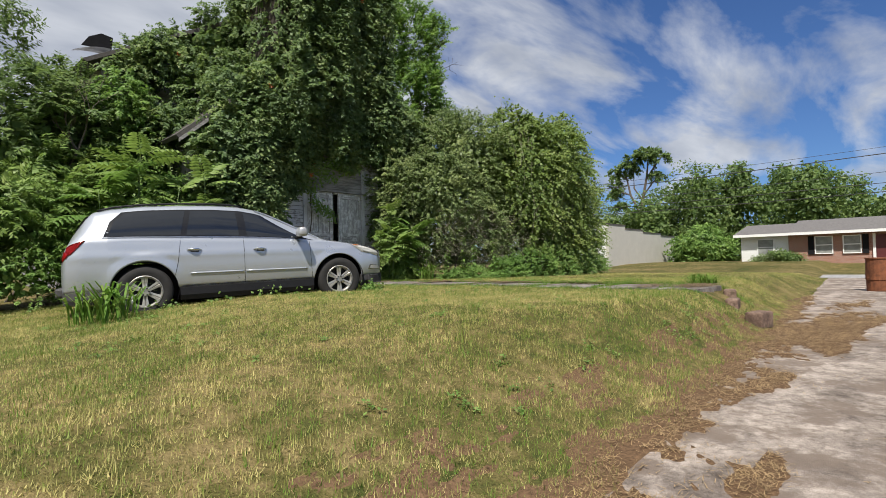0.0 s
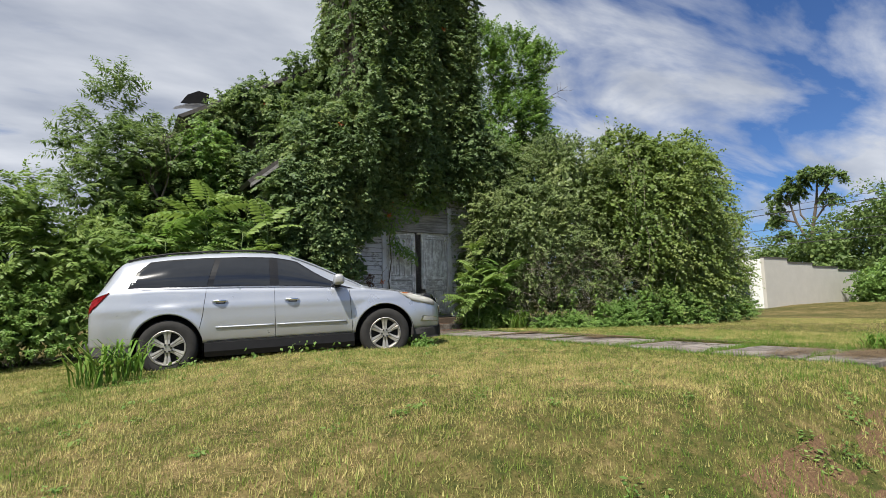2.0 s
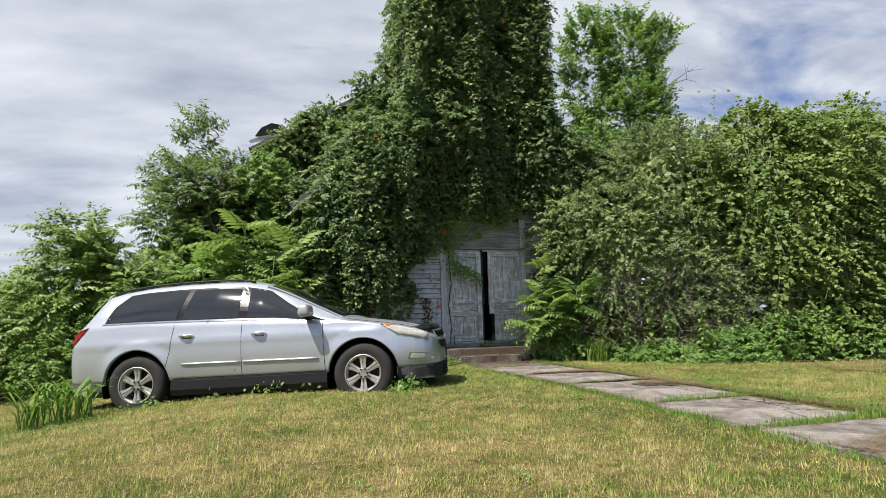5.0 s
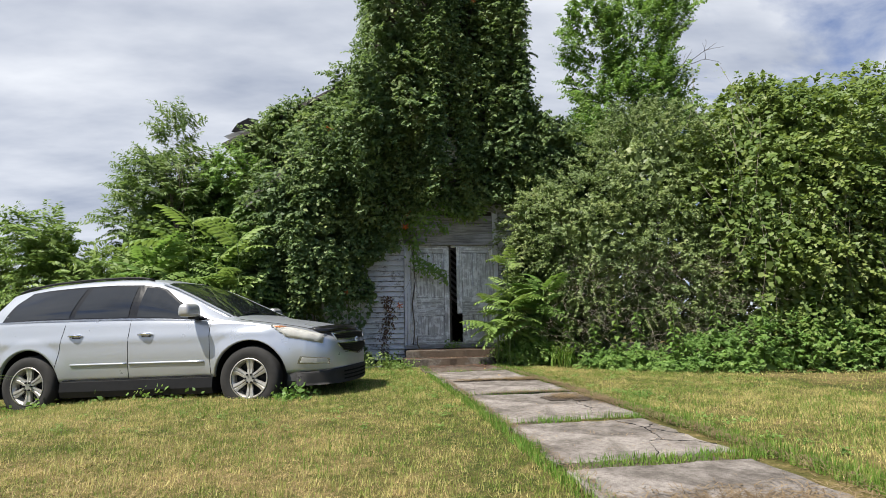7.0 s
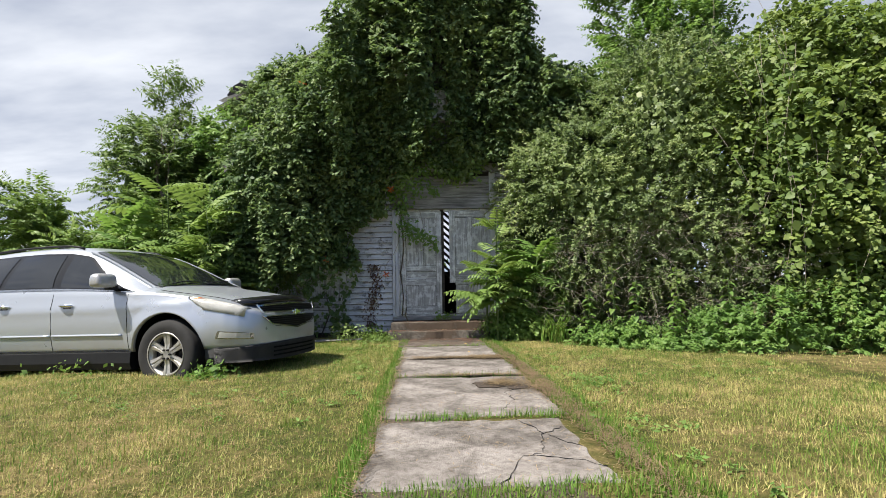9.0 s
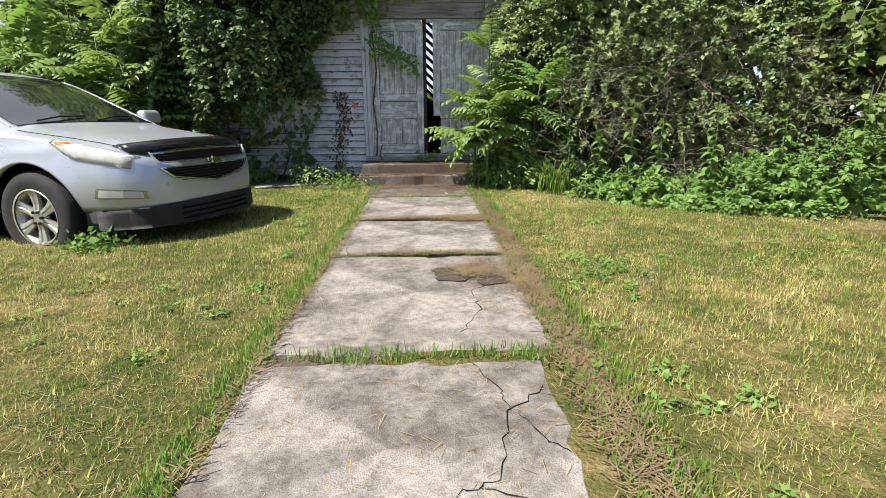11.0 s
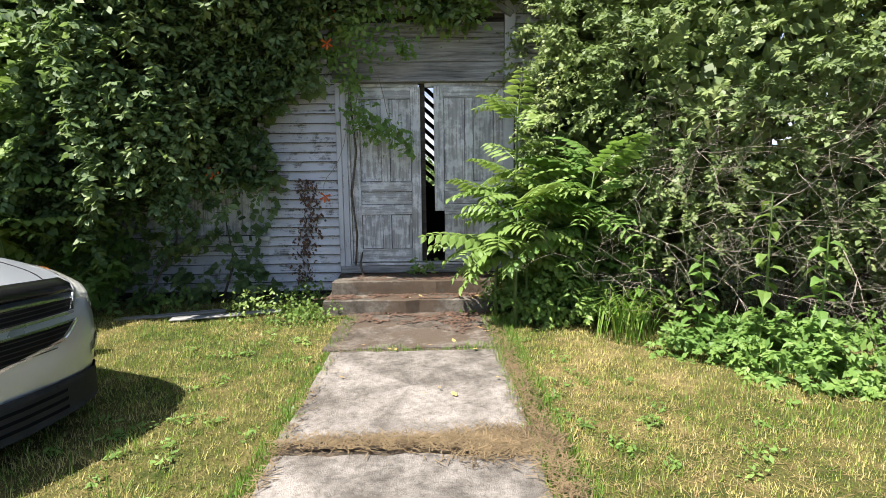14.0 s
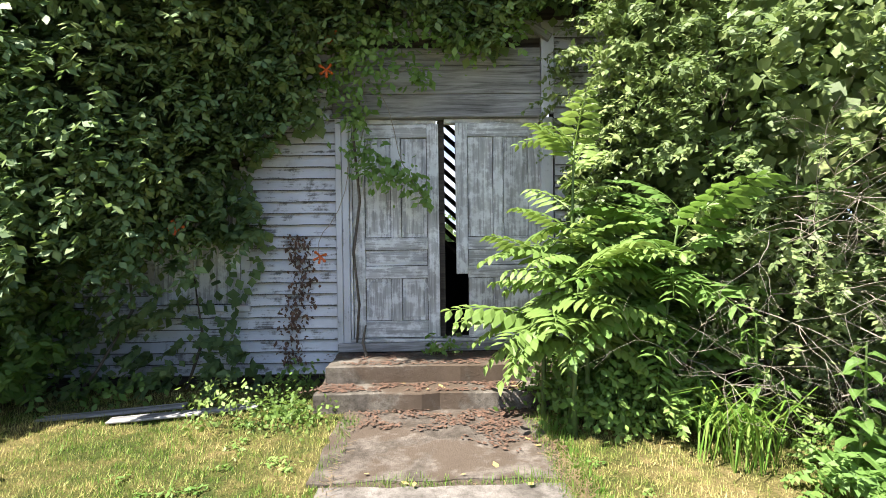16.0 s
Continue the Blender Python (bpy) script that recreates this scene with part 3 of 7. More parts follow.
# cracks: narrow dark gaps lie proud by a hair
for pts in ([(8.86, 7.12), (8.92, 7.32), (9.05, 7.42), (9.1, 7.6), (9.22, 7.72), (9.38, 7.74)], [(8.75, 4.12), (8.9, 4.5), (9.02, 4.55), (9.1, 4.9), (9.3, 5.1)], [(8.95, 4.52), (9.2, 4.42), (9.3, 4.3)], [(9.12, 4.9), (9.2, 4.72), (9.28, 4.66)], [(9.0, 5.28), (9.08, 5.05), (9.1, 4.9)], [(8.97, 5.6), (9.1, 5.9), (9.06, 6.2), (9.3, 6.5)]):
    rc = np.random.default_rng(int(pts[0][0] * 100))
    fine = []
    for (ax, ay), (bx, by) in zip(pts, pts[1:]):
        for q in range(6):
            fine.append((ax + (bx - ax) * q / 6 + rc.normal() * 0.009, ay + (by - ay) * q / 6 + rc.normal() * 0.009))
    c = part("crack", tube([(x, y, 0.5395) for x, y in fine], [0.001 + 0.0028 * rc.random() ** 2 for k in fine], 4), M_TAR, walkway, "dark crack")

steps = thing("front_steps", "two low worn concrete steps strewn with dead leaves", "steps", kind="structure")
part("step", slab(7.70, 9.75, 11.36, 12.25, 0.68, 0.3, 0.02, 51), M_STEP, steps)
part("step", slab(7.74, 9.78, 11.66, 12.26, 0.83, 0.15, 0.02, 52), M_STEP, steps)
for (x0, x1, y0, y1, z0, z1, rz) in ((9.05, 9.4, 2.12, 2.3, 0.2, 0.48, 14), (8.0, 8.4, 1.50, 1.72, 0.0, 0.24, -10), (8.45, 8.85, 1.95, 2.12, 0.1, 0.38, 8)):
    st = part("kerb_stone", box(-(x1 - x0) / 2, (x1 - x0) / 2, -(y1 - y0) / 2, (y1 - y0) / 2, z0, z1, 0.03, 2), M_KERB)
    st.location = ((x0 + x1) / 2, (y0 + y1) / 2, 0)
    st.rotation_euler = (0, 0, radians(rz))
    tagged(st, "broken reddish concrete block at the lawn's edge", "stone", group="blocks at the foot of the walk")

# ---------------------------------------------------------------- church
FY = 12.25
wall_front = tagged(new("wall_front"), "front wall of grey peeling clapboard under creeping vines", "wall", kind="structure")
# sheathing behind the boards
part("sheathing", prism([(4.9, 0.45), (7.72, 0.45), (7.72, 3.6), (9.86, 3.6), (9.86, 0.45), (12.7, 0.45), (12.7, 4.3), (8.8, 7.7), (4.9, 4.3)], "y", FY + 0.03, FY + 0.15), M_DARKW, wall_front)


def clapboard(length, expo=0.112):
    """One lap board: thick at its lower edge."""
    bm = bmesh.new()
    prof = [(-0.040, 0.0), (-0.0395, 0.009), (-0.004, expo + 0.015), (0.006, expo + 0.015), (0.006, 0.030), (-0.024, 0.026), (-0.030, 0.0)]
    n = 7
    rings = []
    for k in range(n):
        x = length * k / (n - 1)
        sag = 0.0025 * math.sin(k * 2.2 + length * 5)
        rings.append([bm.verts.new((x, y, z + sag)) for y, z in prof])
    for a, b in zip(rings, rings[1:]):
        for k in range(len(prof)):
            f = bm.faces.new((a[k], b[k], b[(k + 1) % len(prof)], a[(k + 1) % len(prof)]))
            # lower edge and underside take the dark lap-shadow colour
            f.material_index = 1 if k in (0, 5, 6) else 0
    bm.faces.new(rings[0])
    bm.faces.new(rings[-1][::-1])
    bmesh.ops.recalc_face_normals(bm, faces=bm.faces)
    return bm


_boards = {}


def board(x0, x1, z, mat=None):
    key = round(x1 - x0, 2)
    if key not in _boards:
        _boards[key] = part("clapboard", clapboard(key), [mat or M_CLAP, M_LAP_SHADOW], wall_front)
        ob = _boards[key]
    else:
        ob = new("clapboard", _boards[key].data)
        ob.parent = wall_front
    ob.location = (x0, FY + 0.024, z)
    return ob


z = 0.62
while z < 4.3:
    board(6.87, 7.742, z)
    board(4.92, 5.92, z)
    if z < 1.22 or z > 2.65:
        board(5.92, 6.87, z)
    board(9.88, 12.68, z)
    if z > 3.78:
        board(7.70, 9.88, z)
    z += 0.112
while z < 7.2:
    half = (7.7 - z - 0.15) / 3.4 * 3.9
    if half > 1.75:
        board(8.8 - half, 7.1, z)
        board(10.5, 8.8 + half, z)
    z += 0.112
# blind window in the wall left of the door
blind = tagged(new("window_1"), "boarded window half hidden by vines", "window", kind="structure")
part("board", box(5.98, 6.36, FY + 0.0, FY + 0.03, 1.32, 2.62, 0.004), M_DOORW, blind)
part("board", box(6.37, 6.80, FY + 0.004, FY + 0.03, 1.32, 2.62, 0.004), M_DOORW, blind)
part("sill", box(5.90, 6.90, FY - 0.05, FY + 0.03, 1.25, 1.31, 0.006), M_CASING, blind)
part("side_casing", box(6.81, 6.90, FY - 0.012, FY + 0.03, 1.312, 2.66, 0.004), M_CASING, blind)
part("side_casing", box(5.89, 5.975, FY - 0.012, FY + 0.03, 1.312, 2.66, 0.004), M_CASING, blind)

# door surround
surround = tagged(new("door_surround"), "weathered wooden casing and wide header boards round the doorway", "door frame", kind="structure")
part("casing", box(7.745, 7.80, FY - 0.035, FY + 0.13, 0.86, 3.10, 0.004), M_CASING, surround)
part("casing", box(7.803, 7.87, FY - 0.02, FY + 0.13, 0.86, 3.10, 0.004), M_CASING, surround)
part("jamb", box(7.872, 7.895, FY + 0.0, FY + 0.13, 0.93, 3.07, 0.002), M_DOORW, surround)
part("casing", box(9.745, 9.86, FY - 0.03, FY + 0.13, 0.86, 3.10, 0.004), M_CASING, surround)
part("casing", box(9.75, 9.875, FY - 0.045, FY + 0.02, 3.14, 4.02, 0.004), M_CASING, surround)
part("cap_strip", box(7.70, 9.80, FY - 0.06, FY + 0.12, 3.103, 3.137, 0.005), M_GREY, surround)
for z0, z1, d in ((3.14, 3.33, 0.0), (3.335, 3.60, 0.004), (3.605, 3.775, 0.002)):
    part("header_board", box(7.72, 9.745, FY - 0.03 - d, FY + 0.1, z0, z1, 0.004), M_GREY, surround)
br = part("brace", box(-0.25, 0.25, -0.03, 0.03, -0.035, 0.035, 0.005), M_GREY, surround)
br.location = (9.62, FY - 0.07, 3.98)
br.rotation_euler = (0, radians(32), 0)
part("threshold", box(7.75, 9.84, FY - 0.06, FY + 0.14, 0.84, 0.925, 0.008), M_GREY, surround)
part("sill_strip", box(7.87, 9.74, FY - 0.03, FY + 0.13, 0.928, 0.955, 0.004), M_DOORH, surround)


def door_leaf(name, x0, w, tilt, broken, label):
    """A five-panel leaf, hung at x0, standing from z = 0.965."""
    leaf = thing(name, label, "door", group="door leaves", kind="structure", at=(x0, FY + 0.06, 0.965), rz=radians(tilt))
    H, S = 2.09, 0.115
    t0, t1 = -0.032, 0.022
    part("stile", box(0, S, t0, t1, 0, H, 0.003), M_DOORW, leaf)
    if broken:
        part("stile", box(w - S, w, t0, t1, 0.62, H, 0.003), M_DOORW, leaf)
    else:
        part("stile", box(w - S, w, t0, t1, 0, H, 0.003), M_DOORW, leaf)
    end = w - S - 0.001
    for a, b in ((0.0, 0.16), (0.58, 0.70), (0.86, 0.98), (H - 0.13, H)):
        part("rail", box(S + 0.001, end, t0 + 0.001, t1 - 0.001, a, b, 0.003), M_DOORH, leaf)
    # dark sheet added to block light, so the panel joints look like shadow lines
    b0 = t0 - 0.008 if broken else t1 + 0.001
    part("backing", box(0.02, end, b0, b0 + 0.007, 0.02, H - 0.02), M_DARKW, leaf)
    mid = (S + end) / 2
    part("mullion", box(mid - 0.05, mid + 0.05, t0 + 0.001, t1 - 0.001, 0.161, 0.579, 0.003), M_DOORW, leaf)
    part("mullion", box(mid - 0.05, mid + 0.05, t0 + 0.001, t1 - 0.001, 0.981, H - 0.131, 0.003), M_DOORW, leaf)
    for x_a, x_b in ((S + 0.001, mid - 0.051), (mid + 0.051, end)):
        for a, b in ((0.161, 0.579), (0.981, H - 0.131)):
            bm = box(x_a + 0.005, x_b - 0.005, -0.006, 0.008, a + 0.005, b - 0.005)
            box(x_a + 0.035, x_b - 0.035, -0.016, -0.0061, a + 0.035, b - 0.035, 0.006, bm=bm)
            part("panel", bm, M_DOORW, leaf)
    bm = box(S + 0.006, end - 0.005, -0.006, 0.008, 0.706, 0.854)
    box(S + 0.035, end - 0.035, -0.016, -0.0061, 0.73, 0.83, 0.006, bm=bm)
    part("panel", bm, M_DOORH, leaf)
    return leaf


door_leaf("door_1", 7.898, 0.845, 0.0, False, "grey weathered five-panel door leaf with flaking paint")
door_2 = door_leaf("door_2", 9.742, 0.835, 180.0, True, "grey weathered five-panel door leaf, broken at its lower edge")
door_2.rotation_euler = (0, 0, radians(180 + 4))
tagged(part("transom_strip", box(7.90, 8.72, FY + 0.02, FY + 0.1, 3.058, 3.10, 0.003), M_DOORH), "flaking wooden strip over the door leaf", "strip", kind="structure")
tagged(part("transom_strip", box(8.80, 9.74, FY + 0.02, FY + 0.1, 3.058, 3.10, 0.003), M_DOORH), "flaking wooden strip over the door leaf", "strip", kind="structure")
tagged(part("door_post", box(8.735, 8.80, FY + 0.085, FY + 0.125, 0.96, 3.10, 0.003), M_DARKW), "dark post behind the door leaf", "post", kind="structure")

# shell behind the front wall
tagged(part("wall_west", box(4.9, 5.05, FY + 0.151, 14.8, 0.3, 4.3), M_GREY), "grey board side wall of the porch", "wall", kind="structure")
tagged(part("wall_east", box(12.55, 12.7, FY + 0.151, 14.8, 0.3, 4.3), M_GREY), "grey board side wall of the porch", "wall", kind="structure")
for sgn, nm in ((-1, "roof_west"), (1, "roof_east")):
    o = [(8.8 + sgn * 4.35, 3.93), (8.8 + sgn * 1.72, 6.23), (8.8 + sgn * 1.72, 6.33), (8.8 + sgn * 4.42, 3.99)]
    tagged(part(nm, prism(o if sgn > 0 else o[::-1], "y", FY - 0.28, 14.8), M_ROOF), "sagging shingled porch roof under vines", "roof", kind="structure")
    o = [(8.8 + sgn * 4.35, 3.84), (8.8 + sgn * 1.75, 6.12), (8.8 + sgn * 1.75, 6.22), (8.8 + sgn * 4.35, 3.925)]
    tagged(part("rake_board", prism(o if sgn > 0 else o[::-1], "y", FY - 0.30, FY - 0.26), M_GREY), "weathered pale rake board along the roof edge", "trim", kind="structure")
tower = tagged(new("tower"), "square bell tower of bare boards wrapped in vines", "tower", kind="structure")
# dark wood behind the vine paints in the deep shade between its leaves
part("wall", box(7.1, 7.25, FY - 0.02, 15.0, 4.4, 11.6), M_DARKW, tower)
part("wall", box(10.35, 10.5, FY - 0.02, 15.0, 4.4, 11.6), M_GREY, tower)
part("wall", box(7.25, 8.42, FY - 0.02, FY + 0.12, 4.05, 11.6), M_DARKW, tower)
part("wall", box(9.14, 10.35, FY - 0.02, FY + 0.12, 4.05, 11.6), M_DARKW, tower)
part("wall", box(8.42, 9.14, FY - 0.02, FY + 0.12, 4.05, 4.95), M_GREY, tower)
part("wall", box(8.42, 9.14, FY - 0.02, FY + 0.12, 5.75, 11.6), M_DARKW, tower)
part("wall", box(7.25, 10.35, 14.86, 15.0, 4.4, 11.6), M_GREY, tower)
part("roof", box(7.0, 10.6, FY - 0.1, 15.1, 11.6, 11.72), M_ROOF, tower)
w2 = thing("window_2", "small tower window with a pale curtain-like broken pane", "window", kind="structure")
part("window_frame", box(8.42, 8.47, FY - 0.05, FY + 0.05, 4.95, 5.75, 0.004), M_WHITEP, w2)
part("window_frame", box(9.09, 9.14, FY - 0.05, FY + 0.05, 4.95, 5.75, 0.004), M_WHITEP, w2)
part("window_frame", box(8.471, 9.089, FY - 0.045, FY + 0.05, 4.95, 5.0, 0.004), M_WHITEP, w2)
part("pane", box(8.471, 9.089, FY + 0.0, FY + 0.008, 5.0, 5.75), M_GLASSW, w2)
part("pane_board", box(8.62, 8.98, FY - 0.02, FY - 0.006, 5.1, 5.62, 0.004), M_WHITEP, w2)

# the hall behind, its roof fallen in on one side
tagged(part("wall_hall", prism([(3.7, 0.2), (7.0, 0.2), (7.0, 8.2), (3.7, 6.2)], "y", 14.86, 15.0), M_GREY), "grey board wall of the hall behind", "wall", kind="structure")
tagged(part("wall_hall_2", prism([(10.6, 0.2), (14.0, 0.2), (14.0, 6.2), (10.6, 8.2)], "y", 14.86, 15.0), M_GREY), "grey board wall of the hall behind", "wall", kind="structure")
tagged(part("wall_hall_west", box(3.7, 3.85, 15.0, 26, 0.2, 6.2), M_GREY), "grey board side wall of the hall", "wall", kind="structure")
tagged(part("wall_hall_east", box(13.85, 14.0, 15.0, 26, 0.2, 6.2), M_GREY), "grey board side wall of the hall", "wall", kind="structure")
for x_a, x_b, z_b in ((3.7, 7.0, 6.2), (7.0, 10.8, 1.5), (10.8, 14.0, 6.2)):
    tagged(part("wall_hall_back", box(x_a, x_b, 26.0, 26.15, 0.2, z_b), M_GREY), "grey board back wall of the hall, broken open", "wall", kind="structure")
tagged(part("roof_hall_west", prism([(3.3, 6.05), (8.8, 9.3), (8.8, 9.42), (3.2, 6.1)], "y", 14.5, 26.4), M_ROOF), "dark shingled hall roof under vines", "roof", kind="structure")
tagged(part("roof_hall_east", prism([(14.3, 6.05), (14.4, 6.1), (8.8, 9.42), (8.8, 9.3)], "y", 18.0, 26.4), M_ROOF), "dark shingled hall roof, fallen in at the front", "roof", kind="structure")
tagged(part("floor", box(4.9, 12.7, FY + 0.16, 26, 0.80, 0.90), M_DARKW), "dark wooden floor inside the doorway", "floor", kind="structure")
# bent metal on the eave
flash = thing("roof_flashing", "bent grey metal flashing and black felt torn up at the eave", "roofing")
bm = bmesh.new()
g = [[bm.verts.new((3.15 + 0.75 * u, 14.85 + 0.5 * v, 6.42 + 0.20 * u + 0.06 * math.sin(3 * u + v) + 0.05 * v)) for u in np.linspace(0, 1, 7)] for v in np.linspace(0, 1, 4)]
for a, b in zip(g, g[1:]):
    for k in range(6):
        bm.faces.new((a[k], a[k + 1], b[k + 1], b[k]))
bmesh.ops.solidify(bm, geom=bm.faces[:], thickness=0.03)
part("metal_sheet", bm, M_TIN, flash)
bm = prism([(3.30, 6.62), (3.95, 6.66), (3.98, 6.98), (3.72, 7.02), (3.45, 6.86)], "y", 15.0, 15.06)
part("torn_felt", bm, M_TAR, flash, "black torn roofing felt")
# lath of a broken inner partition, standing behind the gap of the doors
lath = thing("lath_partition", "slanting dark laths of a broken inner partition", "partition")
for k in range(11):
    bm = box(-0.62, 0.62, -0.008, 0.008, -0.03, 0.03)
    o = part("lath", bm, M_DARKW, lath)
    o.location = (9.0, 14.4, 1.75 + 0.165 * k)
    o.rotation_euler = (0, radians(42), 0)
# black sheet added to hide the lit floor and stand for the room's darkness
part("dark_blocker", box(8.405, 9.595, 14.46, 14.5, 0.9, 1.9), M_TAR, lath, "black sheet added to keep the door gap dark")
part("post", box(8.30, 8.40, 14.45, 14.55, 0.9, 4.0), M_DARKW, lath)
part("post", box(9.60, 9.70, 14.45, 14.55, 0.9, 4.0), M_DARKW, lath)
# ---------------------------------------------------------------- car
def interp(table):
    xs = [a for a, b in table]
    ys = [b for a, b in table]
    return lambda x: float(np.interp(x, xs, ys))


WHEEL_R, ARCH_R, AXLE_F = 0.385, 0.455, 3.02
CAR_ZT = interp([(-1.04, 0.86), (-1.02, 1.00), (-0.97, 1.14), (-0.86, 1.33), (-0.72, 1.54), (-0.62, 1.635), (-0.4, 1.68), (0.0, 1.725), (0.5, 1.745), (1.0, 1.745), (1.4, 1.725), (1.65, 1.675),
                 (1.85, 1.60), (2.1, 1.485), (2.4, 1.335), (2.78, 1.145), (2.9, 1.12), (3.1, 1.09), (3.35, 1.05), (3.55, 1.01), (3.72, 0.965), (3.85, 0.92), (3.94, 0.87), (4.0, 0.82), (4.04, 0.77), (4.06, 0.70)])
CAR_ZB = interp([(-1.04, 0.80), (-1.0, 0.98), (-0.92, 1.10), (-0.7, 1.175), (0.0, 1.165), (1.0, 1.14), (2.0, 1.11), (2.6, 1.08), (3.0, 1.04), (3.4, 0.975), (3.7, 0.90), (3.85, 0.85), (3.94, 0.80), (4.0, 0.76), (4.06, 0.66)])
CAR_WB = interp([(-1.04, 0.55), (-1.02, 0.72), (-0.96, 0.84), (-0.82, 0.90), (-0.45, 0.935), (0.2, 0.95), (1.2, 0.955), (2.2, 0.955), (2.8, 0.945), (3.2, 0.925), (3.5, 0.895), (3.7, 0.85), (3.82, 0.79), (3.92, 0.69), (3.99, 0.55), (4.03, 0.38), (4.06, 0.10)])
CAR_WR = interp([(-1.04, 0.40), (-0.9, 0.62), (-0.62, 0.64), (0.0, 0.665), (1.0, 0.675), (1.6, 0.66), (2.2, 0.71), (2.78, 0.78), (3.1, 0.76), (3.5, 0.70), (3.75, 0.62), (3.92, 0.50), (4.0, 0.38), (4.06, 0.07)])


def car_low(x):
    z = 0.42 if x < 2.6 else 0.43
    for c in (0.0, AXLE_F):
        d = abs(x - c)
        if d < ARCH_R:
            z = max(z, WHEEL_R + math.sqrt(ARCH_R ** 2 - d ** 2))
    return z


def car_at(x, v, side=-1, out=0.0):
    """A place on the car's skin: v 0 to 1 is the side up to the belt, 1 to 2 the glass or shoulder, 2 to 3 the roof or bonnet to the middle."""
    zl, zb, zt, wb, wr = car_low(x), CAR_ZB(x), CAR_ZT(x), CAR_WB(x), CAR_WR(x)
    zr = zt - (0.055 if x < 2.7 else 0.035)
    zr = max(zr, zb + 0.01)
    if v <= 1:
        z = zl + (zb - zl) * v
        k = min(max((z - 0.42) / max(zb - 0.42, 0.1), 0), 1)
        w = wb * (1 + 0.045 * math.sin(math.pi * min(k * 1.02, 1)) ** 0.8 - 0.012 * (1 - k))
        w += 0.012 * math.exp(-((z - 0.93) / 0.05) ** 2) * (x < 3.3)
        for c in (0.0, AXLE_F):
            d = math.hypot(x - c, z - WHEEL_R)
            if d < ARCH_R + 0.13:
                w += 0.022 * (1 - max(d - ARCH_R, 0) / 0.13)
    elif v <= 2:
        k = v - 1
        z = zb + (zr - zb) * k
        w = wb + (wr - wb) * k + 0.03 * math.sin(math.pi * k) - 0.012 * math.sin(math.pi * min(k * 4, 1))
    else:
        k = v - 2
        w = wr * (1 - k)
        z = zr + (zt - zr) * math.sqrt(max(1 - (1 - k) ** 2, 0))
    n = Vector((0, side * max(0.15, 2.2 - v), 0.25 + max(0, v - 1.2))).normalized()
    return Vector((x, side * w, z)) + n * out


def car_patch(xs_of_v, vs, out, thick=0.0, side=-1, nx=14):
    """A patch of skin between two lines xa(v), xb(v), lifted by out."""
    bm = bmesh.new()
    g = []
    for v in vs:
        xa, xb = xs_of_v(v)
        g.append([bm.verts.new(car_at(xa + (xb - xa) * k / nx, v, side, out)) for k in range(nx + 1)])
    for a, b in zip(g, g[1:]):
        for k in range(nx):
            f = (a[k], a[k + 1], b[k + 1], b[k])
            bm.faces.new(f if side < 0 else f[::-1])
    if thick:
        bmesh.ops.solidify(bm, geom=bm.faces[:], thickness=thick)
    return bm


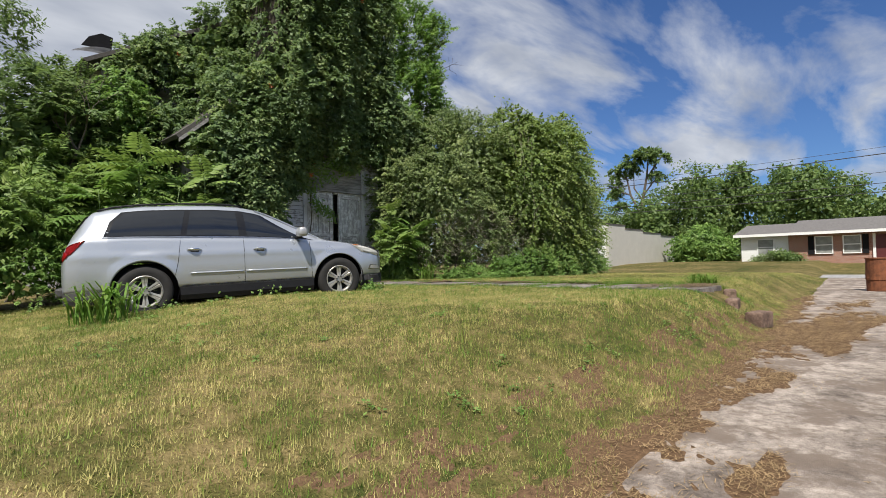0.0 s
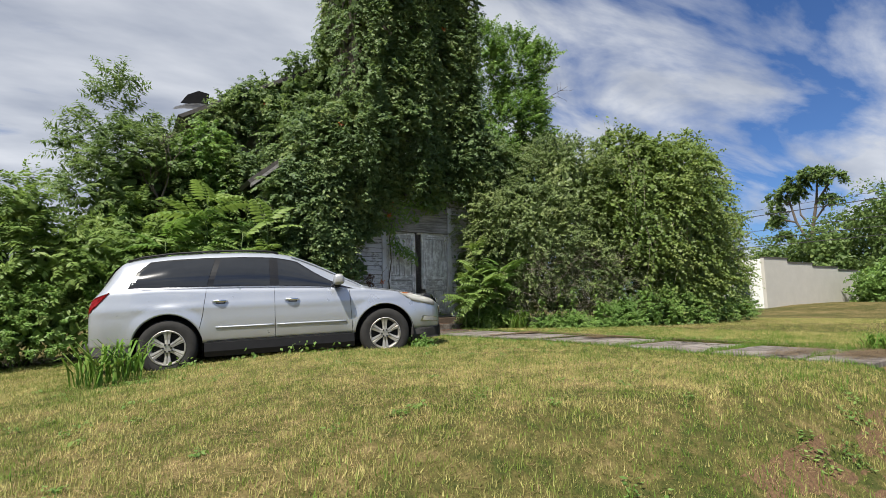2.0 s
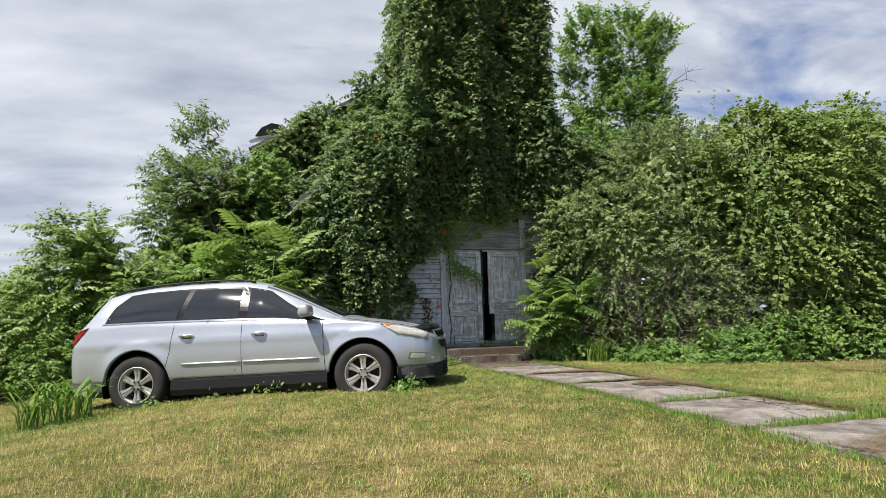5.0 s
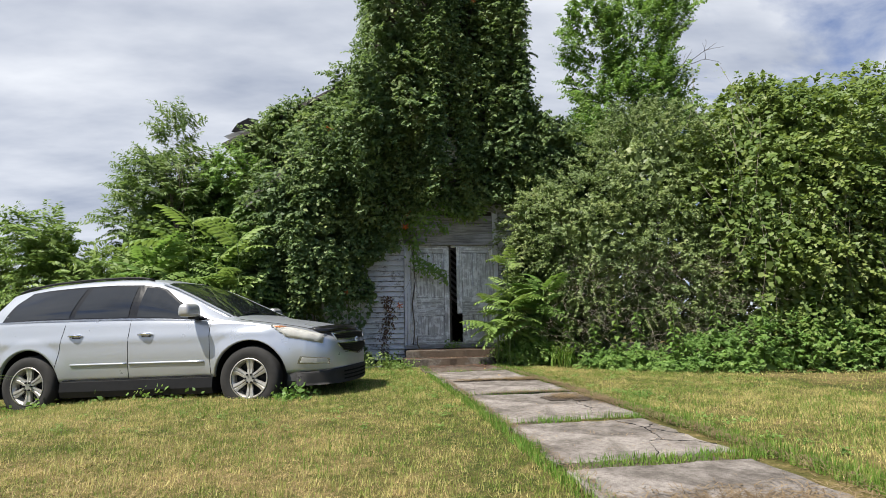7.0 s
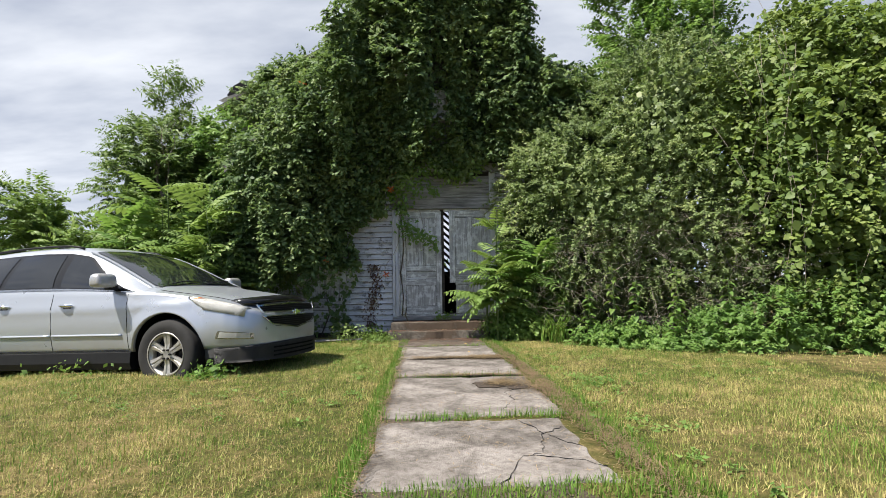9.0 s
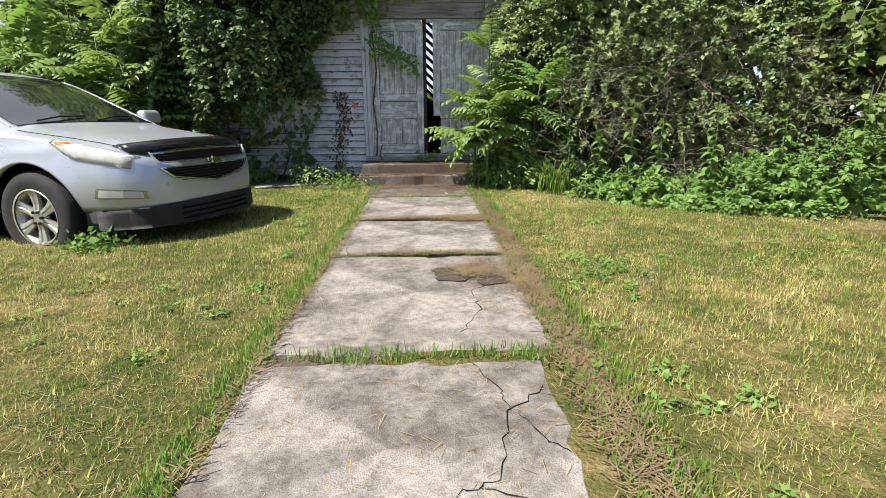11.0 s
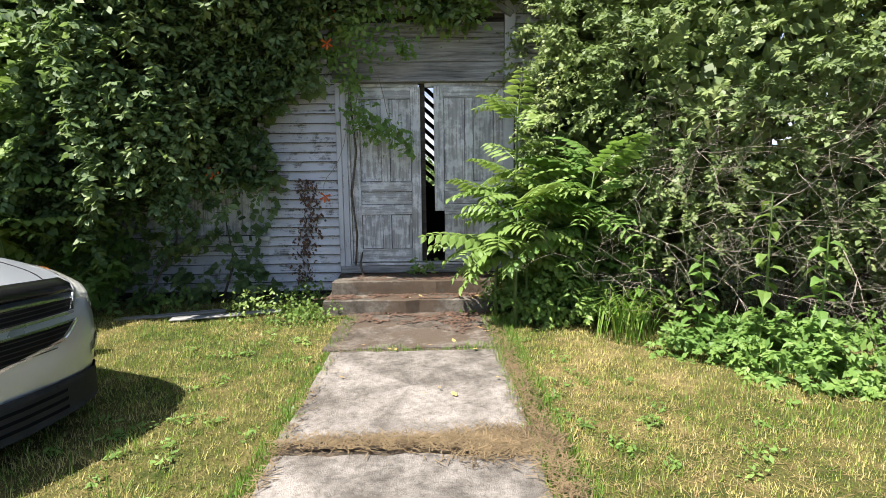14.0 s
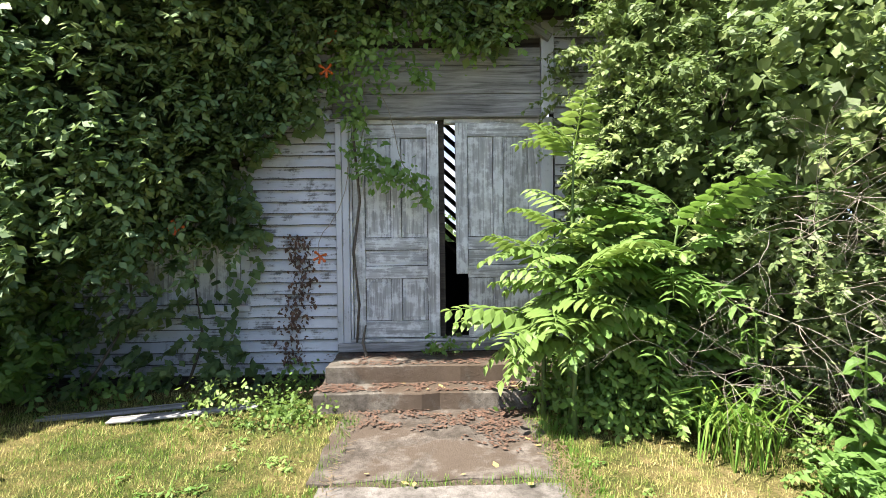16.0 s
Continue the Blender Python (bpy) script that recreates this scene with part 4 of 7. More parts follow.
def wheel_mesh_parts(parent, x, side):
    w = tie(new("wheel"), parent)
    w.location = (x, side * 0.86, WHEEL_R)
    w.rotation_euler = (0, 0, 0 if side < 0 else math.pi)
    # tyre: a ring swept about the axle
    prof = [(0.225, -0.10), (0.29, -0.122), (0.355, -0.115), (0.38, -0.085), (0.387, 0.0), (0.38, 0.085), (0.355, 0.115), (0.29, 0.122), (0.225, 0.10)]
    bm = bmesh.new()
    n = 48
    rings = [[bm.verts.new((r * math.cos(a), y, r * math.sin(a))) for r, y in prof] for a in (2 * math.pi * k / n for k in range(n))]
    for k in range(n):
        a, b = rings[k], rings[(k + 1) % n]
        for j in range(len(prof) - 1):
            bm.faces.new((a[j], b[j], b[j + 1], a[j + 1]))
    bmesh.ops.recalc_face_normals(bm, faces=bm.faces)
    part("tyre", bm, M_RUBBER, w, smooth=True)
    # rim: lip, dish and six broad spokes split in two
    prof = [(0.228, -0.108), (0.241, -0.112), (0.236, -0.098), (0.214, -0.09), (0.206, -0.02), (0.206, 0.09)]
    bm = bmesh.new()
    rings = [[bm.verts.new((r * math.cos(a), y, r * math.sin(a))) for r, y in prof] for a in (2 * math.pi * k / n for k in range(n))]
    for k in range(n):
        a, b = rings[k], rings[(k + 1) % n]
        for j in range(len(prof) - 1):
            bm.faces.new((a[j], b[j], b[j + 1], a[j + 1]))
    part("rim", bm, M_ALLOY, w, smooth=True)
    bm = bmesh.new()
    bmesh.ops.create_cone(bm, cap_ends=True, segments=32, radius1=0.205, radius2=0.205, depth=0.02, matrix=Matrix.Translation((0, 0.0, 0)) @ Matrix.Rotation(radians(90), 4, "X"))
    part("brake_disc", bm, M_BLACKP, w)
    for k in range(6):
        a = math.pi / 2 + k * math.pi / 3
        bm = bmesh.new()
        prof = [(0.05, 0.030, -0.088), (0.11, 0.033, -0.080), (0.175, 0.042, -0.086), (0.224, 0.054, -0.095)]
        g = []
        for r, hw, y in prof:
            g.append([bm.verts.new((r, yy, s)) for s, yy in ((-hw, y + 0.03), (-hw, y), (-hw * 0.25, y - 0.003), (0, y + 0.010), (hw * 0.25, y - 0.003), (hw, y), (hw, y + 0.03))])
        for p, q in zip(g, g[1:]):
            for j in range(6):
                bm.faces.new((p[j], p[j + 1], q[j + 1], q[j]))
        bmesh.ops.recalc_face_normals(bm, faces=bm.faces)
        bmesh.ops.rotate(bm, verts=bm.verts, cent=(0, 0, 0), matrix=Matrix.Rotation(-a, 3, "Y"))
        part("spoke", bm, M_ALLOY, w)
    bm = bmesh.new()
    bmesh.ops.create_cone(bm, cap_ends=True, segments=24, radius1=0.075, radius2=0.06, depth=0.05, matrix=Matrix.Translation((0, -0.07, 0)) @ Matrix.Rotation(radians(90), 4, "X"))
    part("hub", bm, M_ALLOY, w)
    for k in range(6):
        a = math.pi / 3 * k
        bm = bmesh.new()
        bmesh.ops.create_cone(bm, cap_ends=True, segments=8, radius1=0.013, radius2=0.011, depth=0.03, matrix=Matrix.Translation((0.052 * math.cos(a), -0.098, 0.052 * math.sin(a))) @ Matrix.Rotation(radians(90), 4, "X"))
        part("lug_nut", bm, M_BLACKP, w)


def front_x(y):
    """How far forward the nose reaches at y."""
    t = [(0.0, 4.06), (0.2, 4.055), (0.38, 4.03), (0.55, 3.99), (0.69, 3.92), (0.79, 3.82), (0.85, 3.7), (0.93, 3.5)]
    return float(np.interp(abs(y), [a for a, b in t], [b for a, b in t]))


def nose_patch(top, bottom, half, out, ny=24, nz=4, taper=0.0, lean=0.0, rows=None):
    """A patch on the nose between heights top(y) and bottom(y)."""
    bm = bmesh.new()
    g = []
    for j in range(nz + 1):
        v = j / nz
        row = []
        for k in range(ny + 1):
            u = -1 + 2 * k / ny
            y = u * (half - taper * v)
            z = top(u) + (bottom(u) - top(u)) * v
            row.append(bm.verts.new((front_x(y) + out - lean * max(z - 0.7, 0) ** 1.0, y, z)))
        g.append(row)
    for a, b in zip(g, g[1:]):
        for k in range(ny):
            bm.faces.new((a[k], b[k], b[k + 1], a[k + 1]))
    bmesh.ops.solidify(bm, geom=bm.faces[:], thickness=0.012)
    bmesh.ops.recalc_face_normals(bm, faces=bm.faces)
    return bm


def build_car():
    car = thing("car", "silver sport utility car with dusty paint parked on the grass", "car")
    # skin
    xs = sorted(set([round(x, 3) for x in list(np.linspace(-1.04, -0.6, 12)) + list(np.linspace(-0.6, 3.6, 66)) + list(np.linspace(3.6, 4.06, 16))
                     + [c + s * ARCH_R for c in (0, AXLE_F) for s in (-1, 1)] + [c + s * ARCH_R * math.cos(a) for c in (0, AXLE_F) for s in (-1, 1) for a in np.linspace(0.05, 0.8, 6)]]))
    vs = list(np.linspace(0, 1, 15)) + list(np.linspace(1, 2, 9))[1:] + list(np.linspace(2, 3, 8))[1:]
    bm = bmesh.new()
    rings = []
    for x in xs:
        right = [car_at(x, v, -1) for v in vs]
        lip = Vector((x, right[0].y + 0.05, right[0].z))
        r = [bm.verts.new(lip)] + [bm.verts.new(p) for p in right] + [bm.verts.new((x, -p.y, p.z)) for p in right[-2::-1]] + [bm.verts.new((x, -lip.y, lip.z))]
        rings.append(r)
    for a, b in zip(rings, rings[1:]):
        for k in range(len(a) - 1):
            bm.faces.new((a[k], b[k], b[k + 1], a[k + 1]))
    bm.faces.new(rings[-1])
    bm.faces.new(rings[0][::-1])
    bmesh.ops.recalc_face_normals(bm, faces=bm.faces)
    part("body", bm, M_PAINT, car, smooth=True)
    # dark underside and wheel housings
    part("underbody", box(-0.85, 3.75, -0.62, 0.62, 0.24, 0.80, 0.05), M_BLACKP, car)
    for c in (0.0, AXLE_F):
        for side in (-1, 1):
            bm = bmesh.new()
            g = [[bm.verts.new((c + ARCH_R * 1.01 * math.cos(a), side * y, WHEEL_R + ARCH_R * 1.01 * math.sin(a))) for a in np.linspace(-0.35, math.pi + 0.35, 24)] for y in (0.965, 0.60)]
            for k in range(23):
                bm.faces.new((g[0][k], g[0][k + 1], g[1][k + 1], g[1][k]))
            bmesh.ops.solidify(bm, geom=bm.faces[:], thickness=0.01)
            part("wheel_housing", bm, M_BLACKP, car)
            wheel_mesh_parts(car, c, side)
    for side in (-1, 1):
        # sill cladding
        bm = bmesh.new()
        g = []
        for x in np.linspace(0.47, 2.55, 20):
            w = 0.955
            g.append([bm.verts.new((x, side * yy, zz)) for yy, zz in ((w - 0.10, 0.215), (w - 0.005, 0.225), (w + 0.022, 0.30), (w + 0.012, 0.415), (w - 0.02, 0.43), (w - 0.10, 0.43))])
        for a, b in zip(g, g[1:]):
            for k in range(6):
                bm.faces.new((a[k], b[k], b[(k + 1) % 6], a[(k + 1) % 6]))
        bm.faces.new(g[0])
        bm.faces.new(g[-1][::-1])
        bmesh.ops.recalc_face_normals(bm, faces=bm.faces)
        part("sill", bm, M_BLACKP, car, "dark grey plastic sill")
        # side glass: three panes and dark pillars between
        part("window_band", car_patch(lambda v: (-0.50 + 0.16 * (v - 1.09) + 0.35 * max(v - 1.6, 0), 2.60 - 0.98 * (v - 1.09) - 0.2 * max(v - 1.6, 0)), np.linspace(1.09, 1.90, 9), 0.004, 0, side, 40), M_GLOSSB, car, "black window surround")
        for xa, xb in (((lambda v: -0.44 + 0.16 * (v - 1.12) + 0.40 * max(v - 1.6, 0)), (lambda v: 0.50 + 0.12 * (v - 1.1))), ((lambda v: 0.58 + 0.12 * (v - 1.1)), (lambda v: 1.36 - 0.03 * (v - 1.1))), ((lambda v: 1.48 - 0.03 * (v - 1.1)), (lambda v: 2.50 - 1.0 * (v - 1.12) - 0.2 * max(v - 1.6, 0)))):
            part("side_window", car_patch(lambda v, xa=xa, xb=xb: (xa(v), xb(v)), np.linspace(1.12, 1.85, 9), 0.009, 0, side, 16), M_TINT, car, smooth=True)
        part("belt_strip", car_patch(lambda v: (-0.52, 2.56), np.linspace(1.055, 1.095, 2), 0.012, 0.006, side, 40), M_CHROME, car, "bright belt strip")
        # seams of doors, as narrow dark grooves
        for xb, lean in ((0.50, 0.06), (1.42, 0.0), (2.50, 0.03)):
            pts = [car_at(xb + lean * (1 - v) * (-1.6 if xb < 1 else 1), v, side, 0.001) for v in np.linspace(0.03, 1.05, 14)]
            part("door_seam", tube(pts, 0.0032, 5), M_TAR, car)
        pts = [car_at(x, 0.03 if 0.5 < x < 2.4 else 0.02, side, 0.001) for x in np.linspace(0.50, 2.52, 14)]
        part("door_seam", tube(pts, 0.004, 5), M_TAR, car)
        for x0, x1 in ((0.62, 1.40), (1.44, 2.44)):
            part("side_moulding", tube([car_at(x, 0.285, side, 0.004) for x in np.linspace(x0, x1, 10)], 0.014, 8), M_PAINT, car, smooth=True)
        for x0 in (0.58, 1.56):
            bm = tube([car_at(x0 + t * 0.2, 0.78, side, 0.012 + 0.035 * math.sin(math.pi * t)) for t in np.linspace(0, 1, 7)], [0.012, 0.017, 0.019, 0.02, 0.019, 0.017, 0.012], 8)
            part("door_handle", bm, M_CHROME, car, "chrome door handle", smooth=True)
            part("handle_recess", car_patch(lambda v, x0=x0: (x0 + 0.05, x0 + 0.17), np.linspace(0.735, 0.80, 3), 0.003, 0, side, 5), M_CLAD, car)
        # mirror
        m = tie(new("wing_mirror"), car)
        m.location = car_at(2.30, 1.14, side, 0.02)
        bm = box(-0.07, 0.09, -0.13, 0.13, -0.01, 0.145, 0.045, 3)
        for v in bm.verts:
            v.co.x *= 1.0 - 0.35 * max(v.co.z - 0.07, 0) / 0.08
        bmesh.ops.translate(bm, verts=bm.verts, vec=(0.02, side * 0.18, 0.03))
        part("mirror_cap", bm, M_PAINT, m, smooth=True)
        part("mirror_foot", box(-0.03, 0.06, min(0, side * 0.12), max(0, side * 0.12), -0.01, 0.05, 0.01), M_BLACKP, m)
        # lamps
        part("headlamp", car_patch(lambda v: (3.27 + 0.30 * (1.0 - min(v, 1.0)) * 2.0, 3.88 - 0.03 * (1 - v)), np.linspace(0.80, 1.48, 8), 0.008, 0.01, side, 12), M_LENS, car, "clouded clear headlamp", smooth=True)
        part("turn_lamp", car_patch(lambda v: (3.30 + 0.3 * abs(v - 1.1), 3.37 + 0.3 * abs(v - 1.1)), np.linspace(0.98, 1.40, 4), 0.014, 0.006, side, 4), M_AMBER, car, "amber corner lamp")
        part("tail_lamp", car_patch(lambda v: (-1.01, -0.70 - 0.9 * (1.02 - v)), np.linspace(0.80, 1.02, 5), 0.012, 0.012, side, 8), M_RED, car, "red tail lamp", smooth=True)
        part("fog_lamp_frame", car_patch(lambda v: (3.60 + 0.2 * (v - 0.2), 3.935), np.linspace(0.205, 0.385, 4), 0.008, 0.006, side, 8), M_CHROME, car, "bright fog lamp surround")
        part("fog_lamp", car_patch(lambda v: (3.63 + 0.2 * (v - 0.2), 3.92), np.linspace(0.23, 0.36, 4), 0.014, 0.006, side, 8), M_LENS, car)
        # roof rail
        part("roof_rail", tube([car_at(x, 2.08, side, 0.010 + 0.020 * min(1, (x + 0.58) * 5, (1.48 - x) * 5)) for x in np.linspace(-0.57, 1.47, 22)], 0.016, 6), M_BLACKP, car, "dark roof rail", smooth=True)
        # wiper-side pillar trim
        part("pillar_trim", tube([Vector((x, side * (CAR_WR(x) + 0.012), CAR_ZT(x) - 0.045)) for x in np.linspace(1.66, 2.72, 10)], 0.012, 5), M_PAINT, car)
        # lower bumper ends wrap the wheels
        for x0, x1 in ((3.46, 3.62), (-1.03, -0.46)):
            bm = bmesh.new()
            g = []
            for x in np.linspace(x0, x1, 10):
                w = CAR_WB(x) * 0.985
                g.append([bm.verts.new((x, side * yy, zz)) for yy, zz in ((w - 0.12, 0.235), (w - 0.02, 0.25), (w + 0.018, 0.33), (w + 0.014, 0.43), (w - 0.12, 0.45))])
            for a, b in zip(g, g[1:]):
                for k in range(5):
                    bm.faces.new((a[k], b[k], b[(k + 1) % 5], a[(k + 1) % 5]))
            bm.faces.new(g[0])
            bm.faces.new(g[-1][::-1])
            bmesh.ops.recalc_face_normals(bm, faces=bm.faces)
            part("bumper_end", bm, M_CLAD, car)
    # windscreen and rear window
    for nm, xr, v0, out in (("windscreen", (1.70, 2.74), 2.0, 0.006), ("rear_window", (-0.86, -0.68), 2.0, 0.02)):
        bm = bmesh.new()
        g = []
        for x in np.linspace(*xr, 12):
            row = [car_at(x, v, -1, 0) for v in np.linspace(2.04, 3, 8)] + [car_at(x, v, 1, 0) for v in np.linspace(3, 2.04, 8)[1:]]
            nrm = Vector((0.45, 0, 0.9)) if xr[0] > 0 else Vector((-0.9, 0, 0.4))
            g.append([bm.verts.new(p + nrm * out) for p in row])
        for a, b in zip(g, g[1:]):
            for k in range(len(a) - 1):
                bm.faces.new((a[k], b[k], b[k + 1], a[k + 1]))
        part(nm, bm, M_TINT, car, smooth=True)
    for y0 in (0.05, -0.55):
        part("wiper", tube([(2.73, y0, CAR_ZT(2.73) + 0.012), (2.69, y0 + 0.25, CAR_ZT(2.69) + 0.03), (2.66, y0 + 0.52, CAR_ZT(2.66) + 0.02)], 0.008, 5), M_BLACKP, car)
    # nose: grille halves, bar, deflector, lower bumper
    part("grille", nose_patch(lambda u: 0.885 - 0.02 * u * u, lambda u: 0.80 - 0.0 * u, 0.60, 0.006, taper=0.05, lean=0.16), M_BLACKP, car, "black mesh grille")
    part("grille", nose_patch(lambda u: 0.745, lambda u: 0.60 + 0.07 * abs(u), 0.56, 0.012, taper=0.10, lean=0.1), M_BLACKP, car, "black mesh grille")
    for k in range(4):
        z0 = 0.875 - 0.022 * k
        part("grille_slat", nose_patch(lambda u: z0, lambda u: z0 - 0.006, 0.57, 0.013, nz=1, lean=0.16), M_CLAD, car)
    for k in range(5):
        z0 = 0.73 - 0.024 * k
        part("grille_slat", nose_patch(lambda u: z0, lambda u: z0 - 0.006, 0.52 - 0.025 * k, 0.020, nz=1, lean=0.1), M_CLAD, car)
    for zf, hw, ln in ((lambda u: 0.895 - 0.02 * u * u, 0.62, 0.16), (lambda u: 0.80, 0.57, 0.14), (lambda u: 0.755, 0.58, 0.1), (lambda u: 0.60 + 0.07 * abs(u), 0.47, 0.1)):
        part("grille_trim", nose_patch(zf, lambda u, zf=zf: zf(u) - 0.014, hw, 0.020, nz=1, lean=ln), M_CHROME, car, "chrome grille trim")
    for side in (-1, 1):
        part("grille_trim", tube([(front_x(0.57) + 0.01, side * 0.58, 0.75), (front_x(0.52) + 0.02, side * 0.52, 0.70), (front_x(0.47) + 0.02, side * 0.47, 0.665)], 0.008, 5), M_CHROME, car)
        part("grille_trim", tube([(front_x(0.62) - 0.02, side * 0.62, 0.885), (front_x(0.57) - 0.002, side * 0.57, 0.80)], 0.009, 5), M_CHROME, car)
    bm = box(4.045, 4.075, -0.085, 0.085, 0.762, 0.80, 0.008)
    box(4.045, 4.078, -0.035, 0.035, 0.745, 0.815, 0.008, bm=bm)
    part("badge", bm, M_CHROME, car, "plain bright badge")
    bm = bmesh.new()
    g = []
    for k in range(25):
        u = -1 + k / 12
        y = 0.70 * u
        x = front_x(y) - 0.19 - 0.02 * u * u
        z = 0.955 - 0.03 * u * u
        g.append([bm.verts.new((x + dx, y, z + dz)) for dx, dz in ((-0.06, 0.012), (0.03, 0.035), (0.115, 0.004), (0.135, -0.045), (0.11, -0.05), (0.02, 0.0))])
    for a, b in zip(g, g[1:]):
        for k in range(6):
            bm.faces.new((a[k], a[(k + 1) % 6], b[(k + 1) % 6], b[k]))
    bm.faces.new(g[0][::-1])
    bm.faces.new(g[-1])
    bmesh.ops.recalc_face_normals(bm, faces=bm.faces)
    part("bonnet_deflector", bm, M_GLOSSB, car, "black plastic bonnet deflector", smooth=True)
    part("front_bumper", nose_patch(lambda u: 0.455 - 0.03 * u * u, lambda u: 0.25 + 0.02 * u * u, 0.90, 0.016, ny=36, nz=5), M_CLAD, car, "dark grey lower bumper", smooth=True)
    for k in range(3):
        z0 = 0.40 - 0.045 * k
        part("bumper_slot", nose_patch(lambda u: z0, lambda u: z0 - 0.018, 0.45, 0.02, nz=1), M_TAR, car)
    part("rear_bumper", box(-1.12, -0.98, -0.62, 0.62, 0.36, 0.50, 0.03, 2), M_CLAD, car)
    # bonnet edge
    for side in (-1, 1):
        part("bonnet_seam", tube([car_at(x, 1.93, side, 0.001) for x in np.linspace(2.8, 3.72, 12)], 0.004, 5), M_TAR, car)
    car.matrix_world = pose(2.93, 9.37, 0.292, 0, -1.7, -16.4)
    return car


car = build_car()
# ---------------------------------------------------------------- plants


def branchy(parent, roots, mat, name="branch", depth=3, length=1.2, radius=0.03, spread=0.7, up=0.5, seed=1, label=""):
    """Forking limbs as one mesh: each root forks a few times."""
    r = random.Random(seed)
    bm = bmesh.new()
    tips = []

    def grow(p, d, ln, rad, lvl):
        pts, rr = [p], [rad]
        q = p.copy()
        for k in range(4):
            d = (d + Vector((r.gauss(0, 0.16), r.gauss(0, 0.16), r.gauss(0, 0.12) + 0.05 * up))).normalized()
            q = q + d * ln / 4
            pts.append(q.copy())
            rr.append(rad * (1 - 0.14 * (k + 1)))
        tube(pts, rr, 5 if lvl > 1 else 4, bm, cap=False)
        if lvl <= 0:
            tips.append(q)
            return
        for _ in range(r.choice((2, 3))):
            grow(q, (d + spread * Vector((r.gauss(0, 1), r.gauss(0, 1), r.gauss(0, 0.6) + 0.4 * up))).normalized(), ln * r.uniform(0.6, 0.85), rad * 0.5, lvl - 1)

    for p, d in roots:
        grow(Vector(p), Vector(d).normalized(), length, radius, depth)
    part(name, bm, mat, parent, label)
    return np.array([tuple(t) for t in tips])


def foliage(name, blobs, clumps, per, size, mat, parent, clump_r=0.22, low=None, label="", depth=0.3, fill=0.12, core=2.5, **kw):
    c, nn = shell_points(blobs, clumps, depth=depth, fill=fill, low=low)
    # an uneven outline: push clumps in and out by a slow noise
    reach = 0.8 if size < 0.3 else 0.25
    wob = np.array([noise.noise(Vector(p) * reach) + 0.6 * noise.noise(Vector(p) * reach * 2.3) for p in c])
    c = c + nn * (wob * 0.38 / reach * 0.8)[:, None]
    gap = np.array([noise.noise(Vector(p) * reach * 1.7 + Vector((9, 4, 2))) for p in c])
    keep = (gap > -0.04) | (rng.random(len(c)) < 0.15)
    c, nn = c[keep], nn[keep]
    p, nn = clumped(c, nn, per, clump_r)
    if core:
        # the dark inside of the plant: broad leaves deeper in
        cp, cn = shell_points([(b[0], b[1], b[2], b[3] * 0.74, b[4] * 0.74, b[5] * 0.74) for b in blobs], int(clumps * core * 3.0), depth=0.2, fill=0.3, low=low)
        inner = leaf_object("inner_leaves", cp, cn, size * 1.5, mat, parent, up=0.3, jitter=0.6)
        inner["kind"] = "stuff"
    if low is not None:
        keep = p[:, 2] > low - 0.1
        p, nn = p[keep], nn[keep]
    return tagged(leaf_object(name, p, nn, size, mat, parent, **kw), label)


def thicket(name, blobs, shoots, per, size, mat, parent, length=0.6, low=None, label="", lump=0.30, gap=-0.12, rise=0.55, core=3.0, core_scale=0.80, grain=1.15, aspect=0.5, droop=0.45, pairs=False, seed=0.0, **kw):
    """Foliage of arching shoots in lobes, with hollows that show the dark inside."""
    c, nn = shell_points(blobs, shoots, depth=0.18, fill=0.06, low=low)
    big = lumps(c, grain * 0.6, seed) + 0.7 * lumps(c, grain * 1.5, seed + 5)
    ok = (big > gap - 0.10) | (rng.random(len(c)) < 0.16)
    c, nn, big = c[ok], nn[ok], big[ok]
    c = c + nn * (lump * big - 0.55 * length * 0.7)[:, None]
    head = nn + np.array([-0.10, -0.15, rise]) + 0.42 * rng.normal(size=c.shape)
    keep = None if low is None else (lambda p: p[:, 2] > low - 0.1)
    ob = tagged(shoot_object(name, c, head, length, per, size, mat, parent, keep=keep, aspect=aspect, droop=droop, pairs=pairs, **kw), label)
    if core:
        cs = core_scale
        cp, cn = shell_points([(b[0], b[1], b[2], b[3] * cs, b[4] * cs, b[5] * cs) for b in blobs], int(shoots * core), depth=0.35, fill=0.25, low=low)
        cp = cp - cn * 0.22
        inner = leaf_object("inner_leaves", cp, cn, max(size * 1.9, 0.13), mat, parent, up=0.1, jitter=0.7, aspect=0.75)
        inner["kind"] = "stuff"
    return ob


# -------- the vine on the tower and front wall
def in_bare(x, z):
    """Where the front wall shows bare: the doorway, the boards beside it, a strip right of the header."""
    door = (x > 7.62) & (x < 9.95) & (z < 3.80 - 0.18 * np.sin(x * 5))
    left_strip = (x > 6.98 + 0.12 * np.sin(z * 4)) & (x <= 7.7) & (z < 2.95 - 0.9 * np.clip(7.35 - x, 0, 1))
    right = (x > 9.7) & (x < 10.35) & (z < 4.0) & (z > 2.6)
    window = (x > 8.52) & (x < 8.95) & (z > 5.05) & (z < 5.62)
    return door | left_strip | right | window


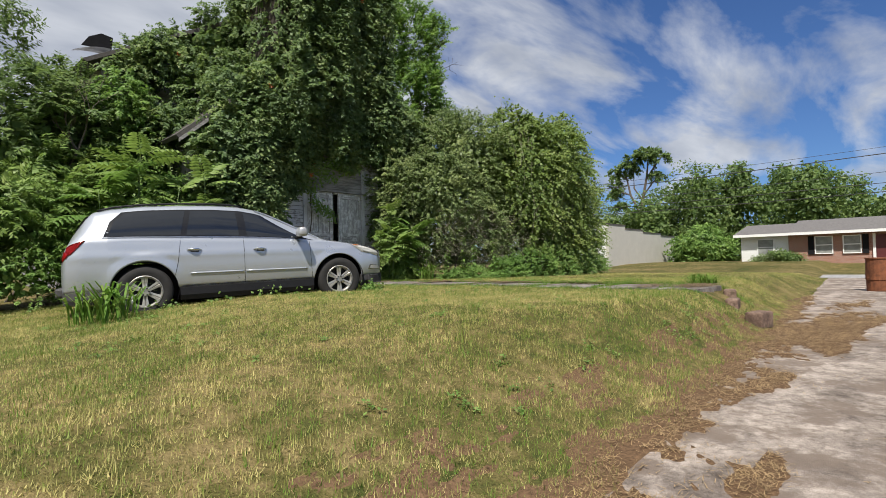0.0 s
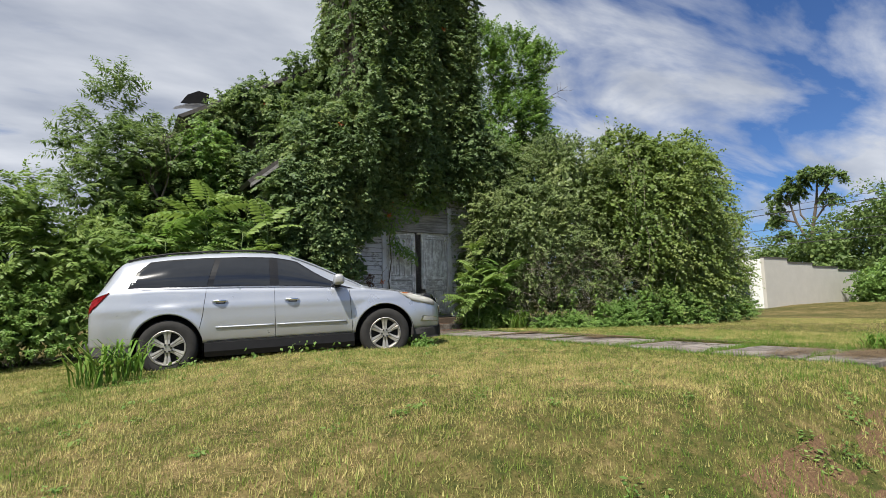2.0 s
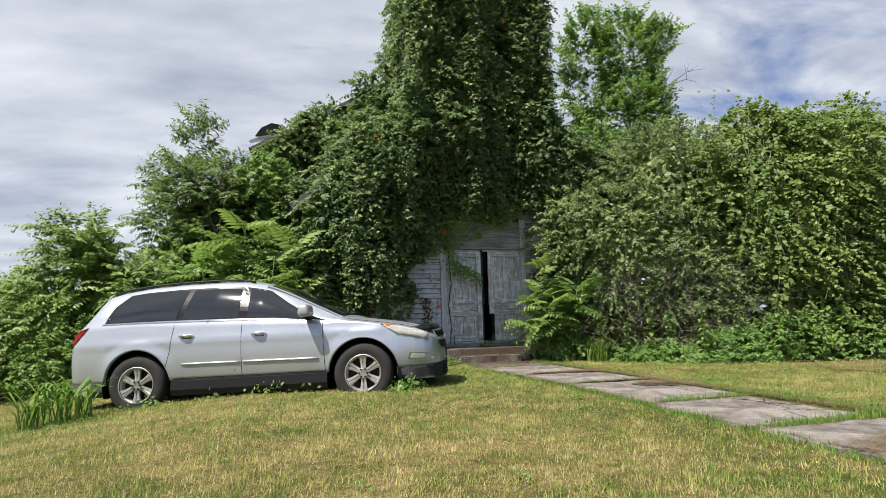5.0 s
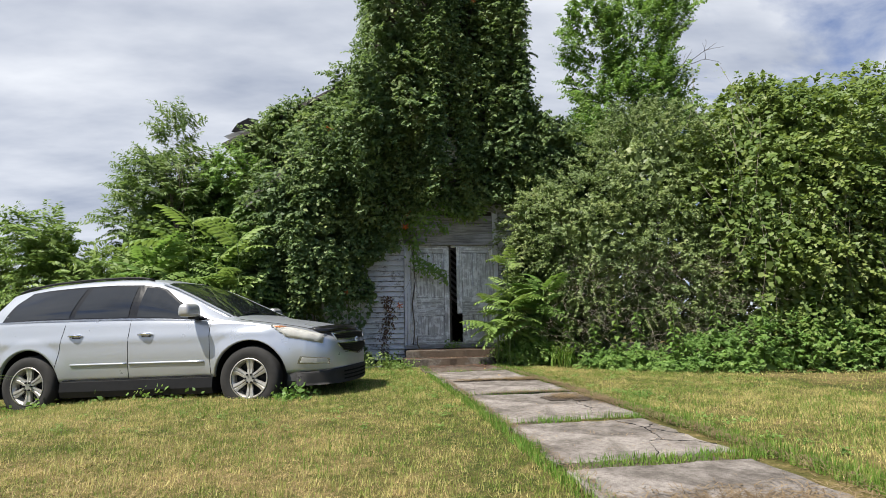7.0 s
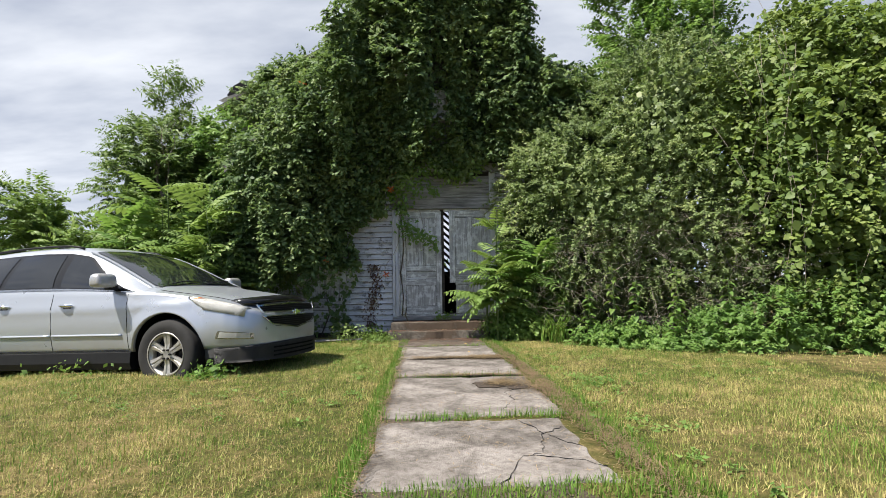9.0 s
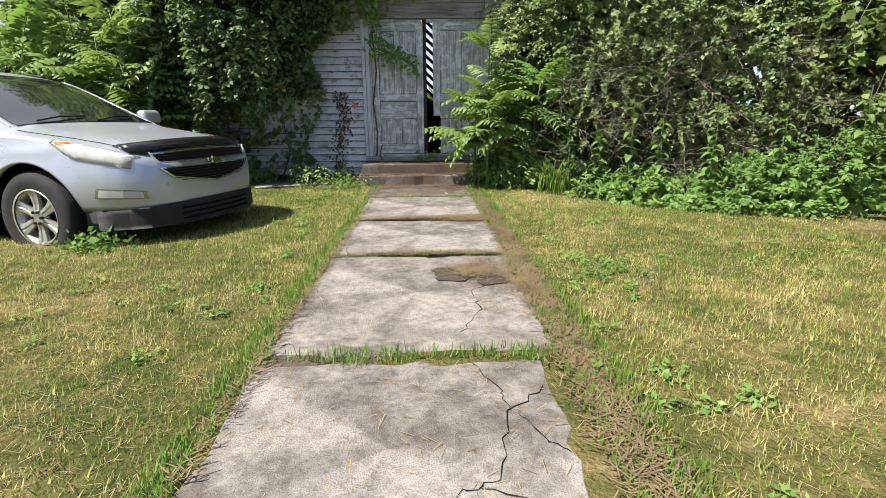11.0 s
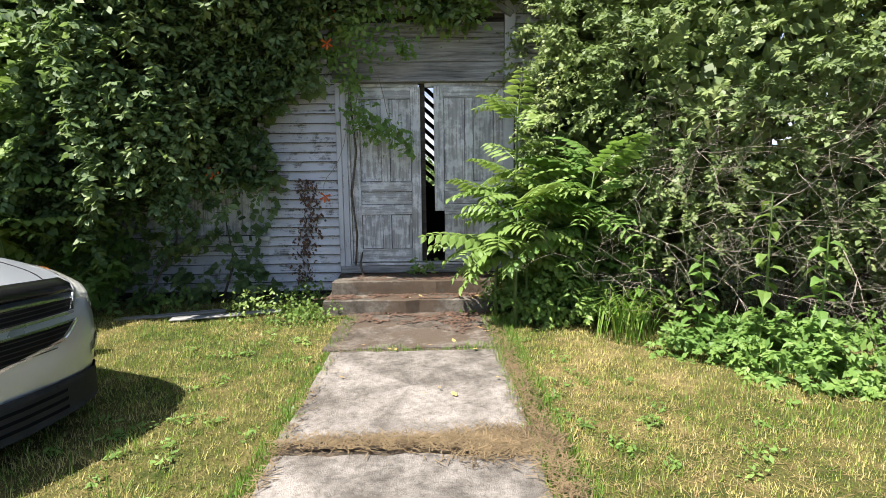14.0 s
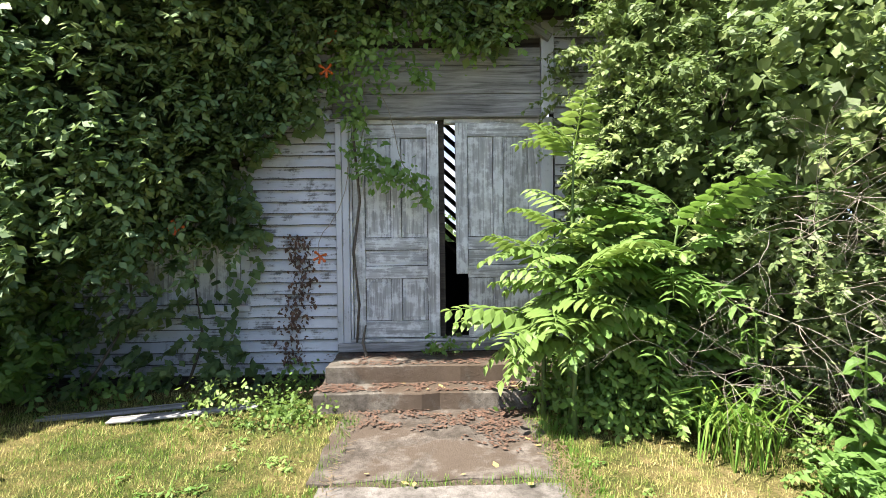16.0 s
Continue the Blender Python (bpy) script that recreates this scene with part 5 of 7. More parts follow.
def vine_depth(x, z):
    """How far the vine stands out from the wall."""
    t = 0.22 + 0.0 * x
    t = t + 0.75 * np.exp(-((x - 5.5) / 1.15) ** 2) * smooth01(z, 0.9, 2.2) * (1 - smooth01(z, 2.4, 7.2)) + 0.2 * np.exp(-((x - 5.8) / 1.0) ** 2) * smooth01(z, 2.0, 3.5)
    t = t + 0.55 * np.exp(-((x - 6.9) / 0.6) ** 2) * smooth01(z, 3.2, 4.6)
    t = t + 0.35 * np.exp(-((x - 8.3) / 1.0) ** 2) * smooth01(z, 4.3, 5.4)
    t = t + 0.2 * smooth01(z, 4, 6)
    return t


vine = thing("climbing_vine", "dense dark green trumpet vine smothering the church front", "vine", at=(0, 0, 0))
n = 11000
x = rng.uniform(4.6, 12.6, n)
z = rng.uniform(0.6, 11.8, n)
roof = np.where(np.abs(x - 8.8) > 1.85, 8.25 - np.abs(x - 8.8) * 0.88, 12)
ok = ~in_bare(x, z) & (z < roof)
sparse = (x < 6.95) & (z < 1.9) & (x > 5.2)
ok &= ~(sparse & (rng.random(n) < 0.86))
ok &= ~((x > 10.6) & (z < 3.6)) & ~((x < 5.15) & (z > 2.2) & (rng.random(n) < 0.75))
hole = np.array([noise.noise(Vector((a * 1.7, 7.7, b * 0.45))) + 0.55 * noise.noise(Vector((a * 3.1, 1.7, b * 1.5))) for a, b in zip(x, z)])
ok &= (hole > 0.0) | (rng.random(n) < np.where(z < 4.3, 0.7, 0.18))
x, z = x[ok], z[ok]
bump = np.array([noise.noise(Vector((a * 1.7, 7.7, b * 0.45))) + 0.75 * noise.noise(Vector((a * 1.5, 3.3, b * 1.3))) for a, b in zip(x, z)])
d = vine_depth(x, z) * (0.85 + 1.0 * bump) + 0.08
y = FY - np.maximum(d, 0.04) * 1.05 + np.minimum(0.22, d * 0.6) * rng.random(len(x))
c = np.stack([x, y, z], 1)
nn = np.tile(np.array([-0.1, -0.9, 0.35]), (len(c), 1)) + 0.40 * rng.normal(size=(len(c), 3))
nn[:, 0] += np.clip((x - 8.8) * 0.12, -0.5, 0.5)
clear = lambda p: ~(in_bare(p[:, 0], p[:, 2] - 0.04) & (p[:, 1] > FY - 0.6)) & (p[:, 1] < FY - 0.02)
tagged(shoot_object("front_foliage", c, nn, 0.34, 24, 0.088, M_VINE, vine, keep=clear, droop=0.6, aspect=0.66, nod=0.25, up=1.0, facing=(-0.35, -0.5, 0)), "dark green leaves")
# small leaves flat against the boards, deep in the shade
n = 26000
x, z = rng.uniform(4.7, 12.4, n), rng.uniform(0.6, 11.6, n)
roof = np.where(np.abs(x - 8.8) > 1.85, 8.0 - np.abs(x - 8.8) * 0.88, 12)
ok = ~in_bare(x, z) & (z < roof) & ~((x < 6.95) & (z < 1.9) & (rng.random(n) < 0.72)) & ~((x > 10.6) & (z < 3.6))
p = np.stack([x, FY - 0.05 - 0.10 * rng.random(n), z], 1)[ok]
tagged(leaf_object("wall_leaves", p, np.tile([0, -1.0, 0.2], (len(p), 1)), 0.10, M_VINE, vine, up=0.1, jitter=0.4, droop=1.5, aspect=0.75), "shaded leaves flat on the boards", kind="stuff")

# hanging strands catch the light
sx = rng.uniform(4.9, 11.0, 900)
sz = rng.uniform(2.6, 11.4, 900)
ok = ~in_bare(sx, sz - 0.5) & (sz < np.where(np.abs(sx - 8.8) > 1.85, 8.0 - np.abs(sx - 8.8) * 0.88, 12)) & ~((sx > 10.3) & (sz < 4.2))
sx, sz = sx[ok][:420], sz[ok][:420]
pts, nrm = [], []
for a, b in zip(sx, sz):
    ln = rng.uniform(0.35, 1.5)
    y0 = FY - vine_depth(np.array(a), np.array(b)) * (1.0 + 0.5 * noise.noise(Vector((a * 0.9, 3.1, b * 0.6)))) - 0.12
    k = int(ln / 0.05)
    t = np.linspace(0, 1, k)
    px, py, pz = a + 0.06 * np.sin(t * 5 + a * 9), y0 - 0.08 * np.sin(t * 3), b - t * ln
    good = ~in_bare(px, pz) | (py < FY - 0.75)
    pts.append(np.stack([px, py, pz], 1)[good])
    nrm.append(rng.normal(size=(int(good.sum()), 3)) * np.array([1.0, 0.7, 0.4]) + np.array([-0.2, -0.6, 0.1]))
p, q = np.concatenate(pts), np.concatenate(nrm)
tagged(shoot_object("hanging_foliage", p, q, 0.19, 7, 0.082, M_VINE, vine, droop=0.5, aspect=0.62, nod=0.25, facing=(-0.3, -0.4, 0)), "lighter hanging strands of leaves", kind="stuff")

# sides and roofs under the vine
thicket("side_foliage", [(7.12, 13.5, 7.6, 0.28, 1.6, 4.2), (10.5, 13.5, 8.0, 0.22, 1.5, 3.8), (8.8, 12.6, 11.7, 1.9, 0.9, 0.7)], 2200, 22, 0.086, M_VINE, vine, 0.42, lump=0.14, rise=0.1, droop=1.0, aspect=0.6, core=1.0, nod=0.6, seed=2.0)
thicket("roof_foliage", [(10.7, 11.9, 6.0, 0.5, 0.35, 0.5), (11.2, 11.9, 5.5, 0.6, 0.4, 0.5), (11.9, 11.95, 4.95, 0.6, 0.4, 0.5), (12.7, 12.05, 4.3, 0.6, 0.5, 0.5), (5.65, 11.95, 4.75, 0.5, 0.4, 0.45), (6.3, 11.85, 5.3, 0.55, 0.4, 0.5), (6.9, 11.8, 5.9, 0.5, 0.4, 0.55), (5.2, 14.35, 6.75, 0.8, 0.5, 0.6), (6.3, 14.35, 7.4, 0.9, 0.5, 0.6), (7.0, 14.3, 8.3, 0.5, 0.5, 0.8), (4.2, 14.4, 6.0, 0.6, 0.5, 0.6), (5.0, 13.5, 4.45, 1.0, 0.9, 0.75), (6.0, 13.2, 5.7, 1.0, 1.3, 0.9), (5.6, 14.7, 7.2, 0.9, 0.6, 0.75), (4.6, 14.8, 6.5, 0.8, 0.5, 0.6), (6.5, 14.8, 7.9, 0.8, 0.6, 0.7),
                         (11.3, 13.2, 5.6, 0.9, 1.2, 0.8), (12.2, 13.5, 4.8, 0.9, 1.2, 0.8), (11.4, 14.9, 6.4, 1.2, 0.7, 0.7)], 3900, 24, 0.09, M_VINE, vine, 0.62, lump=0.32, aspect=0.58, droop=0.6, core=2.0, seed=4.0)
thicket("drape_foliage", [(5.45, 11.72, 3.0, 0.75, 0.42, 1.35), (6.25, 11.85, 3.5, 0.6, 0.35, 1.1), (4.95, 11.65, 2.2, 0.5, 0.42, 1.0), (5.9, 11.8, 2.8, 0.5, 0.33, 0.6)], 2000, 22, 0.088, M_VINE, vine, 0.45, lump=0.26, gap=-0.1, rise=0.55, aspect=0.66, droop=0.40, core=1.2, nod=0.05, up=1.4, seed=7.0)
thicket("low_foliage", [(4.35, 12.05, 1.9, 0.7, 0.7, 1.25), (3.8, 13.8, 3.6, 1.0, 1.0, 2.0), (4.9, 11.8, 0.95, 0.7, 0.5, 0.65)], 1500, 24, 0.09, M_WEED, vine, 0.55, low=0.45, lump=0.28, aspect=0.55, droop=0.6, seed=6.0)

# woody stems, dry twigs and flowers of the vine
for pts in ([(7.93, FY - 0.02, 0.93), (7.96, FY - 0.05, 1.3), (7.91, FY - 0.04, 1.8), (7.98, FY - 0.06, 2.3), (7.93, FY - 0.08, 2.9), (8.02, FY - 0.1, 3.4)],
            [(8.05, FY - 0.25, 0.84), (8.0, FY - 0.12, 0.95), (8.02, FY - 0.05, 1.1)],
            [(5.15, 11.7, 0.5), (5.05, 11.75, 1.2), (5.2, 11.65, 1.9), (5.0, 11.7, 2.6)], [(5.4, 11.9, 0.5), (5.7, 11.8, 0.8), (5.9, 12.0, 1.3), (5.8, 12.1, 2.0)],
            [(6.3, 12.15, 0.5), (6.5, 12.1, 1.0), (6.4, 12.15, 1.6)]):
    part("stem", tube(pts, [0.014] * (len(pts) - 1) + [0.008], 6), M_BARK, vine, "brown woody stem", smooth=True)
p = np.stack([rng.normal(7.36, 0.07, 420), FY - 0.03 - 0.04 * rng.random(420), rng.uniform(0.75, 2.0, 420)], 1)
p[:, 0] += 0.06 * np.sin(p[:, 2] * 5)
tagged(leaf_object("dry_leaves", p, np.tile([0, -1.0, 0], (420, 1)), 0.045, M_DEAD, vine, droop=2.5, up=0), "brown withered leaves")
# sprays over the door
spray_c = [(7.95, FY - 0.35, 3.62, 0.22), (8.15, FY - 0.4, 3.45, 0.2), (8.35, FY - 0.35, 3.75, 0.2), (8.0, FY - 0.22, 2.75, 0.16), (8.15, FY - 0.25, 2.6, 0.16), (8.35, FY - 0.25, 2.55, 0.14), (8.52, FY - 0.22, 2.45, 0.10), (8.62, FY - 0.2, 2.3, 0.05),
           (7.95, FY - 0.15, 3.1, 0.13), (8.6, FY - 0.3, 3.42, 0.10), (7.78, FY - 0.2, 3.35, 0.18), (9.0, FY - 0.3, 3.85, 0.25), (9.35, FY - 0.3, 3.95, 0.25), (8.7, FY - 0.3, 3.95, 0.28)]
pts = np.concatenate([np.array(s[:3]) + rng.normal(size=(int(620 * s[3]), 3)) * s[3] * np.array([0.6, 0.35, 0.6]) for s in spray_c])
pts = pts[pts[:, 1] < FY - 0.05]
tagged(leaf_object("door_sprays", pts, np.tile([-0.2, -1.0, 0.5], (len(pts), 1)), 0.07, M_WEED, vine, droop=1.2, up=0.3, jitter=0.5), "light green sprays over the door")
bm = bmesh.new()
for a, b, k in (((8.1, FY - 0.3, 3.4), (8.6, FY - 0.25, 2.3), 8), ((7.9, FY - 0.25, 2.6), (7.62, FY - 0.2, 1.75), 8), ((8.0, FY - 0.3, 3.5), (8.7, FY - 0.35, 3.45), 6), ((8.0, FY - 0.1, 3.4), (8.05, FY - 0.1, 2.6), 6)):
    a, b = Vector(a), Vector(b)
    tube([a.lerp(b, t) + Vector((0.05 * math.sin(t * 6), 0, 0.04 * math.sin(t * 9))) for t in np.linspace(0, 1, k)], 0.004, 4, bm)
part("tendril", bm, M_TWIG, vine)
fl = [(7.82, FY - 0.42, 3.72), (7.75, FY - 0.4, 3.45), (7.63, FY - 0.22, 1.78), (6.55, 11.55, 2.05), (5.0, 11.3, 2.4), (6.2, 11.1, 5.3), (9.3, 11.5, 8.6), (5.2, 14.0, 6.6), (4.95, 11.2, 1.9)]
for k, (a, b, c_) in enumerate(fl):
    bm = bmesh.new()
    for j in range(5):
        an = j * 1.26 + k
        ax = Vector((math.cos(an), -0.5, math.sin(an) - 0.5)).normalized()
        tube([(0, 0, 0), tuple(ax * 0.04), tuple(ax * 0.075)], [0.007, 0.010, 0.014], 6, bm)
    o = part("flower", bm, M_FLOWER, vine, "orange-red trumpet flower")
    o.location = (a, b, c_)

# -------- the shrubs right of the door
def shrub(name, label, blobs, clumps, per, size, mat, roots, seed, low=0.5, **kw):
    s = thing(name, label, "shrub", at=(0, 0, 0), group="shrubs beside the church")
    for q, root in enumerate(roots):
        branchy(s, [root], M_BARK, "limb", 3, 1.35, 0.045, 0.55, 0.8, seed * 10 + q)
    thicket("crown", blobs, clumps, per, size, mat, s, low=low, seed=float(seed), **kw)
    return s


def roots_at(pts, r):
    return [((x, y, 0.4), (r.uniform(-0.4, 0.4), r.uniform(-0.6, 0.2), 1)) for x, y in pts]


rr = random.Random(3)
shrub("privet_shrub", "tall dull green privet thicket with small leaves", [(11.8, 11.0, 2.9, 1.5, 1.4, 1.7), (11.2, 11.9, 3.7, 1.2, 1.0, 1.3), (13.0, 10.8, 4.2, 1.6, 1.5, 1.7), (12.6, 10.3, 2.2, 1.2, 0.9, 1.1), (13.4, 11.6, 5.2, 1.2, 1.2, 1.1), (10.8, 11.6, 2.5, 0.8, 0.8, 1.0), (13.7, 10.2, 2.0, 1.1, 1.0, 1.4), (15.4, 9.75, 2.9, 1.5, 1.25, 1.7), (11.2, 11.6, 1.3, 1.0, 0.7, 0.9), (12.6, 11.2, 1.4, 1.3, 0.7, 1.0)],
      7400, 28, 0.052, M_BUSH, roots_at([(11.5, 11.2), (12.3, 10.8), (12.9, 11.2), (11.9, 11.8), (13.3, 11.0)], rr), 4, low=0.8, length=0.46, lump=0.42, gap=-0.02, rise=0.45, droop=0.4, loose=0.7, aspect=0.64, core=2.6)
shrub("grape_thicket", "broad thicket overgrown with yellow-green wild grape leaves", [(14.6, 9.9, 3.9, 1.5, 1.6, 2.2), (16.2, 9.9, 4.3, 1.8, 1.7, 2.0), (15.3, 10.6, 5.1, 1.6, 1.6, 1.4), (17.6, 10.2, 4.2, 1.6, 1.6, 2.0), (15.0, 9.4, 2.2, 1.9, 1.2, 1.5)],
      4300, 20, 0.082, M_GRAPE, roots_at([(14.5, 10.2), (15.5, 10.4), (16.5, 10.2), (17.5, 10.4)], rr), 5, low=0.6, length=0.75, lump=0.48, gap=0.02, rise=0.5, droop=0.75, loose=0.6, aspect=0.8, core=3.0)
shrub("privet_shrub", "tall green shrub at the thicket's far end", [(18.9, 10.6, 3.4, 1.5, 1.5, 2.4), (19.9, 10.6, 2.4, 1.0, 1.2, 1.7), (17.9, 9.9, 1.9, 1.5, 1.0, 1.4), (16.3, 9.4, 1.6, 1.5, 0.9, 1.2)],
      1900, 22, 0.085, M_GRAPE, roots_at([(18.5, 10.5), (19.3, 10.6)], rr), 6, low=0.5, length=0.7, lump=0.34, aspect=0.6)
# big grape leaves lie over the front
s = thing("grape_vine", "sprawling wild grape vine with large pale leaves", "vine", at=(0, 0, 0))
bm = bmesh.new()
pts = []
for k in range(60):
    x0 = rng.uniform(12.4, 18.3)
    z0 = rng.uniform(3.0, 6.2)
    y0 = 8.45 + 0.25 * abs(x0 - 15) * 0.4 + 0.25 * max(z0 - 3.8, 0) ** 1.3
    ln = rng.uniform(0.8, 2.0)
    t = np.linspace(0, 1, 26)
    line = np.stack([x0 + (rng.uniform(-0.7, 0.7)) * t, y0 - 0.15 * np.sin(t * 3), z0 - ln * t], 1)
    pts.append(line + rng.normal(size=line.shape) * 0.08)
    tube([tuple(v) for v in line[::5]], 0.003, 4, bm, cap=False)
part("stem", bm, M_TWIG, s)
p = np.concatenate(pts)
tagged(leaf_object("leaf_sprays", p, np.tile([-0.2, -1.0, 0.6], (len(p), 1)), 0.09, M_GRAPE, s, aspect=0.85, shape="round", droop=1.0, up=0.4, jitter=0.45), "large pale green leaves")
# bare dead twigs at the foot of the privet
tw = thing("dead_brush", "tangle of bare dead grey twigs under the shrubs", "brush", at=(0, 0, 0))
for k, a in enumerate(rng.uniform(10.3, 13.6, 95)):
    branchy(tw, [((a, 10.75 - 0.36 * (a - 10.2) + rng.uniform(-0.3, 0.2), rng.uniform(0.9, 2.4)), (rng.uniform(-0.9, 0.6), -0.8, rng.uniform(-0.4, 0.4)))], M_TWIG, "dead_branch", 3, 0.44, 0.005, 0.5, -0.1, 200 + k)

# -------- weeds along the thicket
def weed_patch(name, label, blobs, clumps, per, size, mat, **kw):
    w = thing(name, label, "weeds", at=(0, 0, 0), group="weeds at the thicket's foot")
    if size < 0.07:
        foliage("leaves", blobs, clumps, per, size, mat, w, 0.14, low=0.45, fill=0.4, core=0, **kw)
    else:
        taller = [(x, y, z + h, rx, ry, rz + h) for (x, y, z, rx, ry, rz), h in ((b, rng.uniform(-0.12, 0.22)) for b in blobs)]
        thicket("leaves", taller, clumps * 2, 18, size * 0.68, mat, w, 0.32, low=0.45, lump=0.22, gap=-0.05, rise=1.1, droop=0.5, aspect=0.52, loose=0.5, core=1.0)
    return w


weed_patch("weeds", "knee-high bright green weeds along the thicket", [(10.5, 10.9, 0.6, 0.5, 0.45, 0.45), (11.1, 10.0, 0.6, 0.5, 0.45, 0.45), (11.6, 9.4, 0.65, 0.6, 0.4, 0.5), (12.4, 8.9, 0.6, 0.8, 0.45, 0.5)], 560, 24, 0.078, M_WEED)
weed_patch("weeds", "knee-high bright green weeds along the thicket", [(13.4, 8.6, 0.65, 0.9, 0.45, 0.5), (14.8, 8.6, 0.7, 1.0, 0.5, 0.6), (16.3, 8.7, 0.7, 1.0, 0.5, 0.5), (18.0, 9.2, 0.8, 1.0, 0.6, 0.6), (19.6, 9.7, 0.8, 1.0, 0.6, 0.6)], 620, 24, 0.085, M_WEED)
weed_patch("weeds", "low yellow-green weeds beside the steps", [(7.35, 11.35, 0.55, 0.45, 0.3, 0.22), (7.6, 11.15, 0.55, 0.25, 0.25, 0.2)], 90, 22, 0.04, M_FERN)
weed_patch("weeds", "leafy weeds crowding the step's end", [(9.75, 11.25, 0.75, 0.3, 0.35, 0.35), (10.05, 10.95, 0.7, 0.4, 0.35, 0.4), (9.45, 11.35, 0.6, 0.25, 0.15, 0.15)], 190, 24, 0.055, M_WEED)
weed_patch("weeds", "patchy weeds along the foot of the church wall", [(4.9, 11.9, 0.6, 0.8, 0.35, 0.3), (6.2, 11.95, 0.6, 0.7, 0.25, 0.22), (3.6, 12.2, 0.6, 0.9, 0.5, 0.5), (7.45, 12.05, 0.75, 0.2, 0.12, 0.3)], 170, 22, 0.06, M_WEED)
weed_patch("weeds", "small vine leaves creeping on the threshold", [(8.78, FY - 0.2, 0.9, 0.14, 0.1, 0.12), (9.3, FY - 0.2, 0.88, 0.2, 0.1, 0.1)], 14, 14, 0.06, M_WEED)

# -------- compound-leaved saplings: every frond is a part
def frond_mesh(name, ln, pairs, leaf, mat, droop=0.35):
    bm = bmesh.new()
    r = random.Random(int(ln * 1000) + pairs)

    def axis(t):
        return Vector((ln * t, 0, ln * (0.25 * t - droop * t * t)))

    # the rib is a folded ribbon, and every leaflet grows from its edge
    rows = []
    for k in range(pairs + 1):
        t = 0.0 if k == 0 else 0.18 + 0.82 * (k - 1) / (pairs - 1)
        w = 0.006 * (1 - 0.7 * t)
        rows.append((t, [bm.verts.new(axis(t) + Vector((0, s_ * w, dz))) for s_, dz in ((-1, 0), (0, 0.004), (1, 0))]))
    for (_, p), (_, q) in zip(rows, rows[1:]):
        bm.faces.new((p[0], p[1], q[1], q[0]))
        bm.faces.new((p[1], p[2], q[2], q[1]))
    for t, row in rows[1:]:
        sc = leaf * (0.65 + 0.5 * math.sin(math.pi * min(t + 0.1, 1)))
        for s_, root in ((-1, row[0]), (1, row[2])):
            base = root.co
            d = Vector((0.45 + r.uniform(-0.1, 0.1), s_, -0.22 + r.uniform(-0.12, 0.1))).normalized()
            side = d.cross(Vector((0, 0, 1))).normalized()
            up = side.cross(d)
            w = sc * 0.21
            v = [base + d * sc * 0.3 + side * w - up * 0.006, base + d * sc * 0.7 + side * w * 0.75 - up * 0.015, base + d * sc - up * 0.035,
                 base + d * sc * 0.7 - side * w * 0.75 - up * 0.015, base + d * sc * 0.3 - side * w - up * 0.006, base + d * sc * 0.4 + up * 0.004]
            vs = [root] + [bm.verts.new(q) for q in v]
            for i_, j_ in ((0, 1), (1, 2), (2, 3), (3, 4), (4, 5), (5, 0)):
                bm.faces.new((vs[6], vs[i_], vs[j_]))
    me = bpy.data.meshes.new(name)
    bm.to_mesh(me)
    bm.free()
    me.materials.append(mat)
    return me


FRONDS = [frond_mesh("frond", 0.62, 9, 0.17, M_FERN, 0.35), frond_mesh("frond", 0.5, 8, 0.15, M_FERN, 0.5), frond_mesh("frond", 0.42, 7, 0.13, M_FERN, 0.25)]
FRONDS_W = [frond_mesh("frond", 0.75, 11, 0.17, M_WEED, 0.4), frond_mesh("frond", 0.6, 9, 0.15, M_WEED, 0.55)]


def sapling(label, base, height, fronds, meshes, seed, lean=(0, 0), stems=1, scale=1.0):
    r = random.Random(seed)
    s = thing("sapling", label, "sapling", group="saplings", at=base)
    for j in range(stems):
        ox, oy = (r.uniform(-0.18, 0.18), r.uniform(-0.18, 0.18)) if j else (0, 0)
        h = height * (1 if j == 0 else r.uniform(0.55, 0.85))
        pts = [Vector((ox + lean[0] * t * t, oy + lean[1] * t * t, h * t)) for t in np.linspace(0, 1, 7)]
        part("stem", tube(pts, [0.022 * (1 - 0.7 * k / 6) for k in range(7)], 6), M_STEM, s, smooth=True)
        for k in range(fronds // stems):
            t = 0.52 + 0.48 * (k + r.random()) / (fronds // stems)
            o = new("frond", r.choice(meshes))
            o.parent = s
            o.location = (ox + lean[0] * t * t, oy + lean[1] * t * t, h * t)
            o.rotation_euler = (r.uniform(-0.3, 0.3), r.uniform(-0.5, 0.35) - 0.35 * (t > 0.85), r.uniform(0, 6.283))
            k2 = scale * r.uniform(0.75, 1.2)
            o.scale = (k2, k2, k2)
    return s


sapling("bright green tree-of-heaven sapling beside the door", (9.68, 10.95, 0.5), 2.1, 84, FRONDS, 11, (0.0, -0.15), 4, 0.98)
sapling("leafy green sapling at the thicket's edge", (10.3, 10.85, 0.5), 1.6, 48, FRONDS_W, 12, (0.1, -0.1), 2)
sapling("bright green tree-of-heaven sapling behind the car", (3.55, 11.75, 0.4), 3.15, 44, FRONDS, 13, (0.0, -0.2), 3, 1.55)
sapling("bright green tree-of-heaven sapling behind the car", (4.05, 11.35, 0.4), 2.3, 36, FRONDS, 14, (0.1, -0.2), 2, 1.35)
sapling("bright green tree-of-heaven sapling behind the car", (4.65, 11.1, 0.45), 2.5, 33, FRONDS, 16, (-0.1, -0.2), 3, 1.3)
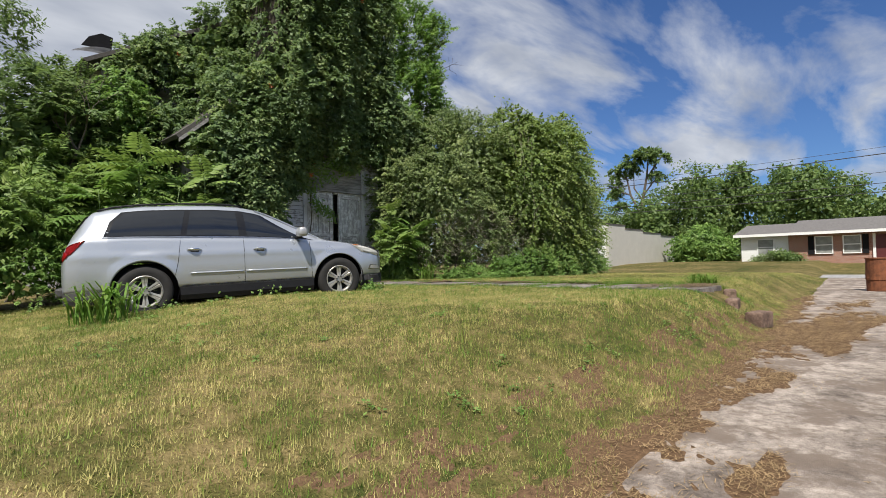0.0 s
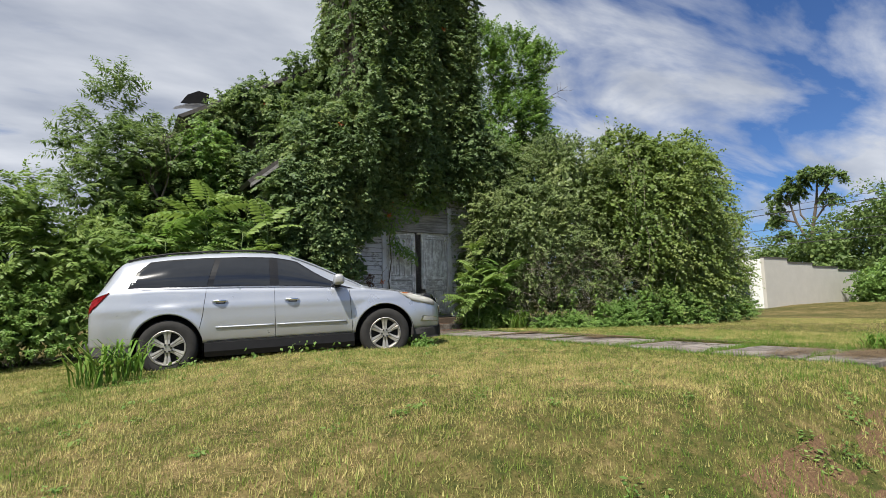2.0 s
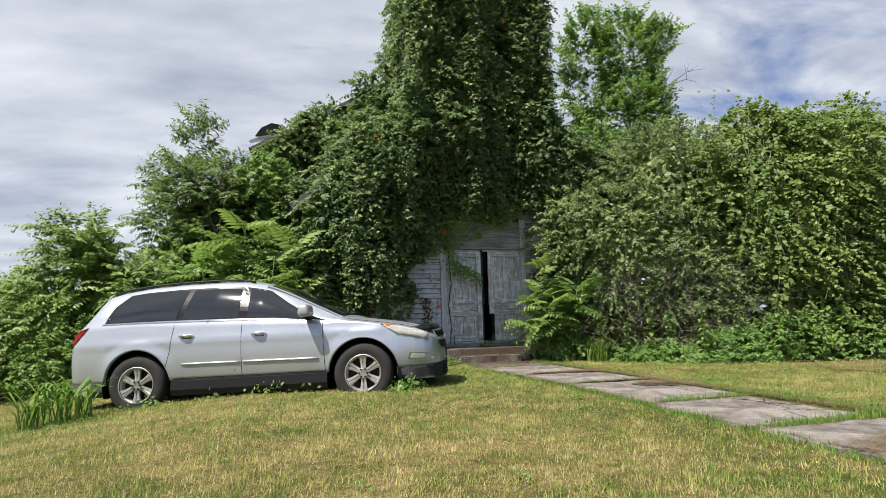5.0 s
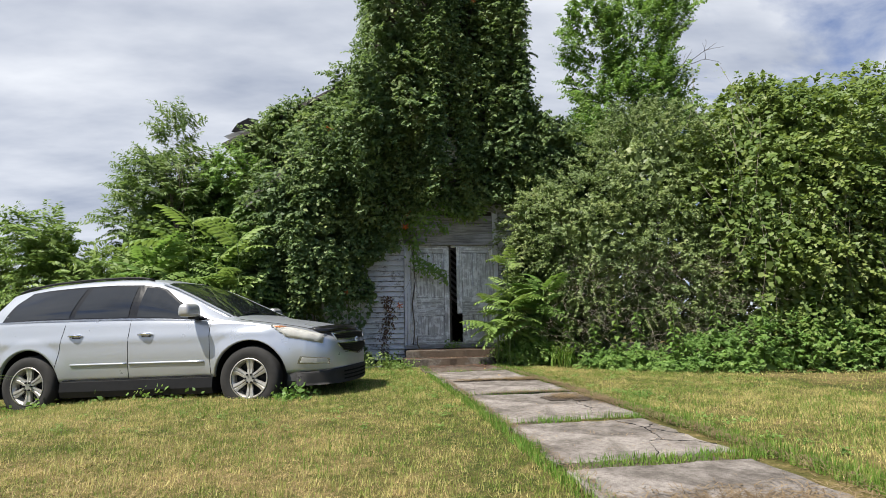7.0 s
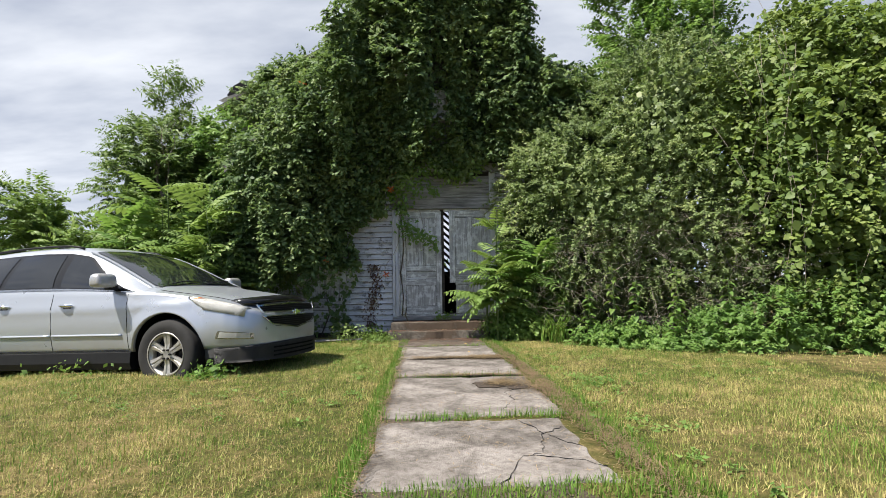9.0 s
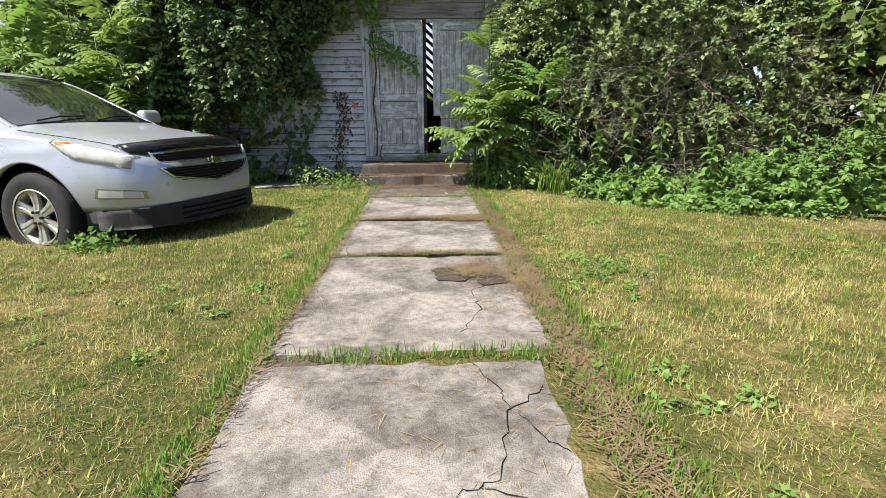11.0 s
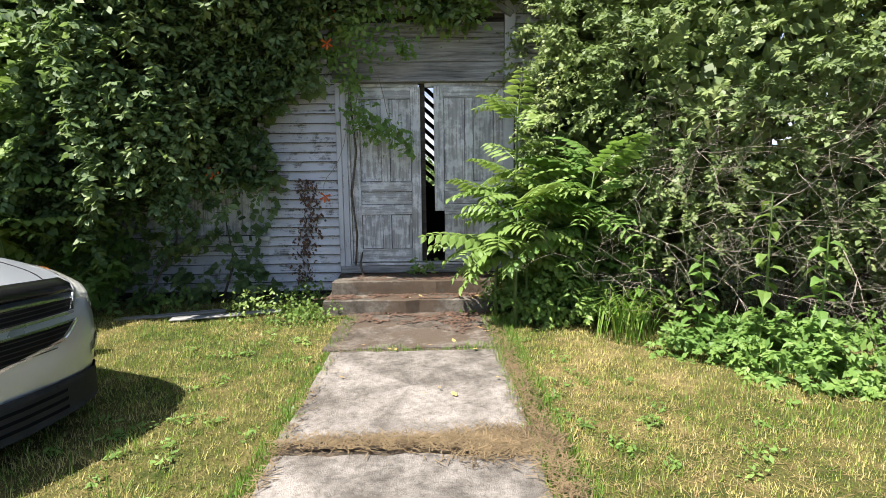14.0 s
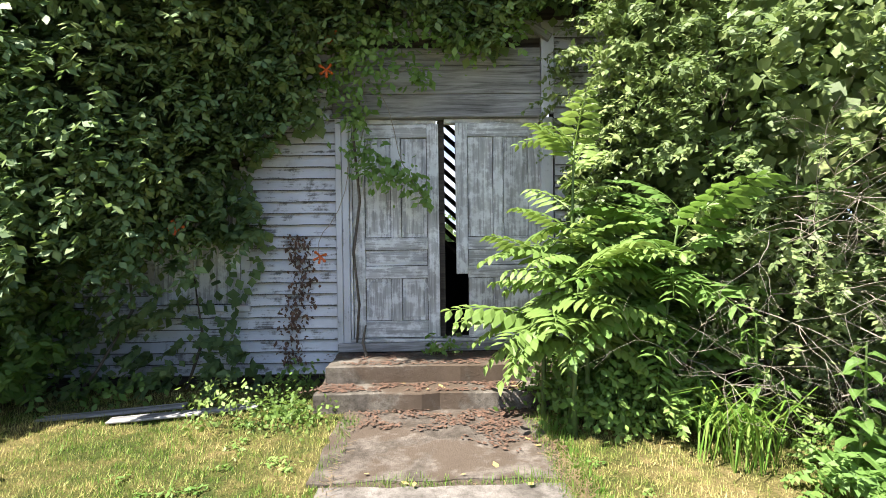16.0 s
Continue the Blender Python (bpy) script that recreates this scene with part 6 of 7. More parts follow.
sapling("green sumac sapling behind the car", (2.9, 11.7, 0.35), 2.2, 30, FRONDS_W, 15, (-0.1, -0.2), 2, 1.3)
# broad-leaved stalks in front of the brush
def stalk(label, base, h, nleaf, seed):
    r = random.Random(seed)
    s = thing("tall_weed", label, "weed", group="tall broad-leaved weeds", at=base)
    part("stem", tube([(0, 0, 0), (0.03, -0.03, h * 0.5), (0.0, -0.08, h)], [0.012, 0.010, 0.005], 6), M_STEM, s)
    for k in range(nleaf):
        t = 0.15 + 0.85 * k / nleaf
        bm = bmesh.new()
        L, wd = 0.19 * (1.1 - 0.5 * t), 0.055 * (1.1 - 0.4 * t)
        mid = [bm.verts.new((L * u, 0, 0.04 * u - 0.10 * u * u)) for u in (0, 0.3, 0.65, 1.0)]
        for sg in (-1, 1):
            e = [bm.verts.new((L * u, sg * wd * w, 0.04 * u - 0.10 * u * u + 0.012)) for u, w in ((0.28, 0.9), (0.62, 0.75))]
            bm.faces.new((mid[0], mid[1], e[0]) if sg > 0 else (mid[0], e[0], mid[1]))
            bm.faces.new((mid[1], mid[2], e[1], e[0]) if sg > 0 else (mid[1], e[0], e[1], mid[2]))
            bm.faces.new((mid[2], mid[3], e[1]) if sg > 0 else (mid[2], e[1], mid[3]))
        o = part("leaf", bm, M_FERN if seed % 3 == 0 else M_WEED, s)
        o.location = (0, -0.08 * t, h * t)
        o.rotation_euler = (r.uniform(-0.3, 0.3), r.uniform(-0.3, 0.3), k * 2.4)
    return s


for k, (x, y, h) in enumerate(((11.25, 9.35, 1.25), (11.55, 9.2, 1.0), (11.0, 9.75, 0.8), (12.0, 8.85, 1.2), (12.6, 8.6, 1.0), (10.75, 10.3, 0.9), (13.2, 8.3, 1.3), (14.1, 8.2, 1.2), (11.9, 8.7, 0.7), (10.4, 10.6, 0.75), (15.3, 8.2, 1.1))):
    stalk("upright broad-leaved weed with pale green leaves", (x, y + 0.25, gz(x, y + 0.25)), h, 20, 30 + k)

# -------- trees
def tree(name, label, base, height, blobs, clumps, per, size, mat, seed, trunk_r=0.16, limbs=3, group="", **kw):
    t = thing(name, label, "tree", at=(0, 0, 0), group=group)
    b = Vector(base)
    r = random.Random(seed)
    pts = [b + Vector((r.gauss(0, 0.12) * k, r.gauss(0, 0.12) * k, height * 0.62 * k / 5)) for k in range(6)]
    part("trunk", tube(pts, [trunk_r * (1 - 0.13 * k) for k in range(6)], 8), M_BARK, t, smooth=True)
    for q, k in enumerate((2, 3, 4, 5, 5, 5)):
        branchy(t, [(tuple(pts[k]), (r.uniform(-0.6, 0.6), r.uniform(-0.6, 0.6), 1.0))], M_BARK, "limb", limbs, height * 0.12, trunk_r * 0.4, 0.4, 1.0, seed * 10 + q)
    thicket("crown", blobs, clumps, per, size, mat, t, seed=float(seed), **kw)
    return t


tree("maple_tree", "tall bright green tree rising behind the thicket", (15.9, 16.6, 0.2), 12.5,
     [(14.5, 16.4, 10.2, 1.0, 1.0, 2.4), (16.2, 16.6, 11.0, 1.2, 1.2, 2.0), (15.9, 16.2, 8.6, 1.7, 1.4, 1.5), (17.6, 16.8, 9.4, 0.9, 0.9, 0.5), (14.6, 15.8, 8.0, 1.1, 1.0, 1.1), (16.9, 16.2, 7.2, 1.6, 1.3, 0.9), (17.7, 16.4, 11.6, 0.6, 0.6, 1.0), (13.9, 15.6, 6.9, 1.2, 1.0, 0.9)],
     2600, 26, 0.115, M_WEED, 21, 0.17, length=0.85, lump=0.35, gap=-0.12, rise=1.1, droop=0.2, aspect=0.62, core=0)
tree("willow_tree", "slender young tree with narrow drooping leaves", (1.9, 15.2, 0.3), 5.2,
     [(1.9, 15.1, 6.3, 0.55, 0.5, 0.9), (1.5, 15.0, 5.2, 0.9, 0.7, 0.9), (2.4, 15.0, 5.0, 0.9, 0.7, 0.8), (2.0, 14.9, 4.0, 1.3, 0.9, 0.9)], 420, 24, 0.15, M_TREE, 22, 0.07, length=0.8, aspect=0.26, rise=1.2, droop=0.3, lump=0.2, core=0)
for k, (nm, lab, base, h, bl, cl, mt, sz) in enumerate((
        ("locust_tree", "feathery light green locust tree behind the car", (0.6, 12.9, 0.1), 3.2, [(1.2, 12.3, 2.0, 1.3, 0.9, 1.05), (0.0, 12.6, 1.65, 1.5, 1.0, 1.0), (-1.2, 12.9, 1.4, 1.4, 1.0, 0.95), (2.2, 12.9, 2.6, 1.1, 0.9, 1.1), (0.5, 12.5, 2.9, 0.75, 0.7, 0.8)], 2300, M_FERN, 0.105),
        ("locust_tree", "dark green tangled tree beside the church wall", (2.6, 13.8, 0.2), 5.4, [(3.0, 13.9, 4.2, 1.2, 1.0, 1.4), (2.3, 13.6, 3.6, 1.3, 1.0, 1.5), (3.4, 13.6, 2.4, 1.2, 1.0, 1.8)], 1500, M_TREE, 0.11),
        ("locust_tree", "yellow-green low tree at the lot's edge", (-3.2, 13.6, -0.1), 2.4, [(-3.0, 13.2, 1.2, 1.8, 1.2, 1.2), (-5.2, 13.6, 1.1, 2.0, 1.3, 1.2), (-7.5, 13.5, 1.1, 2.0, 1.4, 1.3), (-1.6, 13.6, 1.3, 1.3, 1.0, 1.2)], 2100, M_FERN, 0.105))):
    tree(nm, lab, base, h, bl, cl, 30, sz, mt, 40 + k, 0.07, low=0.0, group="trees beside the church", length=0.8, aspect=0.36, pairs=True, loose=0.14, droop=0.45, lump=0.4, core=2.2)
weed_patch("weeds", "tall brush at the foot of the trees", [(1.2, 11.6, 0.7, 1.3, 0.6, 0.7), (-0.9, 11.9, 0.5, 1.4, 0.7, 0.7), (-3.2, 12.1, 0.4, 1.5, 0.7, 0.7), (2.8, 11.7, 0.8, 0.9, 0.5, 0.7)], 560, 24, 0.085, M_WEED)

# clump of coarse grass at the car's rear wheel, weeds under the car
def blade_clump(name, label, centre, radius, count, length, mat, width=0.012):
    t = thing(name, label, "grass", at=(0, 0, 0))
    a = rng.uniform(0, 2 * math.pi, count)
    rr_ = radius * np.sqrt(rng.random(count))
    b = np.stack([centre[0] + rr_ * np.cos(a), centre[1] + rr_ * np.sin(a), np.zeros(count)], 1)
    b[:, 2] = ground_z(b[:, 0], b[:, 1])
    az = rng.uniform(0, 2 * math.pi, count)
    out = np.stack([np.cos(az), np.sin(az), np.zeros(count)], 1)
    L = length * rng.uniform(0.6, 1.2, count)[:, None]
    side = np.stack([-np.sin(az), np.cos(az), np.zeros(count)], 1) * width
    z = np.array([0, 0, 1.0])
    p1, p2, p3 = b + z * L * 0.45 + out * L * 0.12, b + z * L * 0.72 + out * L * 0.38, b + z * L * 0.66 + out * L * 0.75
    v = np.stack([b - side * 0.6, b + side * 0.6, p1 - side, p1 + side, p2 - side * 0.8, p2 + side * 0.8, p3], 1).reshape(-1, 3)
    f = np.arange(count)[:, None] * 7
    tri = np.concatenate([f + np.array(q) for q in ((0, 1, 3), (0, 3, 2), (2, 3, 5), (2, 5, 4), (4, 5, 6))], 0)
    o = new("tuft", np_mesh("tuft", v, tri, [mat]))
    o.parent = t
    o["kind"] = "stuff"
    return t


blade_clump("grass_clump", "tall coarse green grass at the rear wheel", (1.98, 7.85), 0.38, 85, 0.62, M_LUSH, 0.014)
blade_clump("grass_clump", "tuft of dark green grass by the walk", (9.5, 2.7), 0.25, 150, 0.24, M_LUSH, 0.007)
blade_clump("grass_clump", "tuft of tall grass among the weeds", (10.55, 10.35), 0.25, 90, 0.55, M_LUSH, 0.007)
weed_patch("weeds", "small leafy weeds growing under the car", [(3.6, 8.2, 0.5, 0.25, 0.15, 0.12), (4.4, 8.0, 0.52, 0.3, 0.15, 0.13), (6.1, 7.45, 0.55, 0.28, 0.16, 0.13), (4.9, 7.75, 0.52, 0.2, 0.12, 0.1), (2.9, 8.3, 0.45, 0.3, 0.15, 0.12)], 110, 12, 0.06, M_WEED)
# ---------------------------------------------------------------- boards on the ground
for k, (x, y, rz, ln) in enumerate(((6.05, 11.45, 12, 1.1), (6.85, 11.42, 14, 0.75), (6.5, 11.28, 10, 0.7))):
    b = part("loose_board", box(-ln / 2, ln / 2, -0.06, 0.06, 0, 0.016, 0.004), M_GREY)
    b.location = (x, y, gz(x, y) + 0.004 + 0.010 * k)
    b.rotation_euler = (radians(2), radians(-1.5), radians(rz))
    tagged(b, "fallen grey clapboard lying against the wall foot", "board", group="fallen boards")

# ---------------------------------------------------------------- beyond the lawn
def shed():
    s = thing("block_building", "long low pale concrete-block building with a stepped parapet", "building")
    x0, x1, y0, y1, g = 36.0, 53.0, 16.6, 24.0, 0.05
    steps_ = [(x0, 3.55), (39.0, 3.55), (39.0, 3.30), (42.5, 3.30), (42.5, 3.1), (46.5, 3.1), (46.5, 2.92), (50.0, 2.92), (50.0, 2.8), (x1, 2.8)]
    part("wall", prism([(x0, g)] + [(x, z) for x, z in steps_] + [(x1, g)], "y", y0, y0 + 0.2), M_BLOCK, s)
    part("wall", box(x0 - 0.0, x0 + 0.2, y0 + 0.2, y1, g, 3.5), M_WHITEP, s, "white front wall")
    part("wall", box(x1 - 0.2, x1, y0 + 0.2, y1, g, 2.8), M_BLOCK, s)
    part("wall", box(x0, x1, y1, y1 + 0.2, g, 2.8), M_BLOCK, s)
    part("roof", box(x0 + 0.2, x1 - 0.2, y0 + 0.2, y1, 2.6, 2.7), M_ROOF, s)
    for (xa, za), (xb, zb) in zip(steps_[::2], steps_[1::2]):
        part("coping", box(xa, xb, y0 - 0.04, y0 + 0.24, za, za + 0.07), M_ROOF, s)
    part("front_window", box(x0 - 0.02, x0 - 0.003, 17.6, 18.5, 0.9, 2.2), M_GLASSW, s, "dark window in the white front")
    for za, zb in ((0.82, 0.9), (2.2, 2.28)):
        part("window_trim", box(x0 - 0.05, x0 - 0.003, 17.5, 18.6, za, zb), M_WHITEP, s)
    part("front_door", box(x0 - 0.02, x0 - 0.003, 19.6, 20.5, g, 2.1), M_CLAD, s, "dark door in the white front")
    d = part("door", box(51.2, 52.1, y0 - 0.03, y0 - 0.003, g, 2.05), M_CLAD, s, "dark grey door")
    part("door_frame", box(51.08, 51.19, y0 - 0.05, y0 - 0.003, g, 2.15), M_WHITEP, s)
    return s


shed()


def window_unit(parent, y0, y1, z0, z1, x, shutters):
    w = tie(new("window"), parent)
    for a in (z0, (z0 + z1) / 2 - 0.03, z1 - 0.06):
        part("window_frame", box(x - 0.06, x + 0.02, y0, y1, a, a + 0.06), M_WHITEP, w)
    for a in (y0, y1 - 0.06):
        part("window_frame", box(x - 0.062, x + 0.02, a, a + 0.06, z0, z1), M_WHITEP, w)
    part("pane", box(x - 0.02, x - 0.01, y0 + 0.06, y1 - 0.06, z0 + 0.06, z1 - 0.06), M_BLIND, w)
    for s in shutters:
        a = y1 + 0.04 if s > 0 else y0 - 0.36
        part("shutter", box(x - 0.05, x + 0.0, a, a + 0.32, z0 - 0.02, z1 + 0.02), M_TAR, w, "black shutter")


def brick_material():
    n = N("red_brick", rough=0.9, spec=0.15)
    b = n.node("ShaderNodeTexBrick")
    sp = n.node("ShaderNodeSeparateXYZ")
    n.link(n.tc.outputs["Object"], sp.inputs[0])
    cb = n.node("ShaderNodeCombineXYZ")
    n.link(sp.outputs[1], cb.inputs[0])
    n.link(sp.outputs[2], cb.inputs[1])
    n.link(cb.outputs[0], b.inputs["Vector"])
    b.inputs["Scale"].default_value = 5.0
    b.inputs["Color1"].default_value = (0.27, 0.10, 0.065, 1)
    b.inputs["Color2"].default_value = (0.36, 0.17, 0.11, 1)
    b.inputs["Mortar"].default_value = (0.40, 0.35, 0.31, 1)
    b.inputs["Mortar Size"].default_value = 0.03
    n.color(n.mix(0.4, b.outputs[0], n.ramp(n.noise(3), [(0.3, (0.6, 0.6, 0.6)), (0.7, (1, 1, 1))]), "MULTIPLY"))
    return n.m


M_BRICK = brick_material()
M_BLIND = plain("blind_pane", (0.30, 0.31, 0.29), 0.25, var=0.4, scale=3)
M_SHINGLE = plain("grey_shingle", (0.16, 0.15, 0.145), 0.95, scale=9, var=0.45, bump=0.3)
M_DRED = plain("dark_red_door", (0.10, 0.02, 0.02), 0.5)


def house():
    h = thing("house", "low red-brick ranch house with white siding and a grey roof", "house")
    g, e = 0.30, 2.40
    part("wall", box(42.0, 42.25, -9.0, 6.45, g, e), M_BRICK, h, "red brick front wall")
    wl = part("wall", box(42.2, 42.4, 6.45, 9.35, g, e), M_WHITEP, h, "white clapboard wall")
    part("wall", box(42.25, 50, 9.15, 9.35, g, e), M_WHITEP, h)
    part("wall", box(42.25, 50, -9.0, -8.8, g, e), M_BRICK, h)
    part("wall", box(49.8, 50, -8.8, 9.15, g, e), M_BRICK, h)
    for k in range(14):
        part("siding_board", box(42.175, 42.199, 6.47, 9.36, g + 0.15 * k, g + 0.15 * k + 0.135), M_WHITEP, h)
    part("roof", prism([(41.4, e - 0.02), (46.0, e + 1.0), (50.6, e - 0.02), (50.6, e + 0.08), (46.0, e + 1.12), (41.4, e + 0.10)], "y", -9.4, 6.4), M_SHINGLE, h, "grey shingle roof")
    part("roof", prism([(41.7, e - 0.02), (46.0, e + 0.85), (50.4, e - 0.02), (50.4, e + 0.08), (46.0, e + 0.95), (41.7, e + 0.10)], "y", 6.405, 9.75), M_SHINGLE, h)
    part("fascia", box(41.36, 41.40, -9.4, 6.4, e - 0.08, e + 0.10), M_WHITEP, h, "white fascia board")
    part("fascia", box(41.66, 41.70, 6.4, 9.75, e - 0.08, e + 0.10), M_WHITEP, h)
    part("soffit", box(41.4, 42.0, -9.4, 6.4, e - 0.06, e - 0.025), M_WHITEP, h)
    window_unit(h, 7.3, 8.35, 1.0, 2.15, 42.16, ())
    window_unit(h, 4.0, 4.98, 1.02, 2.2, 41.98, (1,))
    window_unit(h, 2.55, 3.5, 1.02, 2.2, 41.98, (-1,))
    part("door", box(41.93, 41.98, 1.0, 1.85, 0.42, 2.15), M_DRED, h, "dark red front door")
    part("door_frame", box(41.90, 41.99, 1.86, 2.0, 0.42, 2.25), M_WHITEP, h)
    part("door_step", box(41.0, 41.99, 0.8, 2.3, 0.28, 0.42), M_BRICK, h)
    return h


house()


def far_bush(label, blobs, clumps, mat, size, low=0.0):
    s = thing("garden_bush", label, "bush", at=(0, 0, 0), group="bushes by the house")
    foliage("crown", blobs, clumps, 22, size, mat, s, 0.2, low=low, fill=0.3)
    return s


far_bush("clipped dark green bush before the brick wall", [(40.9, 6.5, 0.85, 0.6, 0.9, 0.5)], 130, M_TREE, 0.12)
far_bush("small reddish green bush before the white wall", [(41.2, 7.9, 0.65, 0.5, 0.7, 0.3)], 70, M_BUSH, 0.12)
far_bush("large yellow-green bush behind the lawn", [(46, 13.0, 1.9, 2.2, 2.0, 1.9), (47, 14.6, 1.5, 1.8, 1.6, 1.5), (46.5, 11.6, 1.3, 1.4, 1.2, 1.2)], 700, M_WEED, 0.19)

# lone tree and woods
lone = thing("pine_tree", "tall bare-stemmed tree with sparse dark tufts", "tree", at=(0, 0, 0))
part("trunk", tube([(80, 31.8, 0), (80, 31.7, 6), (80.2, 31.2, 10), (80, 30.4, 13.5), (80, 30.0, 17)], [0.35, 0.3, 0.24, 0.16, 0.08], 7), M_BARK, lone, smooth=True)
part("limb", tube([(80, 31.6, 8), (80, 33.0, 11), (80, 33.6, 14), (80, 33.9, 16)], [0.2, 0.16, 0.12, 0.06], 6), M_BARK, lone)
part("limb", tube([(80.1, 31.2, 10.5), (80, 29.6, 12.5), (80, 28.6, 13.4)], [0.14, 0.1, 0.05], 6), M_BARK, lone)
for pts in ([(80.2, 31.2, 10.0), (80, 32.4, 12.0), (80.4, 32.6, 14.6), (80, 32.2, 16.6)], [(80, 32.9, 11.0), (80, 34.6, 11.6), (80, 35.8, 12.6)], [(80, 30.6, 13.0), (80, 29.2, 15.0), (80, 28.0, 16.4)], [(80, 33.4, 13.4), (80, 35.0, 14.6), (80, 35.6, 15.2)], [(80, 31.6, 7.6), (80, 33.2, 8.6), (80, 34.6, 9.0)]):
    part("limb", tube(pts, [0.15 - 0.03 * q for q in range(len(pts))], 6), M_BARK, lone)
thicket("crown", [(80, 33.6, 15.4, 1.4, 1.8, 0.7), (80, 35.2, 12.6, 1.2, 1.3, 0.7), (80, 30.4, 17.2, 1.5, 2.2, 0.7), (80, 28.2, 16.2, 1.2, 1.5, 0.6), (80, 35.4, 14.8, 1.0, 1.2, 0.6), (80, 34.4, 9.2, 1.0, 1.2, 0.5), (80, 32.3, 16.8, 1.0, 1.4, 0.7), (80, 28.8, 13.6, 1.0, 1.1, 0.5), (80, 35.9, 11.4, 1.0, 0.9, 0.5)],
        620, 20, 0.36, M_TREE, lone, 1.1, lump=0.3, gap=0.0, rise=0.4, aspect=0.6, loose=0.6, core=0, seed=3.0)
woods = tagged(new("woods"), "dense green woods beyond the house", "woods", kind="stuff")
blobs = []
r = random.Random(9)
for k in range(46):
    y = 34 - k * 1.35
    top = float(np.interp(y, [-30, -8, 0, 4, 8, 12, 18, 24, 30, 34], [5, 5, 6, 9.5, 11.5, 12.5, 12.5, 11.5, 9.0, 7.5])) * r.uniform(0.86, 1.06)
    x = 74 + r.uniform(-5, 5)
    for j in range(3):
        blobs.append((x + r.uniform(-1, 1), y + r.uniform(-1, 1), top * (0.25 + 0.25 * j), 2.4, 2.2, top * 0.24))
foliage("woods_leaves", blobs, 9000, 18, 0.36, M_TREE, woods, 0.6, low=0.0, fill=0.1, core=0.8)
w3 = tagged(new("woods"), "low green trees on the far side of the lot", "woods", kind="stuff")
blobs = [(-70 + 6 * k + r.uniform(-2, 2), 62 + r.uniform(-6, 6), 1.5 + r.uniform(0, 1.2), 5, 4, 3.5) for k in range(14)]
foliage("woods_leaves", blobs, 1400, 14, 0.6, M_TREE, w3, 0.6, low=-0.5, fill=0.1)

# cables between poles out of view
pole_a, pole_b = (31.0, 34.0), (33.0, -22.0)
for k, (za, zb, sag, rad, dx) in enumerate(((6.1, 6.9, 0.55, 0.010, 0.0), (5.75, 6.55, 0.5, 0.022, 0.1), (5.0, 5.6, 0.5, 0.012, 0.2), (4.6, 4.9, 0.45, 0.016, 0.1), (4.2, 4.45, 0.45, 0.018, 0.0))):
    pts = []
    for t in np.linspace(0, 1, 25):
        pts.append((pole_a[0] + dx + (pole_b[0] - pole_a[0]) * t, pole_a[1] + (pole_b[1] - pole_a[1]) * t, za + (zb - za) * t - sag * 4 * t * (1 - t)))
    tagged(part("overhead_cable", tube(pts, rad, 5), M_CLAD), "thin dark overhead cable along the street", "cable", group="overhead cables")
for x, y in (pole_a, pole_b):
    tagged(part("utility_pole", tube([(x, y, 0), (x, y, 4), (x, y, 8.2)], [0.15, 0.13, 0.10], 10), M_BARK), "brown wooden utility pole by the street", "pole", group="utility poles")
# rust-coloured drum by the drive
dr = thing("rusty_drum", "rusty brown metal fire drum beside the driveway", "drum", at=(17.5, 0.72, gz(17.5, 0.72)))
M_RUST = plain("rust", (0.22, 0.075, 0.03), 0.9, scale=9, var=0.6, bump=0.3)
part("drum", tube([(0, 0, 0), (0, 0, 0.02), (0, 0, 0.3), (0, 0, 0.31), (0, 0, 0.85)], [0.26, 0.27, 0.27, 0.285, 0.27], 20), M_RUST, dr)
part("lid", tube([(0, 0, 0.851), (0, 0, 0.88), (0, 0, 0.885)], [0.29, 0.29, 0.1], 20), M_RUST, dr)
# ---------------------------------------------------------------- grass
def blades(name, label, n, region, length, mat, width=0.006, accept=None, lie=0.9, kind_="stuff", lift=0.0):
    x = rng.uniform(region[0], region[1], n)
    y = rng.uniform(region[2], region[3], n)
    ok = accept(x, y) if accept is not None else np.ones(n, bool)
    x, y = x[ok], y[ok]
    n = len(x)
    b = np.stack([x, y, ground_z(x, y) - 0.004 + lift], 1)
    az = rng.uniform(0, 2 * math.pi, n)
    tilt = lie * rng.random(n)
    d = np.stack([np.cos(az) * np.sin(tilt), np.sin(az) * np.sin(tilt), np.cos(tilt)], 1)
    tuft = 0.95 + 0.30 * np.sin(5.0 * x + 2.1 * np.sin(3.3 * y)) * np.sin(4.1 * y + 1.7 * np.sin(2.9 * x)) + 0.30 * np.sin(17 * x + 3 * np.sin(11 * y)) * np.sin(15 * y + 2 * np.sin(13 * x))
    L = (length * rng.uniform(0.45, 1.25, n) * np.clip(tuft, 0.25, 1.6))[:, None]
    s = np.stack([-np.sin(az), np.cos(az), np.zeros(n)], 1) * (width * rng.uniform(0.6, 1.3, n))[:, None]
    v = np.stack([b - s * 0.5, b + s * 0.5, b + d * L], 1).reshape(-1, 3)
    f = np.arange(n * 3).reshape(-1, 3)
    return tagged(new(name, np_mesh(name, v, f, [mat])), label, "grass", kind=kind_)


def off_walk(x, y):
    return ~((x > 8.06) & (x < 9.42) & (y > 2.0) & (y < 11.4)) & ~((x > 7.68) & (x < 9.8) & (y > 11.3)) & (y < 12.1) & (y > drive_edge(x) + 0.1 * np.sin(x * 5))


def near_only(x, y):
    return off_walk(x, y) & ~((y > 9.3) & (x > 12))


